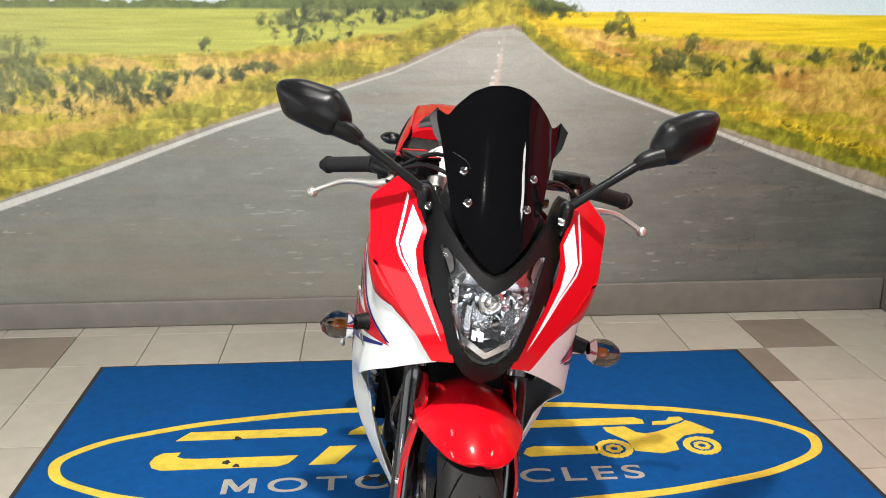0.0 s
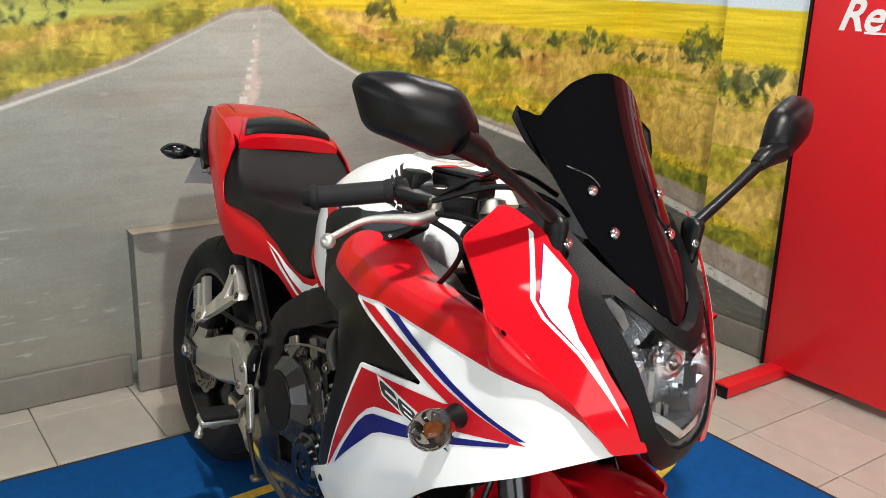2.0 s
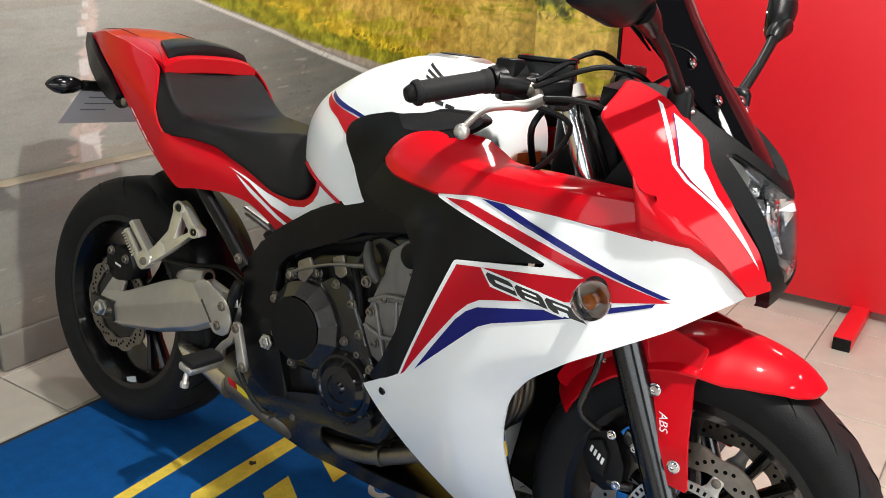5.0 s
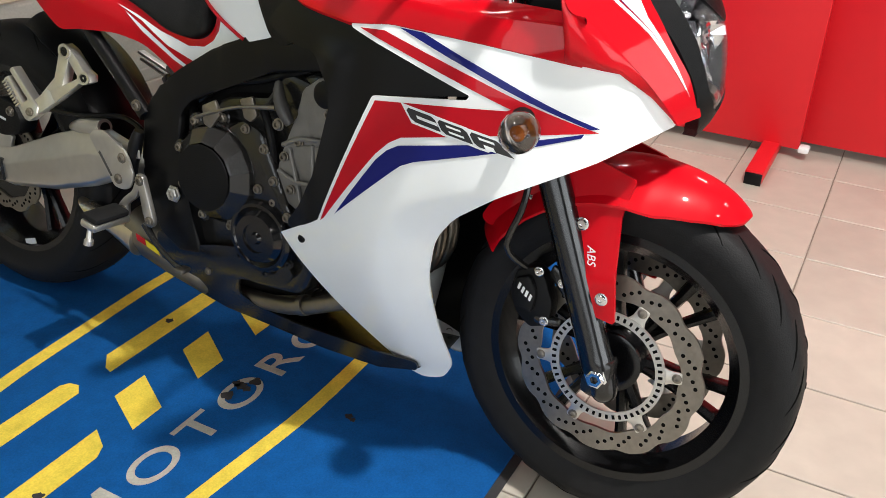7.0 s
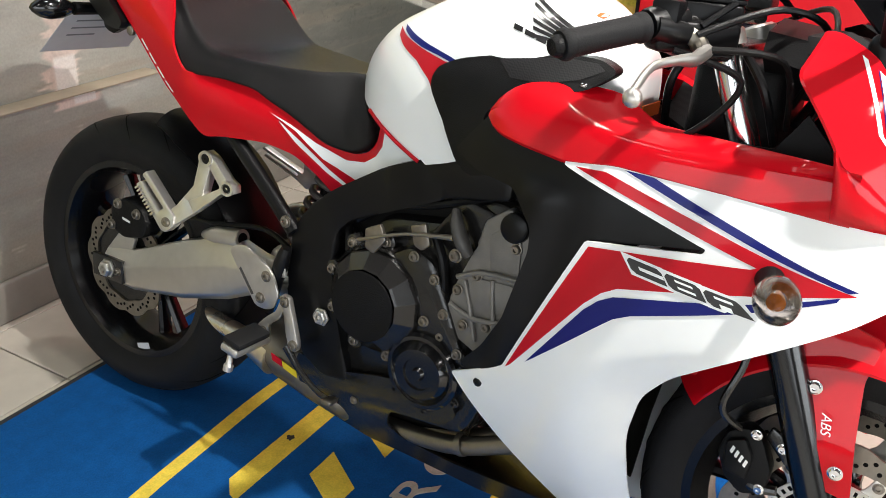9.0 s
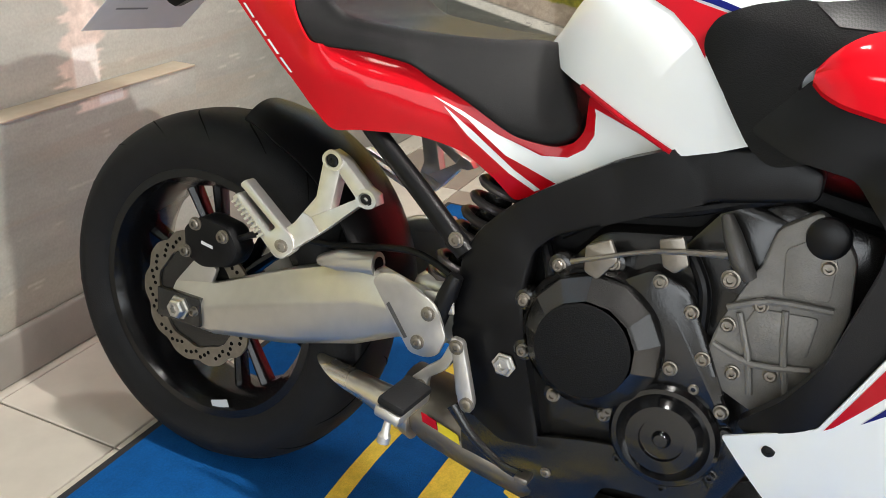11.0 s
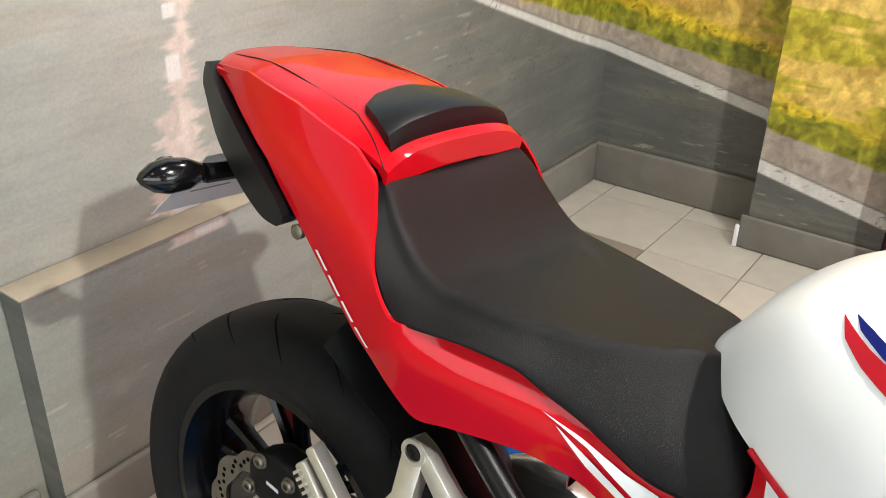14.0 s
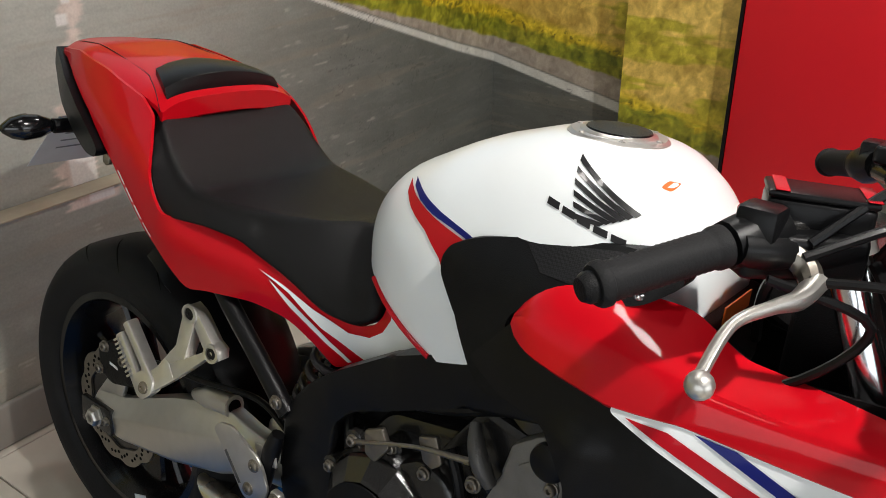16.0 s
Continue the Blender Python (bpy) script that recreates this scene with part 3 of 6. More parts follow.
def ring(cx, cy, rx, ry, w, n=120):
    bm = bmesh.new()
    rows = []
    for i in range(n):
        a = 2 * math.pi * i / n
        wob = 0.002 * math.sin(17 * a)
        rows.append([bm.verts.new((cx + (rx - d + wob) * math.cos(a), cy + (ry - d + wob) * math.sin(a), TOPZ + z)) for d, z in ((0, 0), (0, .0014), (w, .0014), (w, 0))])
    for i in range(n):
        p, q = rows[i], rows[(i + 1) % n]
        for k in range(3):
            bm.faces.new((p[k], q[k], q[k + 1], p[k + 1]))
    return bm


part("yellow_ring", ring(0.115, 0.885, 1.175, 0.325, 0.034), CARPET_Y, carpet, smooth=False)


def slab(x0, x1, y0, y1, slant=0.0, r=0.02):
    pts = []
    for cx, cy, a0 in ((x1 - r, y0 + r, -90), (x1 - r, y1 - r, 0), (x0 + r, y1 - r, 90), (x0 + r, y0 + r, 180)):
        for k in range(5):
            a = radians(a0 + 22.5 * k)
            y = cy + r * math.sin(a)
            pts.append((cx + r * math.cos(a) + slant * (y - y0), y))
    return pts


for q in ([(-0.720, 1.010), (-0.685, 1.064), (-0.275, 1.066), (-0.258, 1.055), (-0.254, 1.034), (-0.272, 1.014)],
          [(-0.690, 0.937), (-0.742, 0.936), (-0.762, 0.915), (-0.770, 0.880), (-0.758, 0.852), (-0.728, 0.835), (-0.390, 0.836), (-0.362, 0.850), (-0.334, 0.896), (-0.625, 0.895), (-0.675, 0.899), (-0.697, 0.912)],
          [(-0.188, 1.014), (-0.182, 1.034), (-0.148, 1.066), (0.33, 1.064), (0.352, 1.054), (0.356, 1.030), (0.338, 1.013)],
          [(0.385, 1.018), (0.418, 1.068), (0.745, 1.066), (0.770, 1.048), (0.768, 1.020)],
          [(0.345, 0.858), (0.362, 0.838), (0.572, 0.842), (0.582, 0.888), (0.44, 0.894), (0.385, 0.900), (0.360, 0.888)],
          [(-0.300, 0.837), (-0.221, 0.838), (-0.160, 0.944), (-0.243, 0.944)], [(-0.113, 0.840), (-0.036, 0.838), (0.032, 0.940), (-0.051, 0.939)],
          [(0.075, 0.839), (0.152, 0.837), (0.220, 0.938), (0.138, 0.939)]):
    carpet_shape("yellow_bar", q)


emblem = carpet_shape("bike_emblem", [(0.690, 0.850), (0.770, 0.830), (0.826, 0.848), (0.830, 0.892), (0.872, 0.934), (0.920, 0.946), (0.965, 0.938), (0.977, 0.956), (0.925, 1.022), (0.908, 1.034), (0.895, 1.020),
                                      (0.862, 1.004), (0.830, 0.982), (0.790, 0.964), (0.752, 0.954), (0.725, 0.966), (0.698, 1.006), (0.628, 1.004), (0.632, 0.976), (0.682, 0.912)])
tagged(emblem, "yellow motorbike emblem")
carpet_shape("emblem_rider", [(0.792, 1.010), (0.800, 1.034), (0.846, 1.036), (0.862, 1.060), (0.898, 1.060), (0.906, 1.040), (0.880, 1.022), (0.838, 1.010)])
for cx in (0.628, 0.905):
    part("emblem_wheel", ring(cx, 0.868, 0.058, 0.056, 0.022, 36), CARPET_Y, carpet, smooth=False)
    part("emblem_hub", ring(cx, 0.868, 0.026, 0.025, 0.014, 24), CARPET_Y, carpet, smooth=False)
bm = text_bm("OTORCYCLES", 0.104, 0.0007, 0.0, 1.22, 0.0008)
xs = [v.co.x for v in bm.verts]
k = 1.085 / (max(xs) - min(xs))
bmesh.ops.transform(bm, matrix=Matrix.Translation((-0.414, 0.696, TOPZ + 0.0008)) @ Matrix.Diagonal((k, 1.0, 1, 1)), verts=bm.verts)
part("lettering", bm, CARPET_W, carpet, "pale grey carpet lettering", smooth=False)
letter_m = [(0, 0), (0, .076), (.021, .076), (.047, .032), (.073, .076), (.094, .076), (.094, 0), (.077, 0), (.077, .048), (.054, .010), (.040, .010), (.017, .048), (.017, 0)]
carpet_shape("lettering", [(-0.536 + u, 0.696 + v) for u, v in letter_m], CARPET_W)

# a few dark spots trodden into the pile
for sx, sy, sr in ((-0.545, 0.868, 0.012), (-0.512, 0.846, 0.010), (-0.53, 1.012, 0.012), (0.02, 1.045, 0.009), (-0.126, 0.749, 0.013), (-0.085, 0.757, 0.01), (-0.087, 0.745, 0.012), (-0.089, 0.73, 0.009), (-0.061, 0.729, 0.012), (-0.057, 0.498, 0.008), (-0.062, 0.486, 0.006)):
    blot = [(sx + sr * (1 + .25 * math.sin(5 * a + sx * 90)) * math.cos(a), sy + sr * (1 + .3 * math.sin(3 * a + sy * 70)) * math.sin(a)) for a in [2 * math.pi * k / 18 for k in range(18)]]
    part("stain", prism(blot, 0.0006, floor_place(TOPZ + 0.0012)), MAT_EDGE, carpet, "dark oily spot", smooth=False)

# ---- the motorcycle: a = across (to its left), b = back from the front axle, h = up ----
BIKE = Matrix.Translation((0.002, 0, 0.006)) @ pose(0, 0, 0, 0, 0, -1.8) @ pose(0, 0, 0, 0, 7.5, 0)
bike = thing("motorcycle", "red and white faired sport motorcycle with blue stripes, on its stand", "motorcycle", m=BIKE)

FB = ([-.09, -.06, -.03, 0, .05, .1, .17, .24, .4, .55, .7, .8], [.015, .05, .088, .124, .168, .194, .218, .228, .24, .225, .19, .17])
FH = ([.10, .16, .25, .33, .41, .5, .6, .76, .88, 1.0, 1.1], [.2, .31, .58, .78, .92, .985, 1.0, 1.0, .86, .78, .72])


def soft(x, tab, d):
    return sum(float(np.interp(x + k * d, *tab)) for k in (-1, -.5, 0, .5, 1)) / 5


# the lower front edge of the fairing turns in towards the wheel
LIP_H, LIP_B, LIP_IN = [.138, .148, .193, .265, .390, .468, .517, .572], [.34, .304, .280, .290, .298, .284, .246, .172], [0, .010, .018, .026, .036, .034, .022, 0]


def fair(b, h):
    """Half width of the fairing."""
    k = soft(h, FH, .04)
    if h > .76:
        k = 1 - (1 - k) * float(np.interp(b, [.15, .42], [.45, 1.0]))
    flare = .024 * math.exp(-((b - .06) / .07) ** 2) * max(0.0, min(1.0, (h - .70) / .10))
    lip = float(np.interp(h, LIP_H, LIP_IN)) * min(1.0, max(0.0, 1 - (b - float(np.interp(h, LIP_H, LIP_B))) / .085)) ** 1.4
    return soft(b, FB, .025) * k + flare - lip


def rounded(poly, r, n=4):
    """An outline with its corners rounded; r: one radius, or one per corner."""
    out = []
    for i, p in enumerate(poly):
        rr = r[i] if isinstance(r, (list, tuple)) else r
        p, q0, q1 = Vector(p), Vector(poly[i - 1]), Vector(poly[(i + 1) % len(poly)])
        d0, d1 = (q0 - p), (q1 - p)
        k = min(rr, d0.length * .45, d1.length * .45)
        if k < 1e-4:
            out.append(tuple(p))
            continue
        s, e = p + d0.normalized() * k, p + d1.normalized() * k
        for j in range(n + 1):
            t = j / n
            out.append(tuple(s * (1 - t) ** 2 + p * 2 * t * (1 - t) + e * t * t))
    return out


def sheet_bm(poly, surf, step=0.02, thick=0.004, off=0.0, lip=0.0):
    """An outline in the plane (u, v) laid over a surface: surf(u, v, out) gives space, out is the height over the surface."""
    bm = bmesh.new()
    bm.faces.new([bm.verts.new((u, v, 0)) for u, v in poly])
    us, vs = [p[0] for p in poly], [p[1] for p in poly]
    for k in range(int(min(us) / step), int(max(us) / step) + 2):
        bmesh.ops.bisect_plane(bm, geom=bm.verts[:] + bm.edges[:] + bm.faces[:], plane_co=(k * step, 0, 0), plane_no=(1, 0, 0))
    for k in range(int(min(vs) / step) - 1, int(max(vs) / step) + 2):
        bmesh.ops.bisect_plane(bm, geom=bm.verts[:] + bm.edges[:] + bm.faces[:], plane_co=(0, k * step, 0), plane_no=(0, 1, 0))
    bmesh.ops.triangulate(bm, faces=[f for f in bm.faces if len(f.verts) > 4])
    rim = {v.index for v in bm.verts if v.is_boundary}
    flat = [(v.co.x, v.co.y) for v in bm.verts]
    for v in bm.verts:
        v.co = Vector(surf(v.co.x, v.co.y, off))
    if thick:
        top = bm.faces[:]
        bm.verts.ensure_lookup_table()
        low = [bm.verts.new(surf(u, w, off - thick)) for u, w in flat]
        edges = [e for e in bm.edges if e.is_boundary]
        bm.verts.index_update()
        pairs = [(e.verts[0].index, e.verts[1].index) for e in edges]
        bm.verts.ensure_lookup_table()
        for i, j in pairs:
            bm.faces.new((bm.verts[i], bm.verts[j], low[j], low[i]))
    return bm


def side(sign, f=fair):
    return lambda b, h, out: (sign * (f(b, h) + out), b, h)


def both(name, poly, material, step=0.02, thick=0.004, off=0.0, f=fair, r=0.0, label="", parents=None, sides=(-1, 1)):
    """The same panel on the right (-1) and the left (+1) of the machine."""
    made = {}
    poly = rounded(poly, r) if r else poly
    for sgn in sides:
        made[sgn] = part(name, sheet_bm(poly, side(sgn, f), step, thick, off), material, parents[sgn] if parents else bike, label)
    return made


def spline(pts, n=6):
    """Catmull-Rom through points."""
    pts = [Vector(p) for p in pts]
    if len(pts) < 3:
        return pts
    out = []
    for i in range(len(pts) - 1):
        p0, p1, p2, p3 = pts[max(i - 1, 0)], pts[i], pts[i + 1], pts[min(i + 2, len(pts) - 1)]
        for k in range(n):
            t = k / n
            out.append(0.5 * ((2 * p1) + (p2 - p0) * t + (2 * p0 - 5 * p1 + 4 * p2 - p3) * t * t + (3 * p1 - p0 - 3 * p2 + p3) * t ** 3))
    return out + [pts[-1]]


def tube_bm(pts, r, seg=12, smooth=6, flat=1.0, bm=None):
    """A tube along points; r: one radius or one per point (before smoothing)."""
    line = spline(pts, smooth) if smooth else [Vector(p) for p in pts]
    n = len(line)
    rad = [float(np.interp(i / (n - 1) * (len(pts) - 1), range(len(pts)), r)) if isinstance(r, (list, tuple)) else r for i in range(n)]
    bm = bm or bmesh.new()
    t0 = (line[1] - line[0]).normalized()
    nrm = t0.orthogonal().normalized()
    if abs(t0.x) < 0.9:
        nrm = (Vector((1, 0, 0)) - t0 * t0.x).normalized()
    rings = []
    for i, p in enumerate(line):
        t = (line[min(i + 1, n - 1)] - line[max(i - 1, 0)]).normalized()
        nrm = (nrm - t * nrm.dot(t)).normalized()
        bi = t.cross(nrm)
        rings.append([bm.verts.new(p + (nrm * math.cos(2 * math.pi * k / seg) * flat + bi * math.sin(2 * math.pi * k / seg)) * rad[i]) for k in range(seg)])
    for a, c in zip(rings, rings[1:]):
        for k in range(seg):
            bm.faces.new((a[k], a[(k + 1) % seg], c[(k + 1) % seg], c[k]))
    bm.faces.new(rings[0][::-1])
    bm.faces.new(rings[-1])
    return bm


def lathe_bm(profile, centre, axis=(1, 0, 0), seg=48, bm=None, closed=False):
    """Turns (along the axis, radius) points round an axis."""
    bm = bm or bmesh.new()
    ax = Vector(axis).normalized()
    u = ax.orthogonal().normalized() if abs(ax.x) < 0.99 else Vector((0, 1, 0))
    w = ax.cross(u)
    c = Vector(centre)
    rings = []
    for k in range(seg):
        a = 2 * math.pi * k / seg
        d = u * math.cos(a) + w * math.sin(a)
        rings.append([bm.verts.new(c + ax * x + d * max(r, 1e-5)) for x, r in profile])
    m = len(profile)
    for k in range(seg):
        p, q = rings[k], rings[(k + 1) % seg]
        for j in range(m if closed else m - 1):
            bm.faces.new((p[j], q[j], q[(j + 1) % m], p[(j + 1) % m]))
    bmesh.ops.remove_doubles(bm, verts=bm.verts, dist=1e-5)
    return bm


def bolt_bm(centre, axis=(-1, 0, 0), r=0.008, h=0.006, bm=None, hexed=False):
    """A domed screw head with a sunk socket."""
    seg = 6 if hexed else 14
    return lathe_bm([(0, r * 1.25), (h * .25, r * 1.25), (h * .3, r), (h * .8, r), (h, r * .8), (h, r * .45), (h * .5, r * .4), (h * .5, 0)], centre, axis, seg, bm)


def plate(poly, a0, a1, bevel=0.002, r=0.0):
    """A plate with its outline in (b, h), between a0 and a1 across."""
    poly = rounded(poly, r) if r else poly
    lo, hi = min(a0, a1), max(a0, a1)
    return prism(poly, hi - lo, lambda u, v, w: (lo + w, u, v), bevel)


def loft_bm(rings, bm=None, cap=True, closed=True):
    bm = bm or bmesh.new()
    vs = [[bm.verts.new(p) for p in ring] for ring in rings]
    m = len(rings[0])
    for p, q in zip(vs, vs[1:]):
        for k in range(m if closed else m - 1):
            bm.faces.new((p[k], p[(k + 1) % m], q[(k + 1) % m], q[k]))
    if cap and closed:
        bm.faces.new(vs[0][::-1])
        bm.faces.new(vs[-1])
    return bm


# ---- wheels ----
def wheel(name, b, h, R, half, rim_r, rim_half, spokes, label, a=0.0, fall=1.5):
    c = (a, b, h)
    prof = []
    for k in range(25):
        t = -1 + 2 * k / 24
        x = half * math.sin(t * math.pi * 0.5 * 1.0)
        y = R - (R - rim_r - 0.006) * (1 - math.cos(t * math.pi / 2)) ** fall
        prof.append((x * (1 - 0.18 * max(0, abs(t) - 0.75) * 4), y))
    prof = [(-rim_half * .8, rim_r - .012)] + prof + [(rim_half * .8, rim_r - .012)]
    w = part(name, lathe_bm([(-rim_half, rim_r + .004), (-rim_half, rim_r - .012), (-rim_half * .8, rim_r - .02), (-rim_half * .45, rim_r - .034), (rim_half * .45, rim_r - .034), (rim_half * .8, rim_r - .02),
                             (rim_half, rim_r - .012), (rim_half, rim_r + .004), (rim_half * .85, rim_r + .002), (-rim_half * .85, rim_r + .002)], c, seg=72, closed=True), RIM, bike, label)
    tyre = part("tyre", lathe_bm(prof, c, seg=96), RUBBER, w, "black road tyre with tread grooves")
    # grooves are thin strips laid on the rubber, their shade given as colour
    gr = bmesh.new()
    n = 24 if half < .07 else 18
    rt = random.Random(7)
    deep = 1.3 if half < .07 else 1.0
    for k in range(n):
        for sgn in (-1, 1):
            pts = []
            t_in, t_out = rt.uniform(.10, .22), rt.uniform(.52, .70)
            for j in range(6):
                t = (t_in + (t_out - t_in) * j / 5) * sgn
                x = half * math.sin(t * math.pi / 2)
                y = R - (R - rim_r - 0.006) * (1 - math.cos(t * math.pi / 2)) ** fall - 0.0006
                t2 = 2 * math.pi * (k + (0.5 if sgn > 0 else 0)) / n + 0.24 * (j / 5) ** 1.2
                pts.append((c[0] + x, b + y * math.cos(t2), h + y * math.sin(t2)))
            tube_bm(pts, [0.0008 * deep, 0.0016 * deep, 0.0018 * deep, 0.0016 * deep, 0.0012 * deep, 0.0006], 5, 2, 1.0, gr)
    tread = part("groove_strip", gr, HOLE_SHADE, tyre, "near-black strips laid on for the tread grooves' shade")
    tread["kind"] = "stuff"
    hub = part("hub", lathe_bm([(-.055, .0), (-.055, .034), (-.03, .05), (.03, .05), (.055, .034), (.055, 0)], c, seg=32), RIM, w)
    for k in range(spokes):
        a0 = 2 * math.pi * k / spokes + 0.2
        for da in (-0.13, 0.13):
            a1 = a0 + da * 1.25
            p = [(a, b + .04 * math.cos(a0 + da * .5), h + .04 * math.sin(a0 + da * .5)), (a, b + rim_r * .5 * math.cos(a0 + da), h + rim_r * .5 * math.sin(a0 + da)),
                 (a, b + (rim_r - .028) * math.cos(a1), h + (rim_r - .028) * math.sin(a1))]
            part("spoke", tube_bm(p, [.014, .0095, .012], 8, 4, 1.5), RIM, w)
    return w


def brake_disc(parent, a, b, h, r0, r1, waves, material=STEEL, sgn=-1):
    """A petal brake disc; near-black dots on its faces stand for the drilled holes."""
    bm = bmesh.new()
    n = waves * 12
    rings = []
    for k in range(n):
        t = 2 * math.pi * k / n
        ro = r1 - 0.007 * (0.5 - 0.5 * math.cos(waves * t)) ** 2.0
        ri = r0 + 0.004 * (0.5 - 0.5 * math.cos(waves * t))
        rings.append([bm.verts.new((a + da, b + rr * math.cos(t), h + rr * math.sin(t))) for da, rr in ((-.0025, ri), (-.0025, ro), (.0025, ro), (.0025, ri))])
    for k in range(n):
        p, q = rings[k], rings[(k + 1) % n]
        for j in range(4):
            bm.faces.new((p[j], q[j], q[(j + 1) % 4], p[(j + 1) % 4]))
    disc = part("brake_disc", bm, material, parent, "wavy drilled steel brake disc")
    # dots laid on both faces, dark as the inside of a hole
    hl = bmesh.new()
    for k in range(waves):
        for j, (dt, rr) in enumerate(((.10, .22), (.25, .5), (.40, .78), (.55, .35), (.72, .62), (.88, .82))):
            t = 2 * math.pi * (k + dt) / waves
            r = r0 + .006 + (r1 - r0 - .016) * rr
            for s2 in (-1, 1):
                lathe_bm([(0.0, .0036), (.0006, .0034), (.0006, 0)], (a + s2 * .0024, b + r * math.cos(t), h + r * math.sin(t)), (s2, 0, 0), 8, hl)
    part("hole_shade", hl, HOLE_SHADE, disc)
    return disc


FW = (0.004, 0.289)
RW = (1.455, 0.312)
RA = -.016  # the rear wheel stands a little to the right
fwheel = wheel("front_wheel", *FW, 0.294, 0.064, 0.219, 0.050, 6, "gloss black six-twin-spoke front wheel", fall=1.9)
rwheel = wheel("rear_wheel", *RW, 0.312, 0.096, 0.219, 0.074, 6, "gloss black six-twin-spoke rear wheel", RA)
for sgn in (-1, 1):
    d = brake_disc(fwheel, sgn * .068, *FW, .118, .160, 12, sgn=sgn)
    for k in range(6):
        t = 2 * math.pi * (k + .35) / 6
        arm = plate(rounded([(-.020, .086), (.020, .086), (.011, .104), (.010, .124), (-.010, .124), (-.011, .104)], .004), sgn * .069, sgn * .0725, .0008)
        bmesh.ops.transform(arm, matrix=Matrix.Translation((0, *FW)) @ Matrix.Rotation(t, 4, "X"), verts=arm.verts)
        part("carrier_arm", arm, SILVER, d, "silver carrier tab")
    for k in range(6):
        t = 2 * math.pi * (k + .35) / 6 + math.pi / 2
        part("disc_bolt", bolt_bm((sgn * .0725, FW[0] + .116 * math.cos(t), FW[1] + .116 * math.sin(t)), (sgn, 0, 0), .0065, .004), STEEL, d)
# speed sensor ring
bm = lathe_bm([(-.0015, .082), (-.0015, .098), (.0015, .098), (.0015, .082)], (-.074, *FW), seg=60, closed=True)
abs_ring = part("sensor_ring", bm, SILVER, fwheel, "bright slotted wheel speed ring")
# dark blocks on the ring stand for the shade in its slots
sl = bmesh.new()
for k in range(50):
    t = 2 * math.pi * k / 50
    o = box_bm((-.0008, -.0022, -.0035), (.0008, .0022, .0035))
    bmesh.ops.transform(o, matrix=Matrix.Translation((-.0762, FW[0] + .0905 * math.cos(t), FW[1] + .0905 * math.sin(t))) @ Matrix.Rotation(t + math.pi / 2, 4, "X"), verts=o.verts)
    join(sl, o)
part("slot", sl, HOLE_SHADE, abs_ring)
# dark discs on the hub stand for shaded holes
for k in range(6):
    t = 2 * math.pi * k / 6
    part("hub_hole_dot", lathe_bm([(0, .007), (.0006, .007), (.0006, 0)], (-.0545, FW[0] + .024 * math.cos(t), FW[1] + .024 * math.sin(t)), (-1, 0, 0), 12), HOLE_SHADE, fwheel)
part("hub_flange", lathe_bm([(0, .052), (.006, .052), (.008, .046), (.006, .036), (.006, 0)], (-.050, *FW), (-1, 0, 0), 32), RIM, fwheel)
part("axle_nut", bolt_bm((-.121, *FW), (-1, 0, 0), .0155, .010, hexed=True), CHROME, fwheel, "bright hexagon axle end")
rd = brake_disc(rwheel, RA - .085, *RW, .085, .120, 10)
part("disc_carrier", lathe_bm([(-.080, .03), (-.083, .055), (-.083, .088), (-.078, .088)], (RA, *RW), seg=40), DARK, rd)
part("rim_label", plate([(1.40, .117), (1.435, .105), (1.44, .118), (1.405, .130)], RA - .068, RA - .0695, 0), PAPER, rwheel, "white paper label on the rim")

# ---- fork, front brake, front mudguard ----
FDIR = Vector((0, .390, .921)).normalized()


def on_fork(a, s, fwd=0.0):
    p = Vector((a, .004, .288)) + FDIR * s
    return p + Vector((0, -FDIR.z, FDIR.y)) * fwd


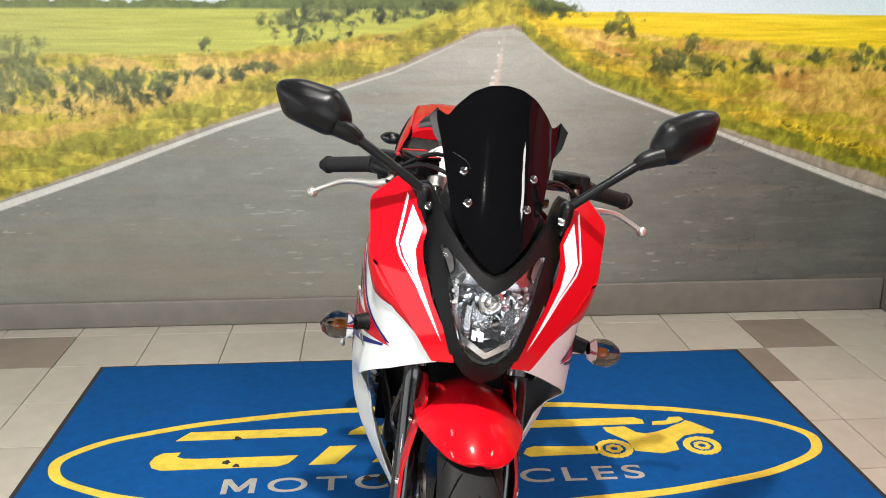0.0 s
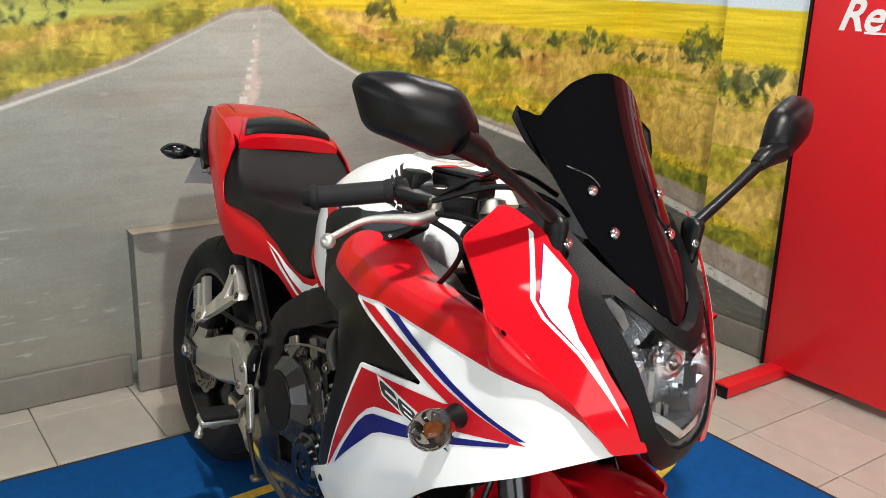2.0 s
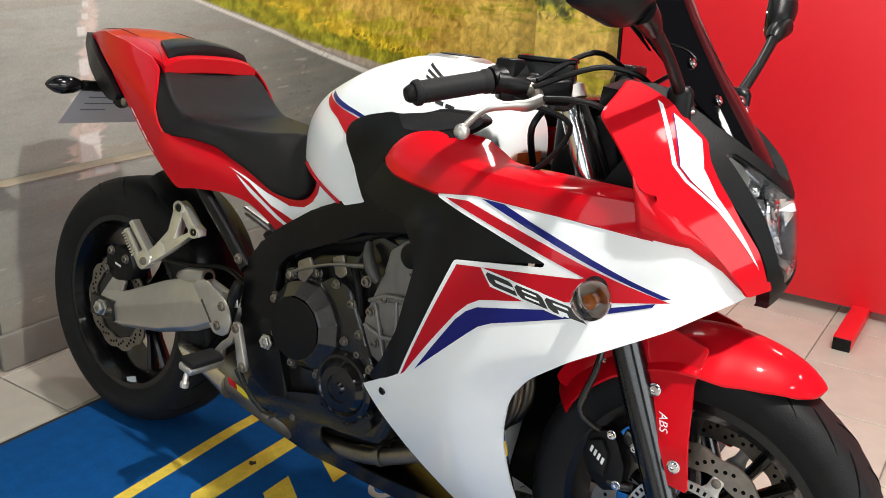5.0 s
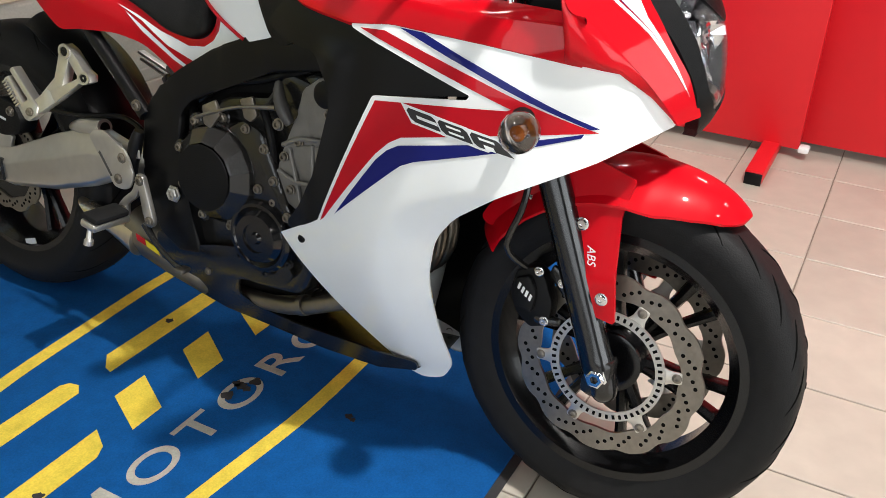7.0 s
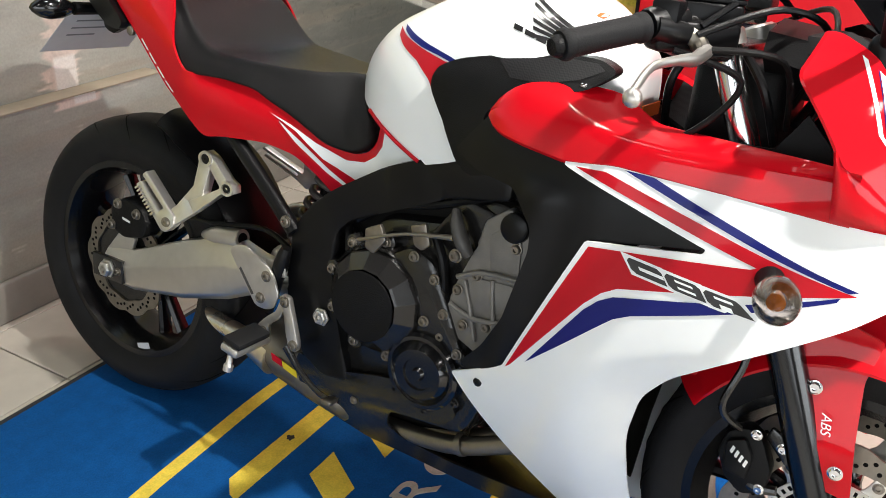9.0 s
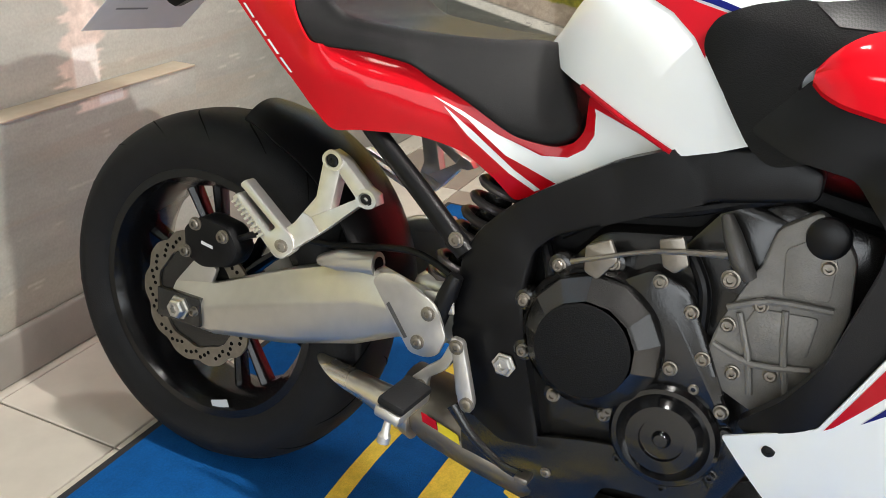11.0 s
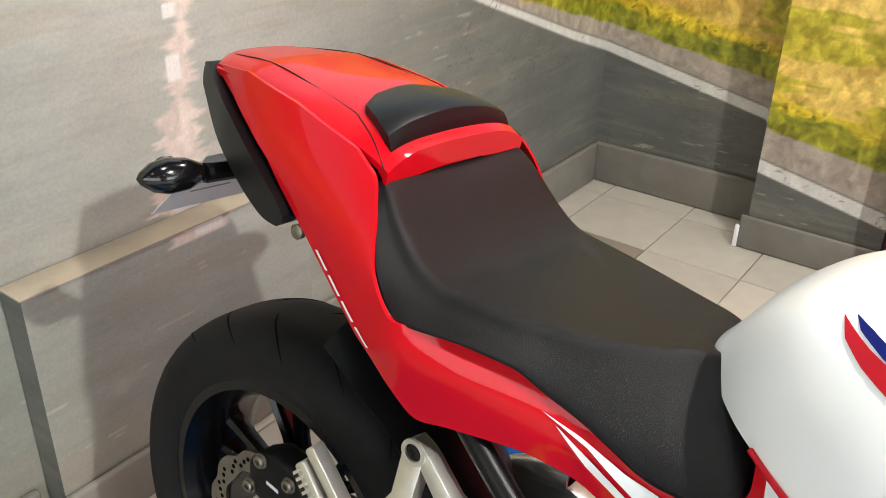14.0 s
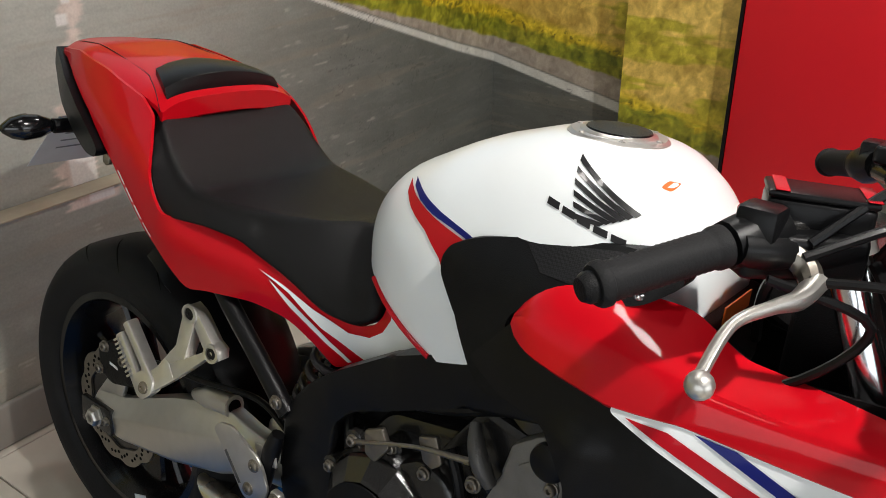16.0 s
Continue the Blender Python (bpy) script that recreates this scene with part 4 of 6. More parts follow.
for sgn in (-1, 1):
    a = sgn * .102
    leg = part("fork_leg", tube_bm([on_fork(a, -.045), on_fork(a, -.03), on_fork(a, .02), on_fork(a, .07), on_fork(a, .325), on_fork(a, .352)], [.014, .023, .0275, .0255, .0255, .028], 28, 3), FORK, bike, "black fork slider")
    part("stanchion", tube_bm([on_fork(a, .345), on_fork(a, .74)], .0205, 20, 0), CHROME, bike, "chromed fork tube")
    part("axle_clamp", box_bm((a - .02, FW[0] - .022, FW[1] - .035), (a + .02, FW[0] + .025, FW[1] + .03), .008), DARK, leg)
    cal = part("brake_caliper", plate([(.100, .345), (.132, .332), (.160, .352), (.176, .388), (.168, .425), (.140, .440), (.118, .428), (.098, .385)], sgn * .080, sgn * .112, .005, .008), GRAIN, bike, "black two-piston front brake caliper")
    part("caliper_bridge", plate([(.128, .362), (.162, .368), (.166, .415), (.140, .428), (.124, .40)], sgn * .112, sgn * .124, .005, .008), GRAIN, cal)
    part("caliper_bracket", plate([(.062, .372), (.085, .395), (.118, .425), (.112, .445), (.085, .43), (.055, .395)], sgn * .086, sgn * .096, .003, .006), DARK, cal)
    part("slide_pin", tube_bm([(sgn * .105, .085, .355), (sgn * .105, .112, .350), (sgn * .105, .125, .352)], [.007, .010, .008], 10, 2), DARK, cal)
    for q in ((.108, .352), (.128, .434), (.092, .418)):
        part("bolt", bolt_bm((sgn * (.112 if q[0] > .1 else .096), *q), (sgn, 0, 0), .0065, .006), CHROME, cal)
    for k in range(4):
        part("maker_mark", plate([(.132 + .007 * k, .384 + .005 * k), (.136 + .007 * k, .3865 + .005 * k), (.133 + .007 * k, .397 + .005 * k), (.129 + .007 * k, .3945 + .005 * k)], sgn * .1241, sgn * .1246, 0), LETTER, cal, "small white maker mark")
    part("brake_hose", tube_bm([(sgn * .105, .150, .43), (sgn * .135, .18, .47), (sgn * .125, .165, .54), (sgn * .11, .17, .60), (sgn * .09, .21, .70)], .0055, 8), DARK, bike)


N, M = 60, 20
t0, t1 = 60.5, 150


def fender_row(i, out):
    t = t0 + (t1 - t0) * (i / N) ** 1.5
    f = (t - t0) / (t1 - t0)
    half = max(.012, min(.102, .034 * (t - t0) ** .33)) if f < .5 else .102 * min(1.0, .78 + 2.2 * (1 - f))
    deep = float(np.interp(t, [60, 62, 65, 73, 84, 100, 163], [.006, .014, .026, .046, .062, .060, .054]))
    shift = .010 * max(0.0, 1 - (t - t0) / 40)
    ang = radians(t)
    r = .321 + .012 * math.sin(math.pi * f) - .010 * max(0, 1 - f / .16) ** 2 + out
    res = []
    for j in range(M + 1):
        x = -1 + 2 * j / M
        drop = deep * (.82 * abs(x) ** 2.4 + .18 * abs(x))
        res.append(Vector((shift + x * half, 0.0 - (r - drop) * math.cos(ang), .298 + (r - drop) * math.sin(ang))))
    return res


outer = [fender_row(i, 0) for i in range(N + 1)]
inner = [fender_row(i, -.004)[::-1] for i in range(N + 1)]
fender = part("front_fender", loft_bm([o + i for o, i in zip(outer, inner)]), RED, bike, "glossy red front mudguard")
for sgn in (-1, 1):
    fs = lambda b, h, out, sgn=sgn: (sgn * (.088 + .028 * max(0.0, min(1.0, (.60 - h) / .15)) + out), b, h)
    arm = part("fender_stay", sheet_bm(rounded([(.135, .605), (.07, .628), (.005, .610), (.016, .552), (.006, .470), (-.008, .384), (.034, .390), (.056, .44), (.090, .525)], .008), fs, .015, .006), RED, fender, "red side stay of the mudguard")
    part("bolt", bolt_bm(fs(.073, .528, 0.001), (sgn, 0, 0), .0085, .006), CHROME, arm)
    part("bolt", bolt_bm(fs(.019, .421, 0.001), (sgn, 0, 0), .0085, .006), CHROME, arm)
    fr = part("fender_tail", sheet_bm(rounded([(.10, .60), (.20, .553), (.248, .508), (.262, .482), (.246, .470), (.222, .478), (.19, .50), (.12, .545)], .012), lambda b, h, out, sgn=sgn: (sgn * (.075 - .12 * max(0, b - .2) + out), b, h), .02, .02), RED, fender)
    part("bolt", bolt_bm((sgn * .076, .175, .535), (sgn, 0, 0), .007, .005), CHROME, fr)
bm = text_bm("ABS", .019, .0003, .25)
bmesh.ops.transform(bm, matrix=Matrix(((0, 0, -1, -.1178), (-.16, -.987, 0, .055), (-.987, .16, 0, .502), (0, 0, 0, 1))), verts=bm.verts)
part("lettering", bm, LETTER, fender, "small white letters", smooth=False)

# ---- side fairings ----
P_WHITE = [(.584, .402), (.487, .457), (.384, .688), (.232, .708), (.228, .715), (.436, .782), (.427, .795), (.371, .796), (.22, .790), (.075, .788), (.033, .776), (-.005, .742), (-.035, .702), (.046, .644), (.172, .572), (.245, .517), (.282, .468), (.297, .390), (.289, .265),
           (.279, .193), (.304, .149), (.346, .138), (.377, .147)]
P_RED = [(.417, .783), (.374, .785), (.22, .740), (.049, .687), (.092, .681), (.182, .665), (.330, .634), (.350, .622), (.371, .601), (.472, .466), (.481, .458), (.378, .682), (.172, .703), (.166, .706)]
P_BLUE_LO = [(.448, .480), (.370, .592), (.352, .610), (.333, .621), (.18, .653), (.067, .684), (.07, .678), (.179, .640), (.306, .601), (.328, .590), (.345, .575)]
P_BLUE_HI = [(.350, .7925), (.311, .791), (.18, .744), (.049, .693), (.060, .691)]
P_BLACK = [(.569, .822), (.434, .780), (.231, .712), (.386, .686), (.486, .457), (.56, .414), (.572, .424), (.528, .475), (.494, .535), (.478, .60), (.466, .65), (.468, .685), (.51, .73), (.573, .737), (.623, .758)]
white = both("fairing_panel", P_WHITE, WHITE, .014, r=[.004, .003, .004, .01, .01, .01, .006, 0, 0, .01, .006, .006, .006, .01, .02, .02, .02, .02, .02, .02, .015, .015, .01], label="glossy white side fairing")
both("stripe", P_RED, DECAL_RED, .02, 0, .0009, parents=white, label="red fairing stripe")
both("stripe", P_BLUE_LO, BLUE, .02, 0, .0011, parents=white, label="dark blue stripe")
both("stripe", P_BLUE_HI, BLUE, .02, 0, .0013, parents=white, label="dark blue stripe")
# upper fairing: a shelf that leans in over a crease, and a broad panel that turns round to the nose
W_B = [.085, .11, .17, .26, .30, .34, .375, .40, .46, .52, .555, .572]
W_TOP_A = [.216, .212, .194, .165, .156, .154, .150, .148, .165, .180, .192, .197]
W_TOP_H = [.846, .849, .848, .846, .845, .847, .866, .878, .884, .874, .858, .846]
W_FOLD = [.832, .832, .831, .830, .830, .832, .836, .838, .840, .838, .834, .830]
W_LOW = ([.07, .22, .365, .438, .50, .572], [.780, .790, .796, .787, .794, .806])


def wing_ring(b, sgn):
    ta, th, fh = soft(b, (W_B, W_TOP_A), .012), soft(b, (W_B, W_TOP_H), .008), soft(b, (W_B, W_FOLD), .01)
    low = min(float(np.interp(b, *W_LOW)), fh - .001)
    fa = fair(b, fh) + .004
    out = [(fair(b, low) + .002, low), (fair(b, (low + fh) / 2) + .004, (low + fh) / 2), (fa, fh - .003), (fa - .003, fh + .001)]
    out += [(fa + (ta - fa) * t, fh + (th - fh) * t + .004 * math.sin(math.pi * t)) for t in (.25, .5, .75, .96)]
    out += [(ta - .001, th - .003)]
    if b > .530:
        f = math.sqrt(max(.04, 1 - ((b - .530) / .0425) ** 2))
        out = [(fa - .018 + (a - fa + .018) * (.45 + .55 * f), .822 + (h - .822) * f) for a, h in out]
    inn = [(a - .005, h - .005) for a, h in out[::-1]]
    return [(sgn * a, b, h) for a, h in out + inn]


def turn(sgn):
    """The nose panel: depth over across and height."""
    return lambda a, h, out: (sgn * a, .498 - .256 * a - 1.587 * h + .845 * a * a + .961 * a * h + 1.087 * h * h - out, h)


P_TURN = [(.186, .997), (.235, .946), (.2285, .900), (.222, .850), (.204, .840), (.168, .796), (.131, .752), (.091, .704), (.051, .714), (.071, .759), (.102, .810), (.125, .871), (.129, .899), (.124, .923), (.153, .977), (.174, .995)]
wing = {}
for sgn in (-1, 1):
    wing[sgn] = part("upper_fairing", loft_bm([wing_ring(b, sgn) for b in np.linspace(.078, .571, 50)]), RED, bike, "glossy red upper fairing", sharp=28)
    nosep = part("nose_panel", sheet_bm(rounded(P_TURN, [.008, .012, .01, .006, 0, .01, .01, .004, .004, .01, .01, .01, .01, .006, .008, .006]), turn(sgn), .012, .004, .003), RED, bike, "glossy red nose panel")
    part("stripe", sheet_bm([(.166, .974), (.178, .888), (.169, .866), (.135, .828), (.085, .754), (.084, .756), (.132, .831), (.165, .868), (.173, .887), (.162, .969)], turn(sgn), .012, 0, .0042), WHITE, nosep, "thin white stripe")
    part("stripe", sheet_bm([(.154, .958), (.169, .886), (.160, .867), (.130, .830), (.078, .744), (.106, .798), (.133, .849), (.141, .885), (.132, .925)], turn(sgn), .012, 0, .0042), WHITE, nosep, "broad white stripe")
    part("stripe", sheet_bm([(.1552, .9592), (.1700, .8862), (.1610, .8672), (.1304, .8302), (.0793, .7470), (.0783, .7452), (.130, .830), (.160, .867), (.169, .886), (.1545, .9585)], turn(sgn), .012, 0, .0039), BLUE, nosep, "fine dark blue line")
    rows = []
    for t in np.linspace(0, 1, 17):
        e1 = [float(np.interp(t, [0, .25, .5, .75, 1], q)) for q in ((.226, .205, .169, .132, .092), (.868, .842, .799, .756, .708))]
        b2, h2 = [float(np.interp(t, [0, .25, .5, .75, 1], q)) for q in ((.098, .070, .033, -.005, -.036), (.782, .780, .774, .741, .703))]
        p, q = Vector(turn(sgn)(e1[0], e1[1], .003)), Vector((sgn * (fair(b2, h2) + .0048), b2, h2))
        bow = Vector((sgn, -.6, 0)).normalized() * (p - q).length * .05
        face = [p + (q - p) * k + bow * (4 * k * (1 - k)) for k in (0, .25, .5, .75, 1)]
        rows.append(face + [v - Vector((sgn * .004, -.003, 0)) for v in face[::-1]])
    part("nose_skirt", loft_bm(rows), RED, nosep, "red lower edge of the nose panel", sharp=85)
    part("wing_screw", bolt_bm((sgn * .172, .446, .8805), (sgn * .3, 0, 1), .0055, .003), CHROME, wing[sgn])


def infill(b, h):
    ridge = math.exp(-((b - .485 - .16 * (.60 - h)) / .03) ** 2) * .012 if h < .74 else 0
    return fair(b, h) - .010 + ridge


black = both("fairing_infill", P_BLACK, MATT, .015, .02, 0, infill, .01, "matt black inner fairing")
# model mark: three slanted black blocks with a white border and thin red slits
def slant(k, u, v):
    """A spot of the k-th block: u runs forward 0..1, v runs down 0..1."""
    return (.327 - .0515 * k - .048 * u - .014 * v, .6825 - .0086 * k - .0075 * u - .0195 * v)


for k, slits in enumerate((((.30, .38, 1.0, .62),), ((.28, .20, .78, .36), (.28, .62, .78, .78)), ((.28, .20, .78, .38), (.34, .66, .66, 1.0)))):
    both("model_mark", [slant(k, -.10, -.20), slant(k, 1.10, -.20), slant(k, 1.12 + .2 * (k == 2), 1.22), slant(k, -.08, 1.20)], WHITE, .05, 0, .0016, parents=white)
    block = both("model_mark", [slant(k, 0, .25), slant(k, .12, 0), slant(k, .90, 0), slant(k, 1.0, .18), slant(k, 1.0 + .2 * (k == 2), 1.0), slant(k, .12, 1.0), slant(k, 0, .8)], BLACKINK, .05, 0, .0022, parents=white, label="black slanted model mark")
    for u0, v0, u1, v1 in slits:
        both("mark_slit", [slant(k, u0, v0), slant(k, u1, v0), slant(k, u1, v1), slant(k, u0, v1)], WHITE, .05, 0, .0028, parents=white)
for sgn in (-1, 1):
    for q in ((.53, .407), (.371, .165)):
        part("fairing_screw", bolt_bm((sgn * (fair(*q) + .0005), *q), (sgn, 0, 0), .006, .003), MATT, white[sgn])
    # inner skin of the fairing, closing the air duct
    part("inner_duct", sheet_bm([(.31, .50), (.34, .55), (.42, .50), (.40, .20), (.33, .19), (.33, .30)], lambda b, h, out, sgn=sgn: (sgn * (fair(b, h) * .8 - .02 + out), b, h), .04, .006), MATT, white[sgn])

# ---- nose: mask, headlamp, screen ----
CH = ([.66, .69, .74, .785, .82, .853, .905, .95, 1.0], [-.035, -.060, -.078, -.072, -.066, -.052, -.024, .014, .057])


def nose(k, d=0.0):
    def f(a, h, out):
        c = soft(h, CH, .012) + k * a * a + d
        n = Vector((2 * k * a, -1, .55 if h > .8 else 0)).normalized()
        return (a + n.x * out * -0.0, c - out, h)
    return f


P_MASK = [(0, .672), (.03, .690), (.062, .728), (.078, .77), (.105, .83), (.135, .905), (.158, .965), (.150, .985), (.128, .995), (.115, .985), (.09, .945), (.055, .905), (.02, .878), (0, .872)]
P_LAMP = [(0, .715), (.022, .722), (.048, .748), (.066, .80), (.082, .85), (.098, .905), (.086, .908), (.05, .878), (.022, .856), (0, .846)]


def mirrored(half):
    return half + [(-u, v) for u, v in half[::-1] if abs(u) > 1e-6]


lamp_poly = mirrored(P_LAMP)
# the mask is a frame round the lamp: two halves
for sgn in (-1, 1):
    half = [(sgn * u, v) for u, v in [(0, .672), (.03, .690), (.062, .728), (.078, .77), (.105, .83), (.135, .905), (.158, .965), (.150, .985), (.128, .995), (.115, .985), (.09, .945), (.055, .905), (.02, .878), (0, .872), (0, .846), (.022, .856), (.05, .878), (.086, .908), (.098, .905), (.082, .85), (.066, .80), (.048, .748), (.022, .722), (0, .715)]]
    part("nose_mask", sheet_bm(half, nose(5.2), .012, .02), GRAIN, bike, "grained black nose surround of the headlamp")
head = part("headlight", sheet_bm(lamp_poly, nose(5.2, .004), .012, .003), LENS, bike, "clear twin-reflector headlamp")
rings = []
for k in range(7):
    f0 = .985 - .05 * k
    rings.append([nose(5.2 * (1 - k / 9))(u * f0, .80 + (v - .80) * f0, -.006 - .011 * k) for u, v in lamp_poly])
bm = loft_bm(rings, cap=False)
bm.verts.ensure_lookup_table()
bm.faces.new(bm.verts[-len(lamp_poly):])
part("bezel", bm, BEZEL, head, "dark lamp housing", sharp=12)
# the bowl is set with small tilted mirror facets
rng = random.Random(11)
bowl = bmesh.new()
cols, rows = [-.070, -.058, -.046, -.036, -.026, -.013, 0, .013, .026, .036, .046, .058, .070], [.752, .768, .784, .800, .815, .830, .845]


def bowl_y(a, h):
    return max(.012 - .040 * (a / .058) ** 2 - .026 * ((h - .805) / .05) ** 2, nose(5.2)(a, h, -.014)[1])


for a0, a1 in zip(cols, cols[1:]):
    for h0, h1 in zip(rows, rows[1:]):
        if h1 > .858 - .5 * abs((a0 + a1) / 2) + .02 or abs(a0 + a1) / 2 > .026 + (h0 - .735) * 1.0:
            continue
        tx, tz = rng.uniform(-.0018, .0018), rng.uniform(-.0018, .0018)
        bowl.faces.new([bowl.verts.new((a, bowl_y(a, h) + dx * tx + dz * tz, h)) for a, h, dx, dz in ((a0, h0, -1, -1), (a1, h0, 1, -1), (a1, h1, 1, 1), (a0, h1, -1, 1))])
part("reflector", bowl, REFLECTOR, head, "bright faceted reflector bowl", smooth=False)
# flat mirrors added and tilted so the south window shows as bright patches
for u0, u1, h0, h1, sk in ((-.066, -.044, .748, .806, .006), (.030, .046, .780, .815, -.006), (-.040, -.030, .772, .812, 0), (-.024, -.016, .752, .770, 0), (-.012, -.004, .752, .768, 0)):
    bm = bmesh.new()
    y0 = -.040 + 5.2 * max(abs(u0), abs(u1)) ** 2
    bm.faces.new([bm.verts.new(p) for p in ((u0 + sk, y0, h0), (u1, y0, h0 + abs(sk)), (u1 - sk, y0 + (.2 + 1.6 * u1) * (h1 - h0), h1), (u0, y0 + (.2 + 1.6 * u1) * (h1 - h0), h1 - abs(sk)))])
    part("mirror_facet", bm, REFLECTOR, head, "flat mirror added to show the window as a bright patch", smooth=False)
part("bulb_shield", lathe_bm([(0, .026), (.006, .026), (.009, .022), (.005, .019), (.005, .016), (.012, .015), (.013, .011), (.008, .009), (.014, .005), (.015, 0)], (0, -.016, .822), (0, -1, .12), 30), CHROME, head, "ringed chromed bulb shield")
part("bulb", lathe_bm([(0, .009), (.02, .009), (.026, .005), (.028, 0)], (0, .005, .790), (0, -1, 0), 20), LENS, head)
for sgn in (-1, 1):
    part("lamp_divider", sheet_bm([(sgn * u, v) for u, v in [(.0, .742), (.026, .758), (.056, .772), (.054, .760), (.026, .745), (0, .729)]], nose(5.2, .010), .015, .006), CHROME, head, "chromed V-shaped divider")
    part("corner_mask", sheet_bm([(sgn * u, v) for u, v in [(.040, .866), (.062, .884), (.092, .900), (.084, .868), (.074, .838), (.062, .842)]], nose(5.2, .022), .02, .003), BEZEL, head, "dark inner corner of the lamp")
    part("position_lamp", sheet_bm([(sgn * u, v) for u, v in [(.076, .862), (.084, .880), (.094, .903), (.086, .902), (.074, .890), (.070, .872)]], nose(5.2, .012), .02, .003), HEAD, head, "frosted position lamp strip")
    for q in ((.062, .852), (.066, .836)):
        part("lamp_dot", lathe_bm([(0, .004), (.004, .003), (.005, 0)], nose(5.2, .018)(sgn * q[0], q[1], 0), (0, -1, 0), 10), LETTER, head)
    part("chin_fin", sheet_bm([(sgn * u, v) for u, v in [(0, .731), (.028, .748), (.040, .755), (.030, .734), (0, .717)]], nose(5.2, .016), .02, .003), MATT, head)


SCREEN_H = [.84, .87, .905, .978, 1.027, 1.10, 1.15, 1.19, 1.23]
SCREEN_B = [-.051, -.030, -.004, .052, .090, .140, .168, .189, .208]


def screen(a, h, out):
    c = soft(h, (SCREEN_H, SCREEN_B), .02)
    return (a, c + 5.0 * a * a - out * .8, h + out * .4)


P_SCREEN = [(0, .874), (.03, .893), (.062, .925), (.085, .965), (.096, 1.01), (.110, 1.065), (.128, 1.118), (.118, 1.122), (.104, 1.115), (.088, 1.140), (.062, 1.168), (.032, 1.184), (0, 1.189)]
wind = part("windscreen", sheet_bm(rounded(mirrored(P_SCREEN), .008), screen, .015, .003), SCREEN, bike, "dark black tinted tall windscreen")
for sgn in (-1, 1):
    for q in ((.066, 1.028), (.055, .978)):
        p = Vector(screen(sgn * q[0], q[1], .001))
        part("screen_screw", bolt_bm(p, (0, -.9, .45), .0068, .005), CHROME, wind, "bright screen screw")
    part("screen_edge", sheet_bm([(sgn * u, v) for u, v in [(.094, 1.04), (.128, 1.080), (.139, 1.110), (.124, 1.126), (.110, 1.112)]], lambda a, h, out: (a, .222 + (h - 1.11) * .75 + out, h), .02, .004), MATT, bike)
part("vent_mark", tube_bm([screen(-.088, 1.055, .001), screen(-.064, 1.046, .001), screen(-.055, 1.034, .001)], .0016, 6), GLOSS, wind)
# instrument cowl behind the screen
part("instrument_cowl", loft_bm([[(x, .09 + .15 * t, z) for x, z in ((-.115 + .02 * t, .92 + .03 * t), (-.085, .965 + .015 * t), (0, .98 + .015 * t), (.085, .965 + .015 * t), (.115 - .02 * t, .92 + .03 * t), (0, .89))] for t in (0, .5, 1)]), GRAIN, bike)
part("inner_cowl", sheet_bm([(.10, .79), (.125, .855), (.16, .89), (.19, .842), (.29, .838), (.40, .838), (.50, .82), (.40, .76), (.2, .74)], lambda b, h, out: (-(fair(b, h) - .066 + out), b, h), .03, .004), GRAIN, bike, "black inner fairing")
part("inner_cowl", sheet_bm([(.10, .79), (.125, .855), (.16, .89), (.19, .842), (.29, .838), (.40, .838), (.50, .82), (.40, .76), (.2, .74)], lambda b, h, out: (fair(b, h) - .066 + out, b, h), .03, .004), GRAIN, bike)

# black shelves from the wings in to the steering head, and the head itself
for sgn in (-1, 1):
    rows = []
    for b in np.linspace(.12, .40, 9):
        ta, th = soft(b, (W_B, W_TOP_A), .012) - .004, soft(b, (W_B, W_TOP_H), .008) - .007
        rows.append([(sgn * ta, b, th), (sgn * (ta * .6 + .026), b, th - .018), (sgn * .065, b, th - .045), (sgn * .065, b, th - .051), (sgn * (ta * .6 + .026), b, th - .024), (sgn * ta, b, th - .006)])
    part("inner_shelf", loft_bm(rows), WEAVE, bike, "black carbon-look inner shelf")
part("steering_head", box_bm((-.058, .205, .78), (.125, .335, .935), .018, 3), GRAIN, bike, "black steering head and wiring")
for q in ([(-.05, .20, .93), (.02, .17, .90), (.06, .20, .82)], [(.10, .20, .94), (.05, .165, .93), (-.04, .19, .86)], [(-.07, .33, .95), (-.10, .35, .90), (-.06, .36, .83)], [(-.115, .26, .955), (-.135, .22, .91), (-.10, .20, .84)]):
    part("wiring", tube_bm(q, .006, 8), MATT, bike, "black wiring loom")

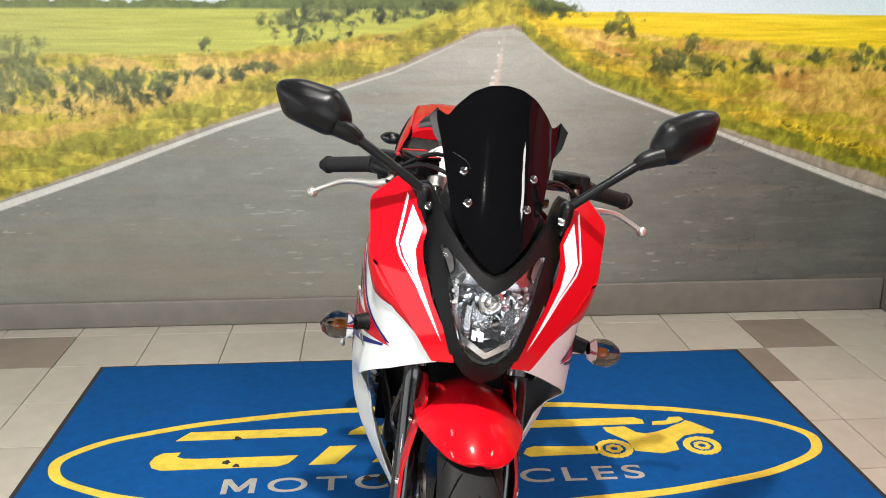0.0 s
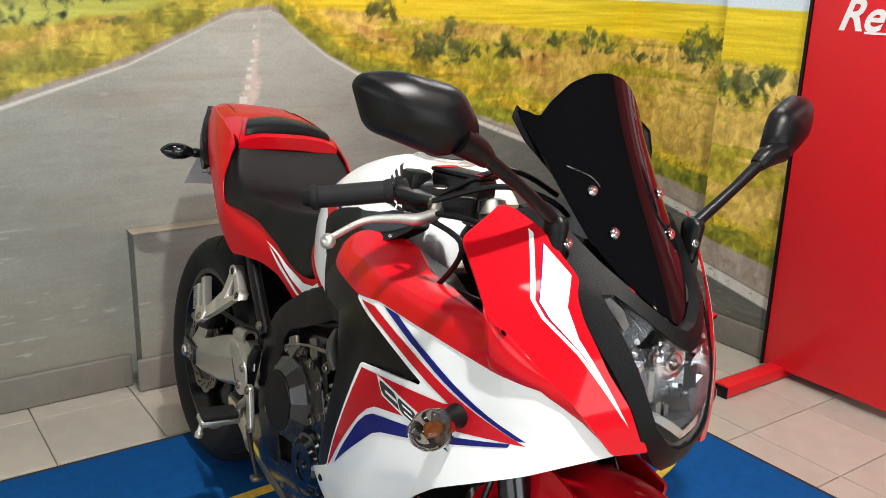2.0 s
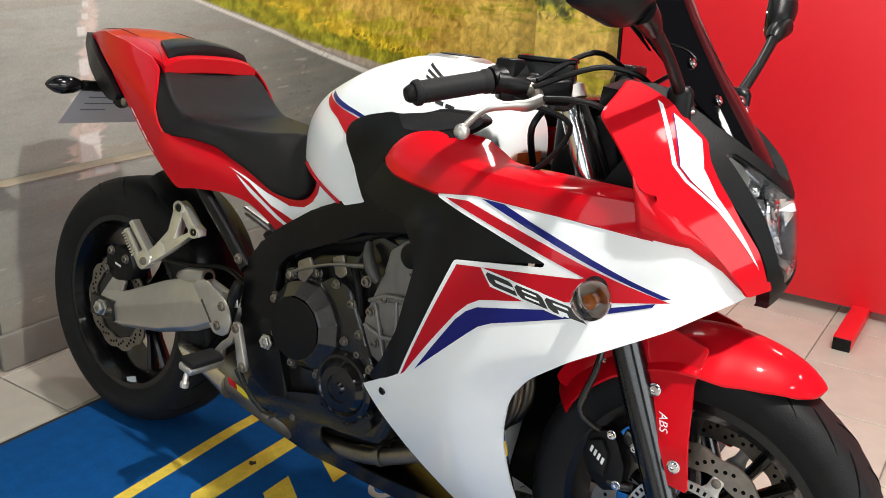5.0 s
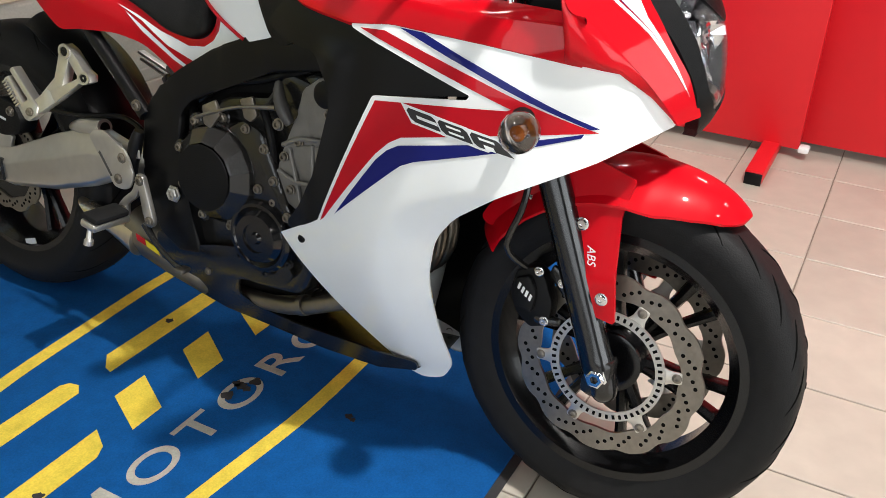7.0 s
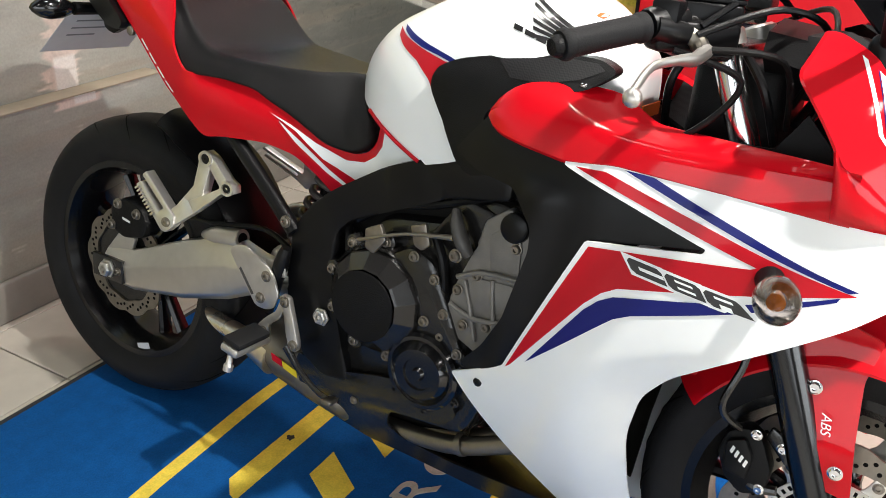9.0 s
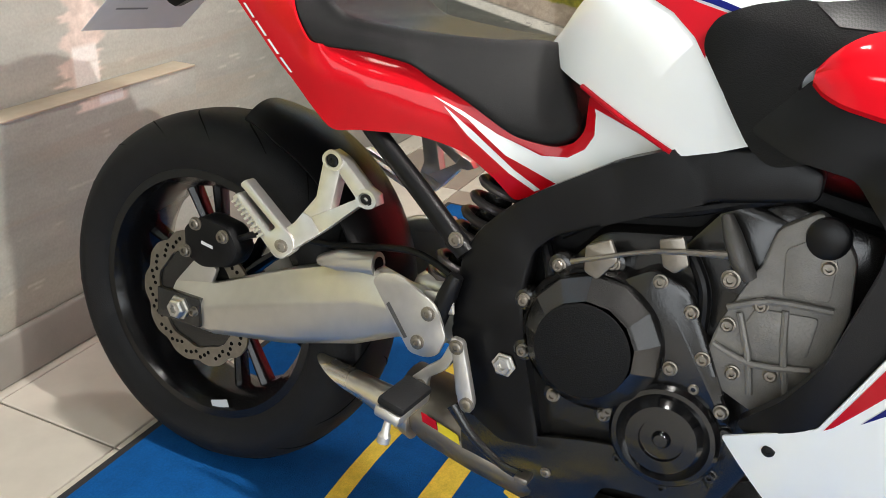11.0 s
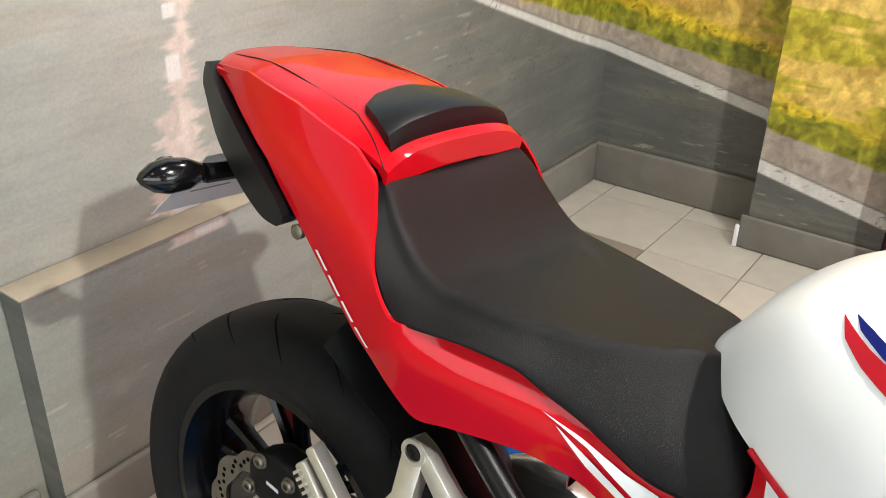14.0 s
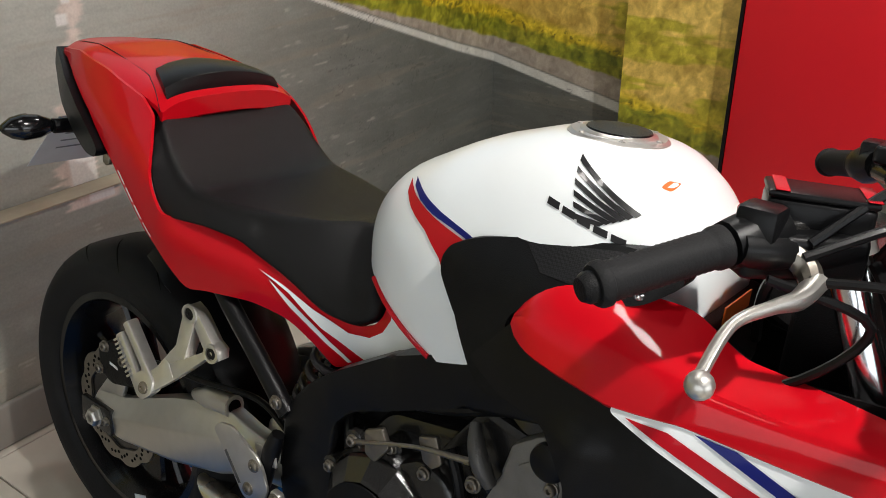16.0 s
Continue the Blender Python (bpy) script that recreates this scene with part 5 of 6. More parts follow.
# ---- mirrors ----
for sgn in (-1, 1):
    lift = -.020 if sgn < 0 else .014
    push = -.006 if sgn < 0 else -.022
    roll = 0.0 if sgn < 0 else radians(15)
    near = .112 if sgn < 0 else .106
    tip, root = Vector((sgn * (.288 + push), near - .016, 1.094 + lift - (.012 if sgn > 0 else 0))), Vector((sgn * .136, .095, .985))
    pts = [(.438, 1.156), (.418, 1.102), (.330, 1.076), (.288, 1.100), (.290, 1.128), (.318, 1.170), (.392, 1.180), (.430, 1.170)]
    cx, cz = .365, 1.128
    pts = [(cx + (u - cx) * math.cos(roll) - (v - cz) * .94 * math.sin(roll), cz + (u - cx) * math.sin(roll) + (v - cz) * .94 * math.cos(roll)) for u, v in pts]
    outline = rounded(pts, .016, 5)

    def shell(f, db):
        """One outline of the housing, turned so that its outer end lies further back."""
        return [(sgn * (cx + (u - cx) * f + push), near + db + .30 * (cx + (u - cx) * f - cx), cz + (v - cz) * f + lift) for u, v in outline]
    mir = part("mirror", loft_bm([shell(f, db) for f, db in ((.90, .028), (1.0, .024), (1.0, .014), (.95, .002), (.76, -.012), (.42, -.022), (.12, -.025))]), MATT, bike, "matt black rear-view mirror", sharp=50)
    part("mirror_glass", loft_bm([shell(.86, .0285), shell(.86, .0305)]), CHROME, mir, "silvered mirror glass")
    part("mirror_neck", tube_bm([tip + Vector((sgn * .03, 0, .012)), tip, tip + (root - tip) * .12], [.020, .017, .012], 12, 3), MATT, mir)
    part("mirror_stem", tube_bm([tip, tip + (root - tip) * .5 + Vector((0, -.004, .002)), root], [.0105, .0085, .0095], 12, 4), MATT, mir, "black mirror stem")
    part("mirror_base", tube_bm([root + Vector((0, 0, .012)), root, Vector((sgn * .133, .092, .945)), Vector((sgn * .128, .082, .930))], [.012, .020, .017, .008], 14, 4, .7), MATT, mir, "black mirror foot")
    part("base_screw", bolt_bm((sgn * .1265, .078, .962), (sgn * -.1, -.9, .3), .006, .005), CHROME, mir)

# ---- indicators at the front ----
for sgn in (-1, 1):
    c = Vector((sgn * .262, .128, .690))
    ind = part("indicator", tube_bm([(sgn * .205, .150, .695), (sgn * .222, .146, .694), (sgn * .236, .140, .692)], [.020, .016, .015], 14, 3), GRAIN, bike, "front indicator with smoked lens")
    prof = [(-.024, .006), (-.020, .020), (-.008, .0275), (.008, .029), (.022, .026), (.036, .016), (.043, 0)]
    part("lens", lathe_bm(prof, c, (sgn * 1.0, -.12, 0), 24), SMOKE, ind, "smoked clear indicator lens")
    part("bulb", lathe_bm([(-.010, .004), (0, .010), (.012, .010), (.02, 0)], c, (sgn, -.12, 0), 14), AMBER, ind, "amber bulb")
    part("housing", lathe_bm([(-.026, .004), (-.024, .018), (-.012, .0268), (-.012, 0)], c, (sgn, -.12, 0), 24), CHROME, ind)

# ---- handlebar and controls ----
for sgn in (-1, 1):
    g0, g1 = Vector((sgn * .340, .418, .946)), Vector((sgn * .234, .356, .973))
    d = (g1 - g0).normalized()
    bar = part("handlebar", tube_bm([g0, g1, Vector((sgn * .13, .30, .985))], .011, 12, 3), DARK, bike)
    gp = lambda s: g0 + d * s
    grip = part("grip", lathe_bm([(0, .0), (0, .017), (.004, .0195), (.010, .0195), (.012, .0165)] + [(x, .0165 + .0008 * (k % 2)) for k, x in enumerate(np.linspace(.014, .112, 34))] + [(.116, .019), (.124, .019), (.124, .010)], g0, tuple(d), 24), RUBBER, bar, "ribbed black rubber grip")
    part("bar_end", lathe_bm([(-.012, 0), (-.012, .010), (-.006, .0135), (0, .0135)], g0, tuple(d), 18), GRAIN, bar)
    sw = part("switch_box", tube_bm([gp(.128), gp(.15), gp(.185)], [.021, .024, .018], 12, 3), MATT, bar, "black switch housing")
    part("switch_box", box_bm((-.018, -.022, -.004), (.018, .014, .030), .006, 2, bmesh.new(), Matrix.Translation(gp(.155))), MATT, bar)
    lv = [gp(.165) + Vector((0, -.050, -.030)), gp(.130) + Vector((0, -.064, -.030)), gp(.095) + Vector((0, -.070, -.024)), gp(.045) + Vector((sgn * .0, -.078, -.022)), Vector((sgn * .356, .318, .906))]
    lever = part("lever", tube_bm(lv, [.013, .0115, .008, .0065, .0065], 12, 5, .75), SILVER, bar, "cast silver brake or clutch lever")
    bmv = bmesh.new()
    bmesh.ops.create_uvsphere(bmv, u_segments=16, v_segments=10, radius=.0115, matrix=Matrix.Translation((sgn * .357, .315, .905)))
    part("lever_ball", bmv, SILVER, lever)
    part("lever_mount", tube_bm([gp(.165) + Vector((0, -.002, 0)), gp(.176) + Vector((0, -.03, -.022)), gp(.160) + Vector((0, -.052, -.030))], [.012, .012, .010], 10, 3), STEEL, bar, "cast lever clamp")
RESERVOIR = Matrix.Translation((-.140, .312, .980)) @ Matrix.Rotation(radians(-68), 4, "Z")
part("reservoir", box_bm((-.045, -.026, -.002), (.045, .026, .030), .006, 3, bmesh.new(), RESERVOIR), MATT, bike, "black brake fluid reservoir")
for sx in (-.040, .034):
    part("lid_corner", box_bm((sx, -.0275, .0362), (sx + .012, .0275, .0372), .0004, 1, bmesh.new(), RESERVOIR), DECAL_RED, bike, "red lid edge")
part("pump_body", box_bm((-.060, -.022, -.045), (.055, .020, -.004), .008, 3, bmesh.new(), Matrix.Translation((-.172, .312, .990)) @ Matrix.Rotation(radians(-45), 4, "Z")), MATT, bike, "black brake pump body")
part("pump_cap", tube_bm([(-.235, .345, .975), (-.215, .33, .972), (-.19, .315, .968)], [.015, .017, .015], 12, 2), MATT, bike)
part("reservoir_lid", box_bm((-.046, -.027, .029), (.046, .027, .036), .003, 2, bmesh.new(), RESERVOIR), MATT, bike, "satin black lid")
part("start_switch", box_bm((-.014, -.008, 0), (.014, .008, .014), .003, 2, bmesh.new(), Matrix.Translation((-.196, .352, .990))), DECAL_RED, bike, "red engine stop switch")
part("reservoir", box_bm((-.03, -.02, -.002), (.03, .02, .02), .006, 3, bmesh.new(), Matrix.Translation((.17, .31, .995))), MATT, bike)
part("top_yoke", prism(rounded([(-.145, .30), (-.115, .265), (.115, .265), (.145, .30), (.10, .345), (.04, .355), (-.04, .355), (-.10, .345)], .01), .022, lambda u, v, w: (u, v, .935 + w), .006), DARK, bike)
for sgn in (-1, 1):
    part("fork_cap", lathe_bm([(0, .026), (.02, .026), (.024, .02), (.024, 0)], on_fork(sgn * .1, .722), tuple(FDIR), 20), SILVER, bike)
for q in ([(-.20, .30, .97), (-.13, .22, 1.01), (-.05, .17, .98), (-.02, .20, .88)], [(-.21, .29, .955), (-.16, .20, .95), (-.09, .19, .86)], [(.20, .30, .965), (.12, .20, 1.01), (.03, .17, .95)],
          [(-.22, .32, .95), (-.18, .24, .92), (-.17, .30, .84), (-.16, .40, .80)], [(-.19, .30, .98), (-.11, .25, 1.03), (-.03, .22, 1.0)]):
    part("cable", tube_bm(q, .0045, 8), MATT, bike, "black control cable")
part("warning_label", box_bm((-.050, .398, .828), (.03, .400, .848)), ORANGE, bike, "orange warning label behind the fork")
part("air_duct_cover", box_bm((-.13, .40, .72), (.13, .50, .83), .02, 3), GRAIN, bike)

# ---- fuel tank ----
TOP = ([.42, .45, .508, .579, .652, .731, .834, .885, .915], [.915, .955, .992, 1.002, .992, .966, .912, .862, .800])


TANK_W = ([.42, .44, .47, .52, .60, .70, .74, .77, .81, .845, .875, .90, .915], [.085, .112, .138, .158, .168, .166, .160, .151, .134, .110, .082, .046, .02])
TANK_LOW = ([.42, .5, .6, .655, .70, .76, .83, .915], [.82, .785, .745, .722, .708, .733, .762, .785])


def tank_ring(b):
    top, w, low = soft(b, TOP, .018), soft(b, TANK_W, .02), float(np.interp(b, *TANK_LOW))
    pts = []
    n = 26
    for k in range(n + 1):
        t = -math.pi / 2 + math.pi * k / n
        x, y = math.sin(t), math.cos(t)
        xx = w * math.copysign(abs(x) ** .66, x)
        zz = low + (top - low) * (abs(y) ** .74)
        pinch = 1 - .07 * max(0, min(1, (.84 - zz) / .13)) ** 1.3
        pts.append((xx * pinch, b, zz))
    return pts


bs = [.42 + .495 * k / 44 for k in range(45)]
tank = part("fuel_tank", loft_bm([tank_ring(b) for b in bs]), WHITE, bike, "glossy white fuel tank", sharp=60)


def tank_half(b, h):
    """Half width of the tank at a height."""
    pts = [(p[2], p[0]) for p in tank_ring(min(max(b, .425), .915)) if p[0] >= 0]
    pts.sort()
    return float(np.interp(h, [p[0] for p in pts], [p[1] for p in pts]))


def on_tank(sgn):
    return lambda b, h, out: (sgn * (tank_half(b, h) + out), b, h)


for sgn in (-1, 1):
    part("stripe", sheet_bm([(.800, .9074), (.792, .8945), (.772, .882), (.734, .866), (.704, .843), (.688, .822), (.6885, .8415), (.6783, .8567), (.6581, .869), (.7039, .8786), (.7433, .8885), (.7714, .8964)], on_tank(sgn), .012, 0, .0014), DECAL_RED, tank, "red tank stripe")
    part("stripe", sheet_bm([(.7905, .9118), (.7829, .9040), (.7591, .8945), (.7307, .8866), (.6949, .8800), (.6600, .8718), (.6445, .8740), (.6779, .8832), (.7183, .8925), (.7538, .9022), (.7746, .9085)], on_tank(sgn), .012, 0, .0014), BLUE, tank, "dark blue tank stripe")
    for k in range(6):
        b0, z0, b1, z1 = .572 - .0045 * k, .986 - .0105 * k, .484 + .006 * k, .942 - .0025 * k
        part("wing_mark", sheet_bm([(b0, z0), (b0 - .003, z0 - .0055), (b1 + .004, z1 - .0035), (b1, z1)], on_tank(sgn), .012, 0, .0016), BLACKINK, tank, "black wing-shaped bars")
    for k in range(5):
        u0 = .582 - .0195 * k
        part("name_mark", sheet_bm([(u0, .9435 - .0056 * k), (u0 - .0155, .9395 - .0056 * k), (u0 - .0165, .9325 - .0056 * k), (u0 - .001, .9365 - .0056 * k)], on_tank(sgn), .012, 0, .0016), BLACKINK, tank, "short black bars of a name mark")
for sgn in (-1, 1):
    part("stripe", tube_bm([(sgn * (tank_ring(b)[0][0] * -1 + .0025), b, float(np.interp(b, *TANK_LOW)) + .001) for b in (.838, .80, .76, .72, .708)], .0032, 8, 3), DECAL_RED, tank, "thin red line along the tank edge")
ctop = float(np.interp(.575, *TOP))
cap = part("fuel_cap", lathe_bm([(-.006, .060), (.001, .060), (.004, .056), (.004, .046), (.006, .044), (.0085, .030), (.009, 0)], (0, .575, ctop - .0075), (0, -.03, 1), 40), SILVER, tank, "flush chromed fuel cap")
part("cap_inlay", lathe_bm([(.005, .040), (.0088, .038), (.0098, .02), (.0098, 0)], (0, .575, ctop - .0075), (0, -.03, 1), 40), MATT, cap, "black cap inlay")
for k in range(6):
    t = 2 * math.pi * k / 6
    part("cap_screw", bolt_bm((.051 * math.sin(t), .575 + .051 * math.cos(t), ctop - .0040 + .03 * .051 * math.cos(t)), (0, 0, 1), .004, .002), SILVER, cap)
part("sticker", sheet_bm(rounded([(.482, .971), (.472, .967), (.473, .962), (.483, .966)], .003), on_tank(-1), .012, 0, .0015), ORANGE, tank, "small red and white sticker")

# black knee covers beside the tank
P_TOPCOVER = [(.690, .832), (.691, .848), (.682, .868), (.650, .884), (.603, .895), (.542, .906), (.488, .914), (.437, .914), (.404, .902), (.44, .874), (.509, .858), (.57, .833), (.587, .812), (.545, .74), (.593, .722), (.620, .738), (.656, .785)]


def cover(b, h):
    return max(fair(b, h) - .014, .178) - .035 * max(0, (h - .85) / .055) ** 1.5 - .012 * max(0, (b - .64) / .06) ** 2


both("knee_cover", P_TOPCOVER, GRAIN, .015, .03, 0, cover, .014, "grained black cover beside the tank")

both("carbon_strip", [(.588, .893), (.540, .901), (.488, .909), (.440, .909), (.425, .902), (.455, .886), (.510, .872), (.560, .872)], WEAVE, .012, 0, .0015, cover, label="carbon-look insert of the cover")

# ---- seat ----
SEAT_TOP = ([.895, .92, .96, 1.02, 1.10, 1.165, 1.20, 1.23, 1.26, 1.285], [.806, .812, .806, .805, .808, .813, .835, .868, .902, .912])
SEAT_W = ([.895, .92, .96, 1.02, 1.08, 1.13, 1.19, 1.23, 1.256, 1.285], [.036, .056, .084, .110, .129, .139, .147, .143, .133, .116])
SEAT_LOW = ([.895, .902, .918, .957, 1.005, 1.06, 1.12, 1.195, 1.215, 1.235, 1.255, 1.285], [.712, .695, .677, .682, .722, .758, .767, .766, .782, .815, .858, .882])
SEAT_OUT = ([.895, .918, .957, 1.005, 1.06, 1.12, 1.19, 1.23, 1.256, 1.285], [.106, .115, .122, .133, .151, .166, .180, .175, .160, .134])


def seat_ring(b):
    top, w, low, out = soft(b, SEAT_TOP, .014), soft(b, SEAT_W, .014), soft(b, SEAT_LOW, .006), soft(b, SEAT_OUT, .01)
    low = min(low, top - .014)
    ease = max(0, 1 - (b - .895) / .14)
    fall = top - low
    prof = [(out - .014, low), (out - .001, low + .006), (out, low + fall * .14), (out + (w - out) * .42, low + fall * .52), (w + .007, top - min(.018, fall * .3)), (w + .0035, top - min(.006, fall * .15)), (w - .002, top - .0008), (w - .012, top - .0016), (w * .80, top - .003), (w * .45, top - .005), (0, top - .008)]
    ring = [(x, b - .070 * ease * (top - z) / fall, z) for x, z in prof]
    return ring + [(-x, y, z) for x, y, z in ring[-2::-1]]


bs = list(np.linspace(.895, 1.285, 40))
seat = part("seat", loft_bm([seat_ring(b) for b in bs]), VINYL, bike, "black grained vinyl rider seat", sharp=70)
sub = seat.modifiers.new("round", "SUBSURF")
sub.levels = sub.render_levels = 1

# ---- tail ----
T_TOP = ([.62, .80, 1.0, 1.15, 1.25, 1.30, 1.40, 1.50, 1.60, 1.63], [.70, .735, .79, .83, .925, .945, .968, .985, .975, .955])


def tail_half(b, h):
    base = soft(b, ([.66, .71, .80, .84, .91, .99, 1.06, 1.12, 1.20, 1.28, 1.36, 1.45, 1.52, 1.62], [.166, .160, .132, .121, .126, .138, .153, .167, .181, .174, .164, .146, .126, .084]), .012)
    top = float(np.interp(b, *T_TOP))
    tuck = float(np.interp(b, [1.25, 1.60], [.055, .012]))
    return base - tuck * max(0, min(1, 1 - (top - h) / .10)) ** 1.6 - .022 * max(0, (.74 - h) / .10)


P_TAIL = [(.706, .708), (.716, .694), (.832, .640), (.914, .598), (.940, .624), (.985, .657), (1.045, .670), (1.135, .665), (1.170, .657), (1.22, .715), (1.274, .765), (1.345, .828), (1.42, .885), (1.52, .935), (1.600, .958), (1.50, .968), (1.40, .953), (1.30, .927),
          (1.264, .905), (1.246, .872), (1.228, .810), (1.200, .775), (1.12, .774), (1.06, .765), (.99, .728), (.918, .689), (.866, .681), (.842, .690), (.832, .708), (.840, .748)]
tail = both("tail_panel", P_TAIL, RED, .02, .005, .002, tail_half, [0, 0, 0, .01, .02, .02, .02, .02, .022, .02, .02, 0, 0, 0, .02, 0, 0, 0, .01, .02, .02, .01, .02, .02, .02, .02, .02, .015, .01, .004], "glossy red tail side panel")
both("stripe", [(1.030, .727), (.990, .712), (.940, .688), (.880, .669), (.846, .672), (.826, .686), (.818, .704), (.824, .728), (.832, .742), (.709, .706), (.718, .698), (.838, .640), (.856, .634), (.927, .661), (.980, .702)], WHITE, .02, 0, .0035, tail_half, parents=tail, label="white panel of the tail")
both("stripe", [(1.014, .716), (.969, .685), (.915, .643), (.878, .622), (.886, .618), (.922, .637), (.979, .680)], WHITE, .02, 0, .0036, tail_half, parents=tail, label="thin white line")
both("stripe", [(.839, .747), (.712, .709), (.709, .697), (.716, .695), (.718, .704), (.837, .738)], DECAL_RED, .02, 0, .0044, tail_half, parents=tail, label="thin red line")
for k in range(4):
    q0, h0 = 1.318 - .0235 * k, .8125 - .0215 * k
    both("model_mark", [(q0, h0), (q0 - .019, h0 - .0175), (q0 - .023, h0 - .0165), (q0 - .004, h0 + .001)], LETTER, .03, 0, .0035, tail_half, parents=tail, label="small white slanted mark")


def tail_width(b):
    w = tail_half(max(b, 1.262), float(np.interp(max(b, 1.262), *T_TOP))) + .009
    return w * (1 - max(0, b - 1.585) * 7)


def tail_top(b, a):
    top = float(np.interp(b, [1.25, 1.275, 1.30, 1.40, 1.50, 1.60, 1.635], [.930, .944, .953, .973, .985, .977, .954]))
    return top - .005 - .10 * abs(a) ** 1.5 - .016 * min(1.0, abs(a) / tail_width(b)) ** 5


rings = []
for b in np.linspace(1.258, 1.632, 24):
    w = tail_width(b)
    z = [(a, b, tail_top(b, a)) for a in np.linspace(-w, w, 25)]
    if not rings:
        rings.append([(a, b + .004, c - .030) for a, b, c in z] + [(a, b + .008, c - .032) for a, b, c in z[::-1]])
    rings.append(z + [(a, b + (.008 if len(rings) == 1 else 0), c - .008) for a, b, c in z[::-1]])
part("tail_top", loft_bm(rings), RED, bike, "glossy red tail top cover")
# pad on the tail hump
rings = []
for b, w, hgt in ((1.271, .113, .000), (1.274, .113, .008), (1.279, .111, .017), (1.283, .110, .0185), (1.310, .098, .016), (1.337, .085, .013), (1.354, .050, .010), (1.358, .046, .001)):
    row = [(a, b, tail_top(b, a) + hgt * (1 - .45 * (abs(a) / w) ** 1.5) + .002) for a in np.linspace(-w, w, 13)]
    rings.append(row + [(a, b, tail_top(b, a) - .004) for a, b, c in row[::-1]])
part("tail_pad", loft_bm(rings), MATT, bike, "black satin pad on the tail hump", sharp=25)
for sgn in (-1, 1):
    podp = rounded([(1.604, .960), (1.50, .918), (1.42, .876), (1.378, .848), (1.366, .835), (1.376, .821), (1.41, .820), (1.47, .846), (1.55, .893), (1.608, .936)], [.004, .02, .02, .01, .006, .008, .02, .03, .03, .01])
    part("tail_trim", sheet_bm(podp, lambda b, h, out, sgn=sgn: (sgn * (tail_half(b, max(h, .80)) + .004 + out), b, h), .012, .030, .010), MATT, bike, "matt black trim round the tail light", sharp=50)
    line = [(.133, 1.262), (.116, 1.295), (.100, 1.330), (.094, 1.346), (.086, 1.42), (.077, 1.50), (.063, 1.585)]
    part("panel_seam", tube_bm([(sgn * a, b, tail_top(b, a) - .0003) for a, b in line], .0009, 6, 3), MATT, bike)
part("tail_light", loft_bm([[(x * f, 1.578 + db, .918 + z * f2) for x, z in ((-.055, .02), (-.04, .030), (.04, .030), (.055, .02), (.045, -.02), (0, -.03), (-.045, -.02))] for f, f2, db in ((1, 1, -.01), (1, 1, .01), (.8, .8, .020))]), TAIL_RED, bike, "red tail light")
part("tail_underside", plate([(1.16, .66), (1.36, .80), (1.55, .88), (1.54, .91), (1.25, .83), (1.0, .70)], -.075, .075, .01), MATT, bike)
hanger = part("plate_hanger", tube_bm([(0, 1.46, .86), (0, 1.53, .845), (0, 1.58, .815), (0, 1.61, .79)], [.05, .045, .03, .02], 10, 4, .9), MATT, bike, "black number plate bracket")
part("number_plate", prism([(-.115, -.085), (.115, -.085), (.115, .085), (-.115, .085)], .0015, lambda u, v, w: (u, 1.635 + w - .72 * v, .785 + v * .69)), PAPER, bike, "blank pale paper plate with a few grey lines")
for k in range(4):
    part("print_line", prism([(-.08, .045 - .025 * k), (.05 - .02 * k, .045 - .025 * k), (.05 - .02 * k, .050 - .025 * k), (-.08, .050 - .025 * k)], .0022, lambda u, v, w: (u, 1.6345 + w - .72 * v, .785 + v * .69)), INK, hanger)
for sgn in (-1, 1):
    st = part("rear_indicator", tube_bm([(sgn * .045, 1.50, .842), (sgn * .10, 1.525, .838), (sgn * .150, 1.535, .838)], [.016, .012, .013], 10, 4), MATT, bike, "black rear indicator on a stalk")
    part("shell", lathe_bm([(-.040, .004), (-.034, .012), (-.015, .020), (.010, .0225), (.028, .018), (.042, .008), (.047, 0)], (sgn * .185, 1.548, .838), (sgn * 1, .28, -.02), 22), GLOSS, st, "glossy black pointed shell")
    part("lens", lathe_bm([(0, .020), (.008, .018), (.013, .008), (.014, 0)], (sgn * .185, 1.563, .838), (0, 1, 0), 20), SMOKE, st)
    part("helmet_hook", lathe_bm([(0, .004), (.018, .004), (.018, .009), (.024, .009), (.026, .006), (.026, 0)], (sgn * .146, 1.349, .822), (sgn, .1, 0), 14), STEEL, bike, "small metal hook")
part("undertray", plate([(.96, .67), (1.16, .66), (1.22, .72), (1.0, .74), (.9, .72)], -.11, .11, .01), GRAIN, bike)

# ---- frame ----
for sgn in (-1, 1):
    fr = part("frame_spar", plate([(.54, .72), (.60, .735), (.69, .722), (.769, .690), (.86, .634), (.902, .603), (.938, .565), (.958, .526), (.962, .43), (.945, .35), (.918, .298), (.870, .272), (.812, .280), (.832, .35), (.853, .42), (.864, .491), (.858, .552), (.832, .580), (.765, .612), (.65, .664), (.54, .685)], sgn * .120, sgn * .154, .006, .012), MATT, bike, "satin black twin-spar frame")
    part("subframe_tube", tube_bm([(sgn * .150, .952, .528), (sgn * .142, 1.03, .594), (sgn * .130, 1.12, .664), (sgn * .10, 1.20, .72)], .0145, 14, 4), MATT, bike, "glossy black subframe tube")
    part("pivot_bolt", bolt_bm((sgn * .157, .876, .390), (sgn, 0, 0), .014, .010, hexed=True), SILVER, fr, "swingarm pivot nut")
    part("frame_bolt", bolt_bm((sgn * .163, .963, .548), (sgn, 0, 0), .009, .007), STEEL, fr)

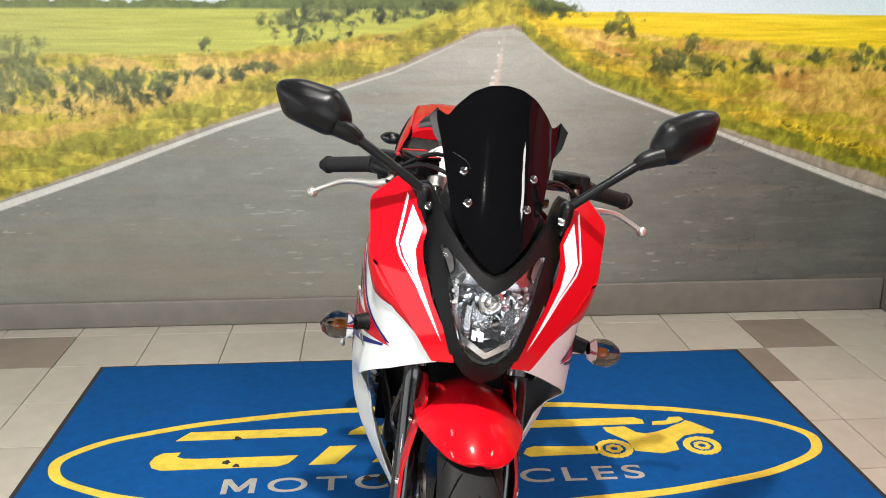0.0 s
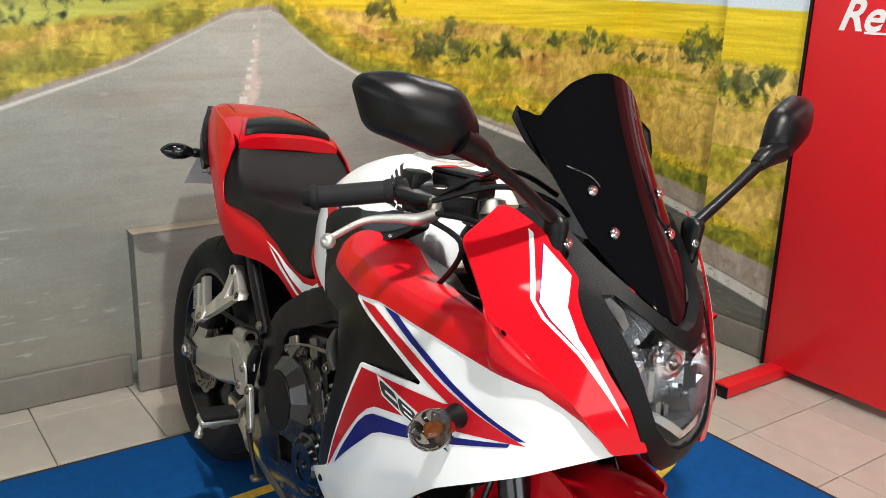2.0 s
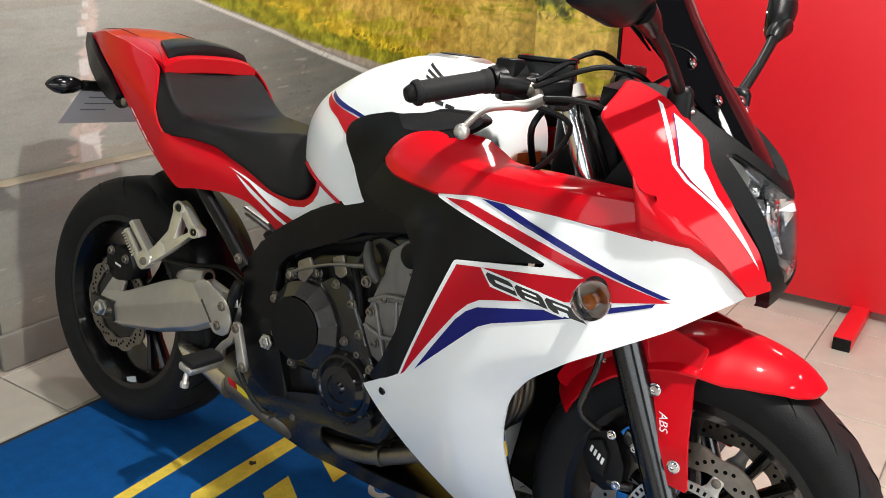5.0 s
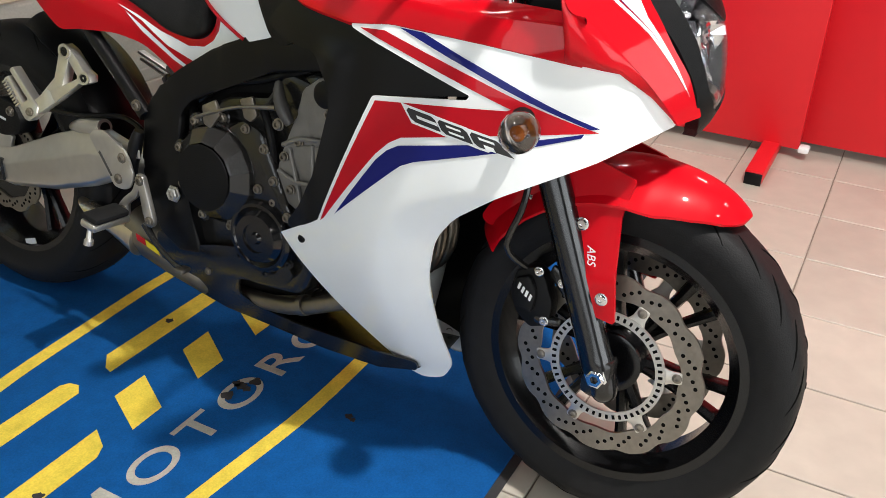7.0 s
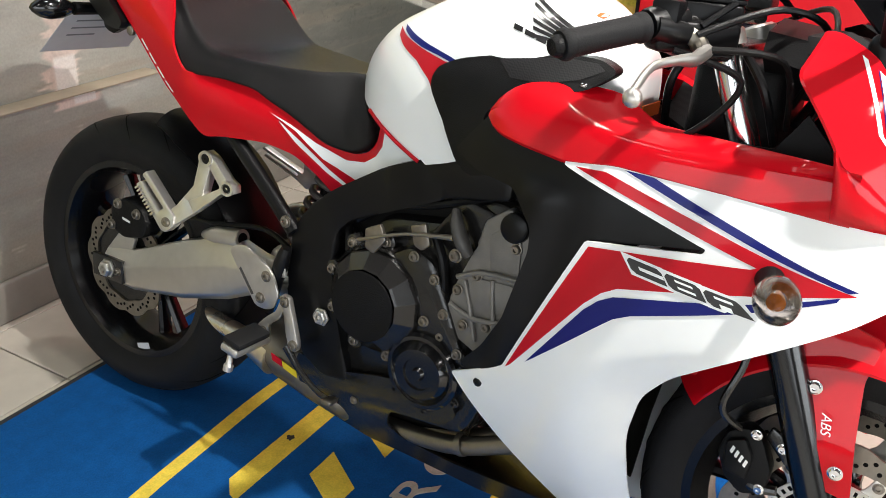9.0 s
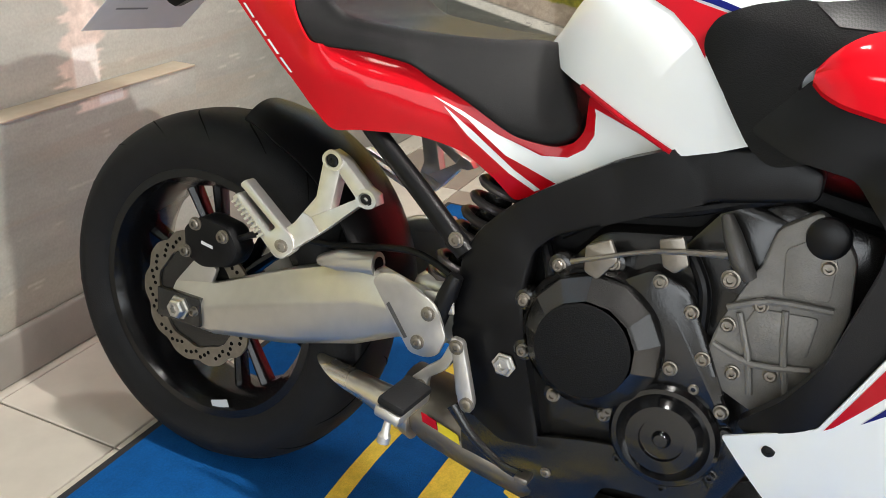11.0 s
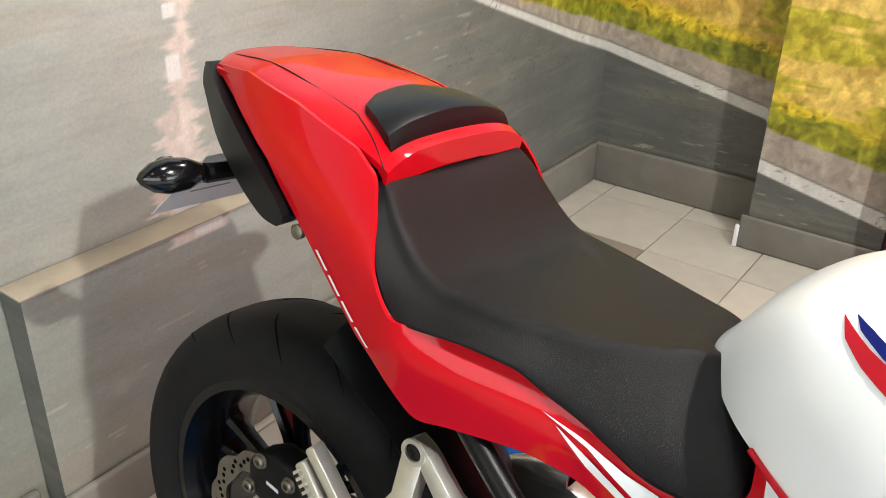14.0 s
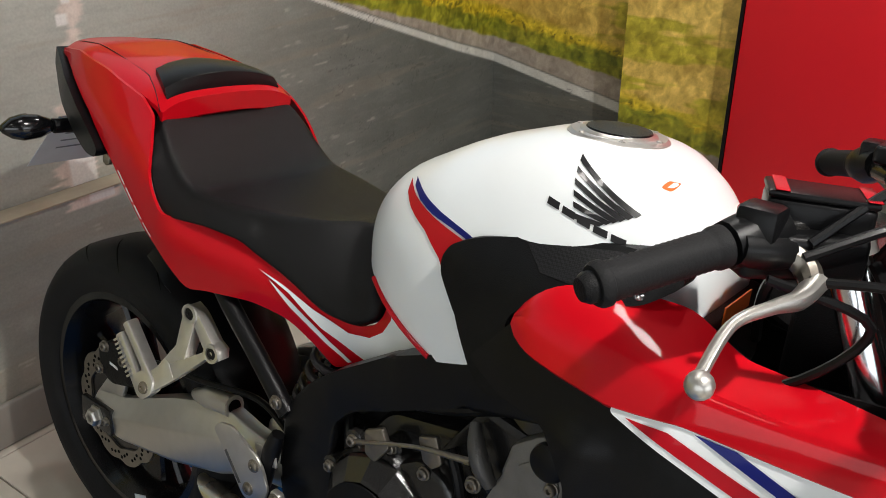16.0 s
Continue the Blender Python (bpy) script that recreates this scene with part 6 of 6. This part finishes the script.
# ---- engine ----
part("engine_mount", plate([(.95, .50), (.94, .36), (.88, .28), (.60, .26), (.50, .50), (.46, .68), (.60, .70), (.86, .62)], -.105, .105, .01, .02), GRAIN, bike)
eng = part("engine", plate([(.86, .50), (.87, .36), (.83, .27), (.70, .24), (.58, .25), (.54, .36), (.50, .48), (.44, .60), (.46, .66), (.58, .68), (.66, .62), (.78, .60)], -.135, .135, .02, .02), DARK, bike, "black inline four engine")
cyl = part("cylinder_block", plate([(.70, .57), (.60, .36), (.46, .42), (.50, .54), (.555, .655), (.63, .67)], -.140, .150, .010, .010), DARK, eng, "black cylinder block")
head_f = part("cylinder_head", plate([(.575, .650), (.536, .679), (.509, .662), (.489, .632), (.482, .57), (.500, .470), (.560, .425), (.628, .455), (.618, .52), (.600, .565), (.584, .604)], -.138, -.160, .004, .008), HEAD, cyl, "grey cast side of the cylinder head")
part("head_panel", plate([(.562, .630), (.535, .650), (.508, .632), (.506, .58), (.555, .575)], -.160, -.163, .0012, .006), HEAD, head_f)
part("head_panel", plate([(.580, .555), (.512, .560), (.515, .51), (.560, .500), (.595, .512)], -.160, -.163, .0012, .006), HEAD, head_f)
for q in ([(-.163, .610, .548), (-.167, .565, .568), (-.166, .50, .572)], [(-.163, .618, .500), (-.167, .570, .488), (-.166, .508, .498)], [(-.162, .596, .545), (-.166, .578, .50), (-.164, .566, .45)], [(-.162, .548, .56), (-.166, .540, .51), (-.164, .528, .46)]):
    part("rib", tube_bm(q, .0042, 8, 3), HEAD, head_f)
for q in ((.575, .560), (.606, .527), (.548, .480), (.590, .470), (.515, .62)):
    part("head_bolt", bolt_bm((-.162, *q), (-1, 0, 0), .0075, .008), STEEL, head_f)
part("head_cap", lathe_bm([(0, .024), (.008, .023), (.011, .018), (.011, 0)], (-.160, .522, .652), (-1, 0, 0), 24), MATT, head_f, "round black end plug")
cc = (.760, .462)
clutch = part("clutch_cover", lathe_bm([(0, .100), (.022, .098), (.030, .092), (.034, .090)], (-.135, *cc), (-1, 0, 0), 44), DARK, eng, "black round clutch cover")
part("cover_cone", lathe_bm([(0, .091), (.006, .088), (.026, .066), (.029, .062)], (-.168, *cc), (-1, 0, 0), 13), DARK, clutch, "faceted black cone", smooth=False)
part("cover_disc", lathe_bm([(0, .062), (.002, .0615), (.0025, .058), (.0025, 0)], (-.1965, cc[0] + .004, cc[1] - .004), (-1, 0, 0), 44), GRAIN, clutch, "flat matt black disc")
for k in range(9):
    t = 2 * math.pi * k / 9 + .25
    part("cover_bolt", bolt_bm((-.156, cc[0] + .103 * math.cos(t), cc[1] + .103 * math.sin(t)), (-1, 0, 0), .0075, .008), STEEL, clutch, "steel cover bolt")
for k in range(9):
    t = 2 * math.pi * k / 9 + .25
    part("bolt_boss", lathe_bm([(0, .016), (.018, .0145), (.020, .010), (.020, 0)], (-.136, cc[0] + .103 * math.cos(t), cc[1] + .103 * math.sin(t)), (-1, 0, 0), 14), DARK, clutch)
ac = (.652, .366)
alt = part("rotor_cover", lathe_bm([(0, .070), (.030, .069), (.036, .064), (.036, .058), (.032, .054), (.036, .050), (.044, .044), (.044, .028), (.040, .027), (.040, .012), (.046, .008), (.046, 0)], (-.14, *ac), (-1, 0, 0), 44), GLOSS, eng, "glossy black round rotor cover")
for k in range(7):
    t = 2 * math.pi * k / 7 + .1
    part("cover_bolt", bolt_bm((-.160, ac[0] + .074 * math.cos(t), ac[1] + .074 * math.sin(t)), (-1, 0, 0), .007, .008), STEEL if k < 3 else DARK, alt)
part("case_cover", plate([(.70, .575), (.655, .56), (.60, .45), (.575, .40), (.62, .38), (.68, .43), (.73, .50), (.74, .55)], -.13, -.166, .010, .012), DARK, eng, "cast side cover")
for q in ((.69, .56), (.648, .532), (.69, .495), (.625, .478), (.592, .418), (.66, .455)):
    part("case_bolt", bolt_bm((-.166, *q), (-1, 0, 0), .0075, .008), STEEL, eng, "steel case bolt")
part("clutch_arm", tube_bm([(-.172, .80, .560), (-.178, .765, .575), (-.176, .70, .598), (-.172, .62, .612)], [.004, .003, .003, .005], 8, 3), STEEL, eng, "clutch cable and arm")
part("clutch_arm", plate([(.785, .585), (.755, .60), (.742, .575), (.765, .545), (.782, .552)], -.168, -.176, .002, .004), STEEL, eng, "steel release arm")
part("cable_bracket", plate([(.70, .612), (.672, .622), (.660, .588), (.675, .575), (.69, .58)], -.165, -.173, .002, .004), STEEL, eng)
part("coolant_neck", tube_bm([(-.150, .632, .650), (-.164, .620, .632), (-.168, .606, .608), (-.166, .592, .588)], [.007, .011, .0125, .008], 14, 3), CASE, eng, "pale grey coolant neck")
part("neck_bolt", bolt_bm((-.172, .612, .585), (-1, 0, 0), .009, .009), STEEL, eng)
for q in ([(-.13, .83, .58), (-.145, .76, .625), (-.14, .68, .645), (-.13, .58, .68)], [(-.13, .85, .56), (-.15, .83, .52), (-.14, .84, .45)], [(-.150, .665, .60), (-.158, .64, .56), (-.150, .635, .50)]):
    part("hose", tube_bm(q, .008, 10), MATT, eng, "black rubber hose")
part("sump", plate([(.84, .27), (.80, .20), (.66, .18), (.58, .24), (.62, .29)], -.09, .09, .015, .01), DARK, eng)
# radiator and its fan side
part("radiator", plate([(.30, .62), (.345, .63), (.47, .36), (.43, .34)], -.165, .165, .004), GRAIN, bike, "black radiator core")

# ---- exhaust and belly ----
for k, x in enumerate((-.122, -.084, .05, .095)):
    part("header_pipe", tube_bm([(x, .43, .46), (x * 1.02, .40, .38), (x, .42, .305), (x * .98, .50, .265), (x * .95, .62, .215), (x * .8, .78, .19)], .0165, 16, 5), PIPE, bike, "steel exhaust header pipe")
    part("pipe_clamp", lathe_bm([(-.006, .0175), (-.006, .0205), (.006, .0205), (.006, .0175)], (x * .97, .585, .229), (0, .95, -.38), 18), STEEL, bike)
muff = part("silencer", loft_bm([[(-.055 + rx * math.cos(t) * s - .02, b, z + rz * math.sin(t) * s) for t in [2 * math.pi * k / 22 for k in range(22)]] for b, z, rx, rz, s in ((.80, .20, .05, .04, .7), (.84, .205, .058, .045, 1), (.92, .225, .066, .050, 1), (1.0, .245, .068, .050, 1), (1.05, .262, .055, .042, 1))]), PIPE, bike, "short stubby steel silencer")
rings = []
for b, z, r, cut in ((1.02, .240, .034, 0), (1.06, .247, .027, .1), (1.11, .258, .023, .7), (1.160, .268, .023, 1.8), (1.159, .268, .0205, 1.8), (1.10, .258, .020, .7), (1.04, .246, .020, .1)):
    rings.append([(-.112 + r * math.cos(t), b + cut * r * math.sin(t), z + r * math.sin(t)) for t in [2 * math.pi * q / 24 for q in range(24)]])
tip = part("tail_pipe", loft_bm(rings), TIP, muff, "slash-cut exhaust outlet")
part("sticker", plate([(.997, .272), (.972, .266), (.968, .252), (.993, .258)], -.146, -.1475, 0), DECAL_RED, muff, "red and yellow silencer sticker")
part("sticker", plate([(.970, .265), (.935, .255), (.931, .241), (.966, .251)], -.146, -.1475, 0), YELLOW, muff, "yellow sticker")


def belly(b, h):
    return .152 - .05 * max(0, (.27 - h) / .12) ** 1.2 - .03 * max(0, (.42 - b) / .1)


both("belly_pan", [(.93, .30), (.93, .225), (.90, .185), (.79, .153), (.70, .150), (.55, .140), (.42, .148), (.345, .160), (.345, .182), (.44, .192), (.52, .188), (.60, .185), (.70, .195), (.735, .215), (.72, .255), (.61, .272), (.585, .30), (.62, .335), (.75, .315), (.85, .29)], DARK, .02, .006, 0, belly, .012, "satin black belly fairing")
part("belly_floor", loft_bm([[(-w, b, z), (-w * .4, b, z - .012), (w * .4, b, z - .012), (w, b, z)] for b, z, w in ((.345, .165, .085), (.5, .143, .098), (.70, .152, .100), (.80, .156, .102), (.90, .19, .11))]), DARK, bike)
part("belly_screw", bolt_bm((-.146, .80, .245), (-1, 0, 0), .006, .004), STEEL, bike)

# ---- swingarm, shock, mudguard ----
for sgn in (-1, 1):
    sec = [(.90, .43, .395, .040), (1.05, .452, .372, .040), (1.12, .470, .340, .040), (1.25, .425, .300, .040), (1.40, .362, .272, .032), (1.485, .346, .272, .026)]
    rings = []
    for b, zt, zb, w in sec:
        a1 = -.122 - w / 2 - .006 * (b < 1.2)
        a2 = a1 + w
        rings.append([(-sgn * x, b, z) for x, z in rounded([(a1, zb + .012), (a1 + .012, zb), (a2, zb), (a2, zt), (a1 + .014, zt), (a1 - .004, (zt + zb) / 2 + .010)], .004, 2)])
    arm = part("swingarm", loft_bm(rings), SWING, bike, "cast silver alloy swingarm", sharp=25)
    part("chain_adjuster", plate([(1.415, .335), (1.505, .335), (1.505, .285), (1.415, .285)], sgn * .134, sgn * .146, .002), DARK, arm)
    part("axle_nut", bolt_bm((sgn * .146, *RW), (sgn, 0, 0), .017, .016, hexed=True), SILVER, arm, "bright axle nut")
    part("adjuster_bolt", bolt_bm((sgn * .144, 1.425, .312), (sgn, 0, 0), .007, .010), STEEL, arm)
    part("swingarm_lug", tube_bm([(sgn * .118, 1.205, .448), (sgn * .122, 1.165, .458), (sgn * .124, 1.10, .468)], [.008, .018, .019], 16, 3), SWING, arm)
    # dark disc on the lug's end, for the shade in its bore
    part("lug_bore_dot", lathe_bm([(0, .012), (.001, .012), (.001, 0)], (sgn * .124, 1.0995, .468), (0, -1, .15), 16), HOLE_SHADE, arm)
part("cross_brace", box_bm((-.10, .93, .36), (.10, 1.06, .46), .02, 3), SWING, bike, "swingarm cross member")
sp = bmesh.new()
s0, s1 = Vector((-.055, 1.035, .40)), Vector((-.045, .930, .640))
ax = (s1 - s0)
n1 = ax.orthogonal().normalized()
n2 = ax.normalized().cross(n1)
tube_bm([s0 + ax * (.18 + .72 * k / 84) + (n1 * math.cos(2 * math.pi * k / 12) + n2 * math.sin(2 * math.pi * k / 12)) * .034 for k in range(85)], .0068, 10, 0, 1.0, sp)
shock = part("shock_spring", sp, SPRING, bike, "dark grey coil spring of the rear shock")
part("shock_body", tube_bm([s0, s0 + ax * .5, s1], [.022, .018, .020], 16, 0), DARK, shock)
part("spring_seat", lathe_bm([(-.006, .040), (.006, .040), (.008, .02)], s0 + ax * .17, tuple(ax), 24), DECAL_RED, shock, "red spring collar")
part("spring_seat", lathe_bm([(-.006, .040), (.006, .040), (.008, .02)], s0 + ax * .92, tuple(ax), 24), MATT, shock)
rings = []
for k in range(20):
    t = radians(8 + 70 * k / 19)
    r = .352 + .014 * math.sin(math.pi * k / 19)
    w = .088 if k < 16 else .088 - .007 * (k - 15)
    row = [(RA + w * x, RW[0] - (r - .028 * abs(x) ** 2.5) * math.cos(t), RW[1] + (r - .028 * abs(x) ** 2.5) * math.sin(t)) for x in np.linspace(-1, 1, 11)]
    rings.append(row + [(x * .97, b + (RW[0] - b) * .012, z + (RW[1] - z) * .012) for x, b, z in row[::-1]])
part("rear_hugger", loft_bm(rings), MATT, bike, "matt black rear wheel mudguard")
rcal = part("rear_caliper", plate([(1.36, .40), (1.42, .385), (1.455, .40), (1.46, .45), (1.42, .475), (1.365, .465), (1.345, .43)], -.088, -.138, .010, .012), GRAIN, bike, "black rear brake caliper")
part("caliper_mark", plate([(1.395, .430), (1.418, .434), (1.418, .429), (1.395, .425)], -.1382, -.139, 0), LETTER, rcal)
for q in ((1.375, .45), (1.43, .46), (1.45, .41)):
    part("bolt", bolt_bm((-.138, *q), (-1, 0, 0), .009, .008), STEEL, rcal)
part("caliper_carrier", plate([(1.44, .40), (1.40, .385), (1.43, .30), (1.48, .29), (1.49, .34)], -.112, -.122, .003, .006), SILVER, bike, "silver rear caliper carrier")
part("brake_hose", tube_bm([(-.12, 1.37, .44), (-.125, 1.30, .47), (-.118, 1.18, .478), (-.12, 1.05, .50), (-.13, .97, .48)], .0055, 8), MATT, bike)

# ---- footrests ----
bm = plate([(.945, .422), (.926, .420), (.900, .335), (.903, .320), (.918, .320), (.926, .338)], -.178, -.190, .002, .006)
join(bm, plate([(.940, .424), (.928, .408), (.946, .372), (.972, .352), (.972, .326), (.990, .324), (.998, .345), (.978, .366), (.956, .385)], -.178, -.189, .002, .006))
rs = part("footrest_bracket", bm, SILVER, bike, "bare alloy footrest bracket")
part("heel_guard", plate([(1.073, .470), (1.060, .484), (1.032, .489), (1.007, .476), (.973, .459), (.964, .443), (.952, .415), (.962, .388), (.980, .379), (1.006, .380)], -.182, -.187, .0015, .008), SILVER, rs, "silver heel guard")
# thin grey plate laid on the guard in place of a shaded slot
part("guard_slot_patch", plate([(1.047, .441), (1.043, .446), (1.010, .402), (1.015, .399)], -.1868, -.1876, 0), CASE, rs)
for q, a in (((.982, .444), -.187), ((.994, .399), -.187), ((.934, .410), -.190), ((.910, .332), -.190), ((.982, .337), -.189)):
    part("bolt", bolt_bm((a, *q), (-1, 0, 0), .0085, .005), STEEL, rs)
peg = part("footpeg", box_bm((-.275, -.020, -.012), (-.185, .020, .004), .005, 2, bmesh.new(), Matrix.Translation((0, .985, .330)) @ Matrix.Rotation(radians(12), 4, "X")), SILVER, bike, "folding rider footpeg with rubber top")
part("peg_rubber", box_bm((-.272, -.021, .004), (-.190, .021, .017), .005, 2, bmesh.new(), Matrix.Translation((0, .985, .330)) @ Matrix.Rotation(radians(12), 4, "X")), RUBBER, peg, "black rubber peg pad")
part("peg_feeler", lathe_bm([(0, .005), (.02, .006), (.024, .009), (.034, .009), (.036, 0)], (-.268, .985, .32), (-.1, .1, -1), 12), SILVER, peg)
part("brake_pedal", tube_bm([(-.178, .935, .318), (-.182, .90, .285), (-.19, .85, .262), (-.20, .815, .262)], [.010, .007, .006, .007], 10, 4, .7), DARK, bike, "black rear brake pedal")
part("pedal_pad", box_bm((-.215, .802, .258), (-.190, .822, .268), .003), STEEL, bike)
part("master_cylinder", tube_bm([(-.165, .985, .40), (-.168, .965, .47), (-.166, .955, .50)], [.012, .014, .010], 12, 2), MATT, bike)
part("guard_mesh", plate([(1.0, .47), (.955, .475), (.95, .445), (.99, .44)], -.168, -.172, .002, .004), SILVER, bike)

def splay(bm, sgn):
    """Leans the footrest stay: in at its top, out at the peg."""
    for v in bm.verts:
        d = float(np.interp(v.co.z, [.45, .59, .65], [.038, -.016, -.028]))
        v.co += Vector((sgn * d, -.83 * d, .86 * d))
    return bm


for sgn in (-1, 1):
    pr = bmesh.new()
    T, B2 = (1.147, .637), (1.091, .587)
    for q in ([(1.162, .642), (1.150, .652), (1.134, .645), (1.1365, .618), (1.151, .553), (1.185, .531), (1.198, .536), (1.175, .570)],
              [(1.077, .595), (1.076, .578), (1.090, .570), (1.105, .570), (1.169, .506), (1.185, .531), (1.151, .553), (1.108, .583), (1.092, .603)],
              [(1.092, .603), (1.108, .583), (1.1365, .618), (1.134, .645), (1.125, .638)],
              [(1.169, .506), (1.215, .465), (1.243, .447), (1.256, .468), (1.212, .515), (1.198, .536), (1.185, .531)]):
        join(pr, plate(q, sgn * .158, sgn * .180, .0012))
    stay = part("passenger_stay", splay(pr, sgn), SILVER, bike, "bare alloy passenger footrest stay")
    for q in (T, B2):
        part("eye", splay(lathe_bm([(0, .017), (.003, .0165), (.003, .011)], (sgn * .180, *q), (sgn, 0, 0), 22), sgn), SILVER, stay)
        part("bolt", splay(bolt_bm((sgn * .1795, *q), (sgn, 0, 0), .0088, .0035), sgn), MATT, stay, "black socket bolt")
    pp = part("passenger_peg", splay(plate([(1.232, .444), (1.246, .446), (1.322, .533), (1.309, .545), (1.254, .486), (1.243, .497), (1.308, .560), (1.297, .572), (1.212, .486), (1.214, .462)], sgn * .164, sgn * .184, .002, .005), sgn), SILVER, bike, "folded-up alloy passenger footpeg")
    for k in range(9):
        u, v = 1.262 + .0058 * k, .4805 + .0064 * k
        part("tooth", splay(plate([(u, v), (u + .0025, v + .003), (u + .011, v - .005), (u + .0085, v - .008)], sgn * .184, sgn * .188, 0), sgn), SILVER, pp)
    part("peg_bolt", splay(bolt_bm((sgn * .184, 1.232, .468), (sgn, 0, 0), .009, .005), sgn), STEEL, pp)
part("side_stand", tube_bm([(.12, .84, .28), (.17, .86, .16), (.235, .88, -.03)], [.014, .012, .012], 12, 3), DARK, bike, "black side stand, folded out")

# ---- floor tiles, piece by piece ----
PITCH, GAP = 0.305, 0.004


def tile_mesh(name, material):
    bm = box_bm((-PITCH / 2 + GAP / 2, -PITCH / 2 + GAP / 2, -0.008), (PITCH / 2 - GAP / 2, PITCH / 2 - GAP / 2, 0.0))
    bmesh.ops.bevel(bm, geom=[e for e in bm.edges if e.verts[0].co.z > -0.001 and e.verts[1].co.z > -0.001], offset=0.0015, segments=1, affect="EDGES")
    me = bpy.data.meshes.new(name)
    bm.to_mesh(me)
    bm.free()
    me.materials.append(material)
    return me


pale, grey = tile_mesh("tile", TILE), tile_mesh("grey_tile", TILE_D)
TX, TY = -0.080 + PITCH / 2, 1.632 + PITCH / 2
GREYS = {(5, 0), (4, -1), (-5, 0), (7, -3), (-6, -4), (2, -8)}
for i in range(-9, 8):
    for j in range(-13, 2):
        me = grey if (i, j) in GREYS else pale
        t_ob = new("tile", me)
        t_ob.location = (TX + i * PITCH, TY + j * PITCH, random.uniform(-0.0006, 0.0))
        t_ob.rotation_euler = (0, 0, random.choice((0, 1, 2, 3)) * math.pi / 2)
        t_ob.parent = floor

# the rest of the floor, out of view: one joined field of the same tiles
verts, faces = [], []
for i in range(-18, 13):
    for j in range(-24, 2):
        if -9 <= i < 8 and -13 <= j < 2:
            continue
        x, y, k = TX + i * PITCH, TY + j * PITCH, (PITCH - GAP) / 2
        if x - k < X0 or x + k > X1 or y - k < Y0 or y + k > Y1:
            continue
        n = len(verts)
        verts += [(x - k, y - k, -0.001), (x + k, y - k, -0.001), (x + k, y + k, -0.001), (x - k, y + k, -0.001), (x - k, y - k, -0.008), (x + k, y - k, -0.008), (x + k, y + k, -0.008), (x - k, y + k, -0.008)]
        faces += [(n, n + 1, n + 2, n + 3)] + [(n + a, n + 4 + a, n + 4 + (a + 1) % 4, n + (a + 1) % 4) for a in range(4)]
me = bpy.data.meshes.new("tile_field")
me.from_pydata(verts, [], faces)
me.materials.append(TILE)
field_ob = new("tile_field", me)
field_ob.parent = floor
field_ob["kind"] = "stuff"
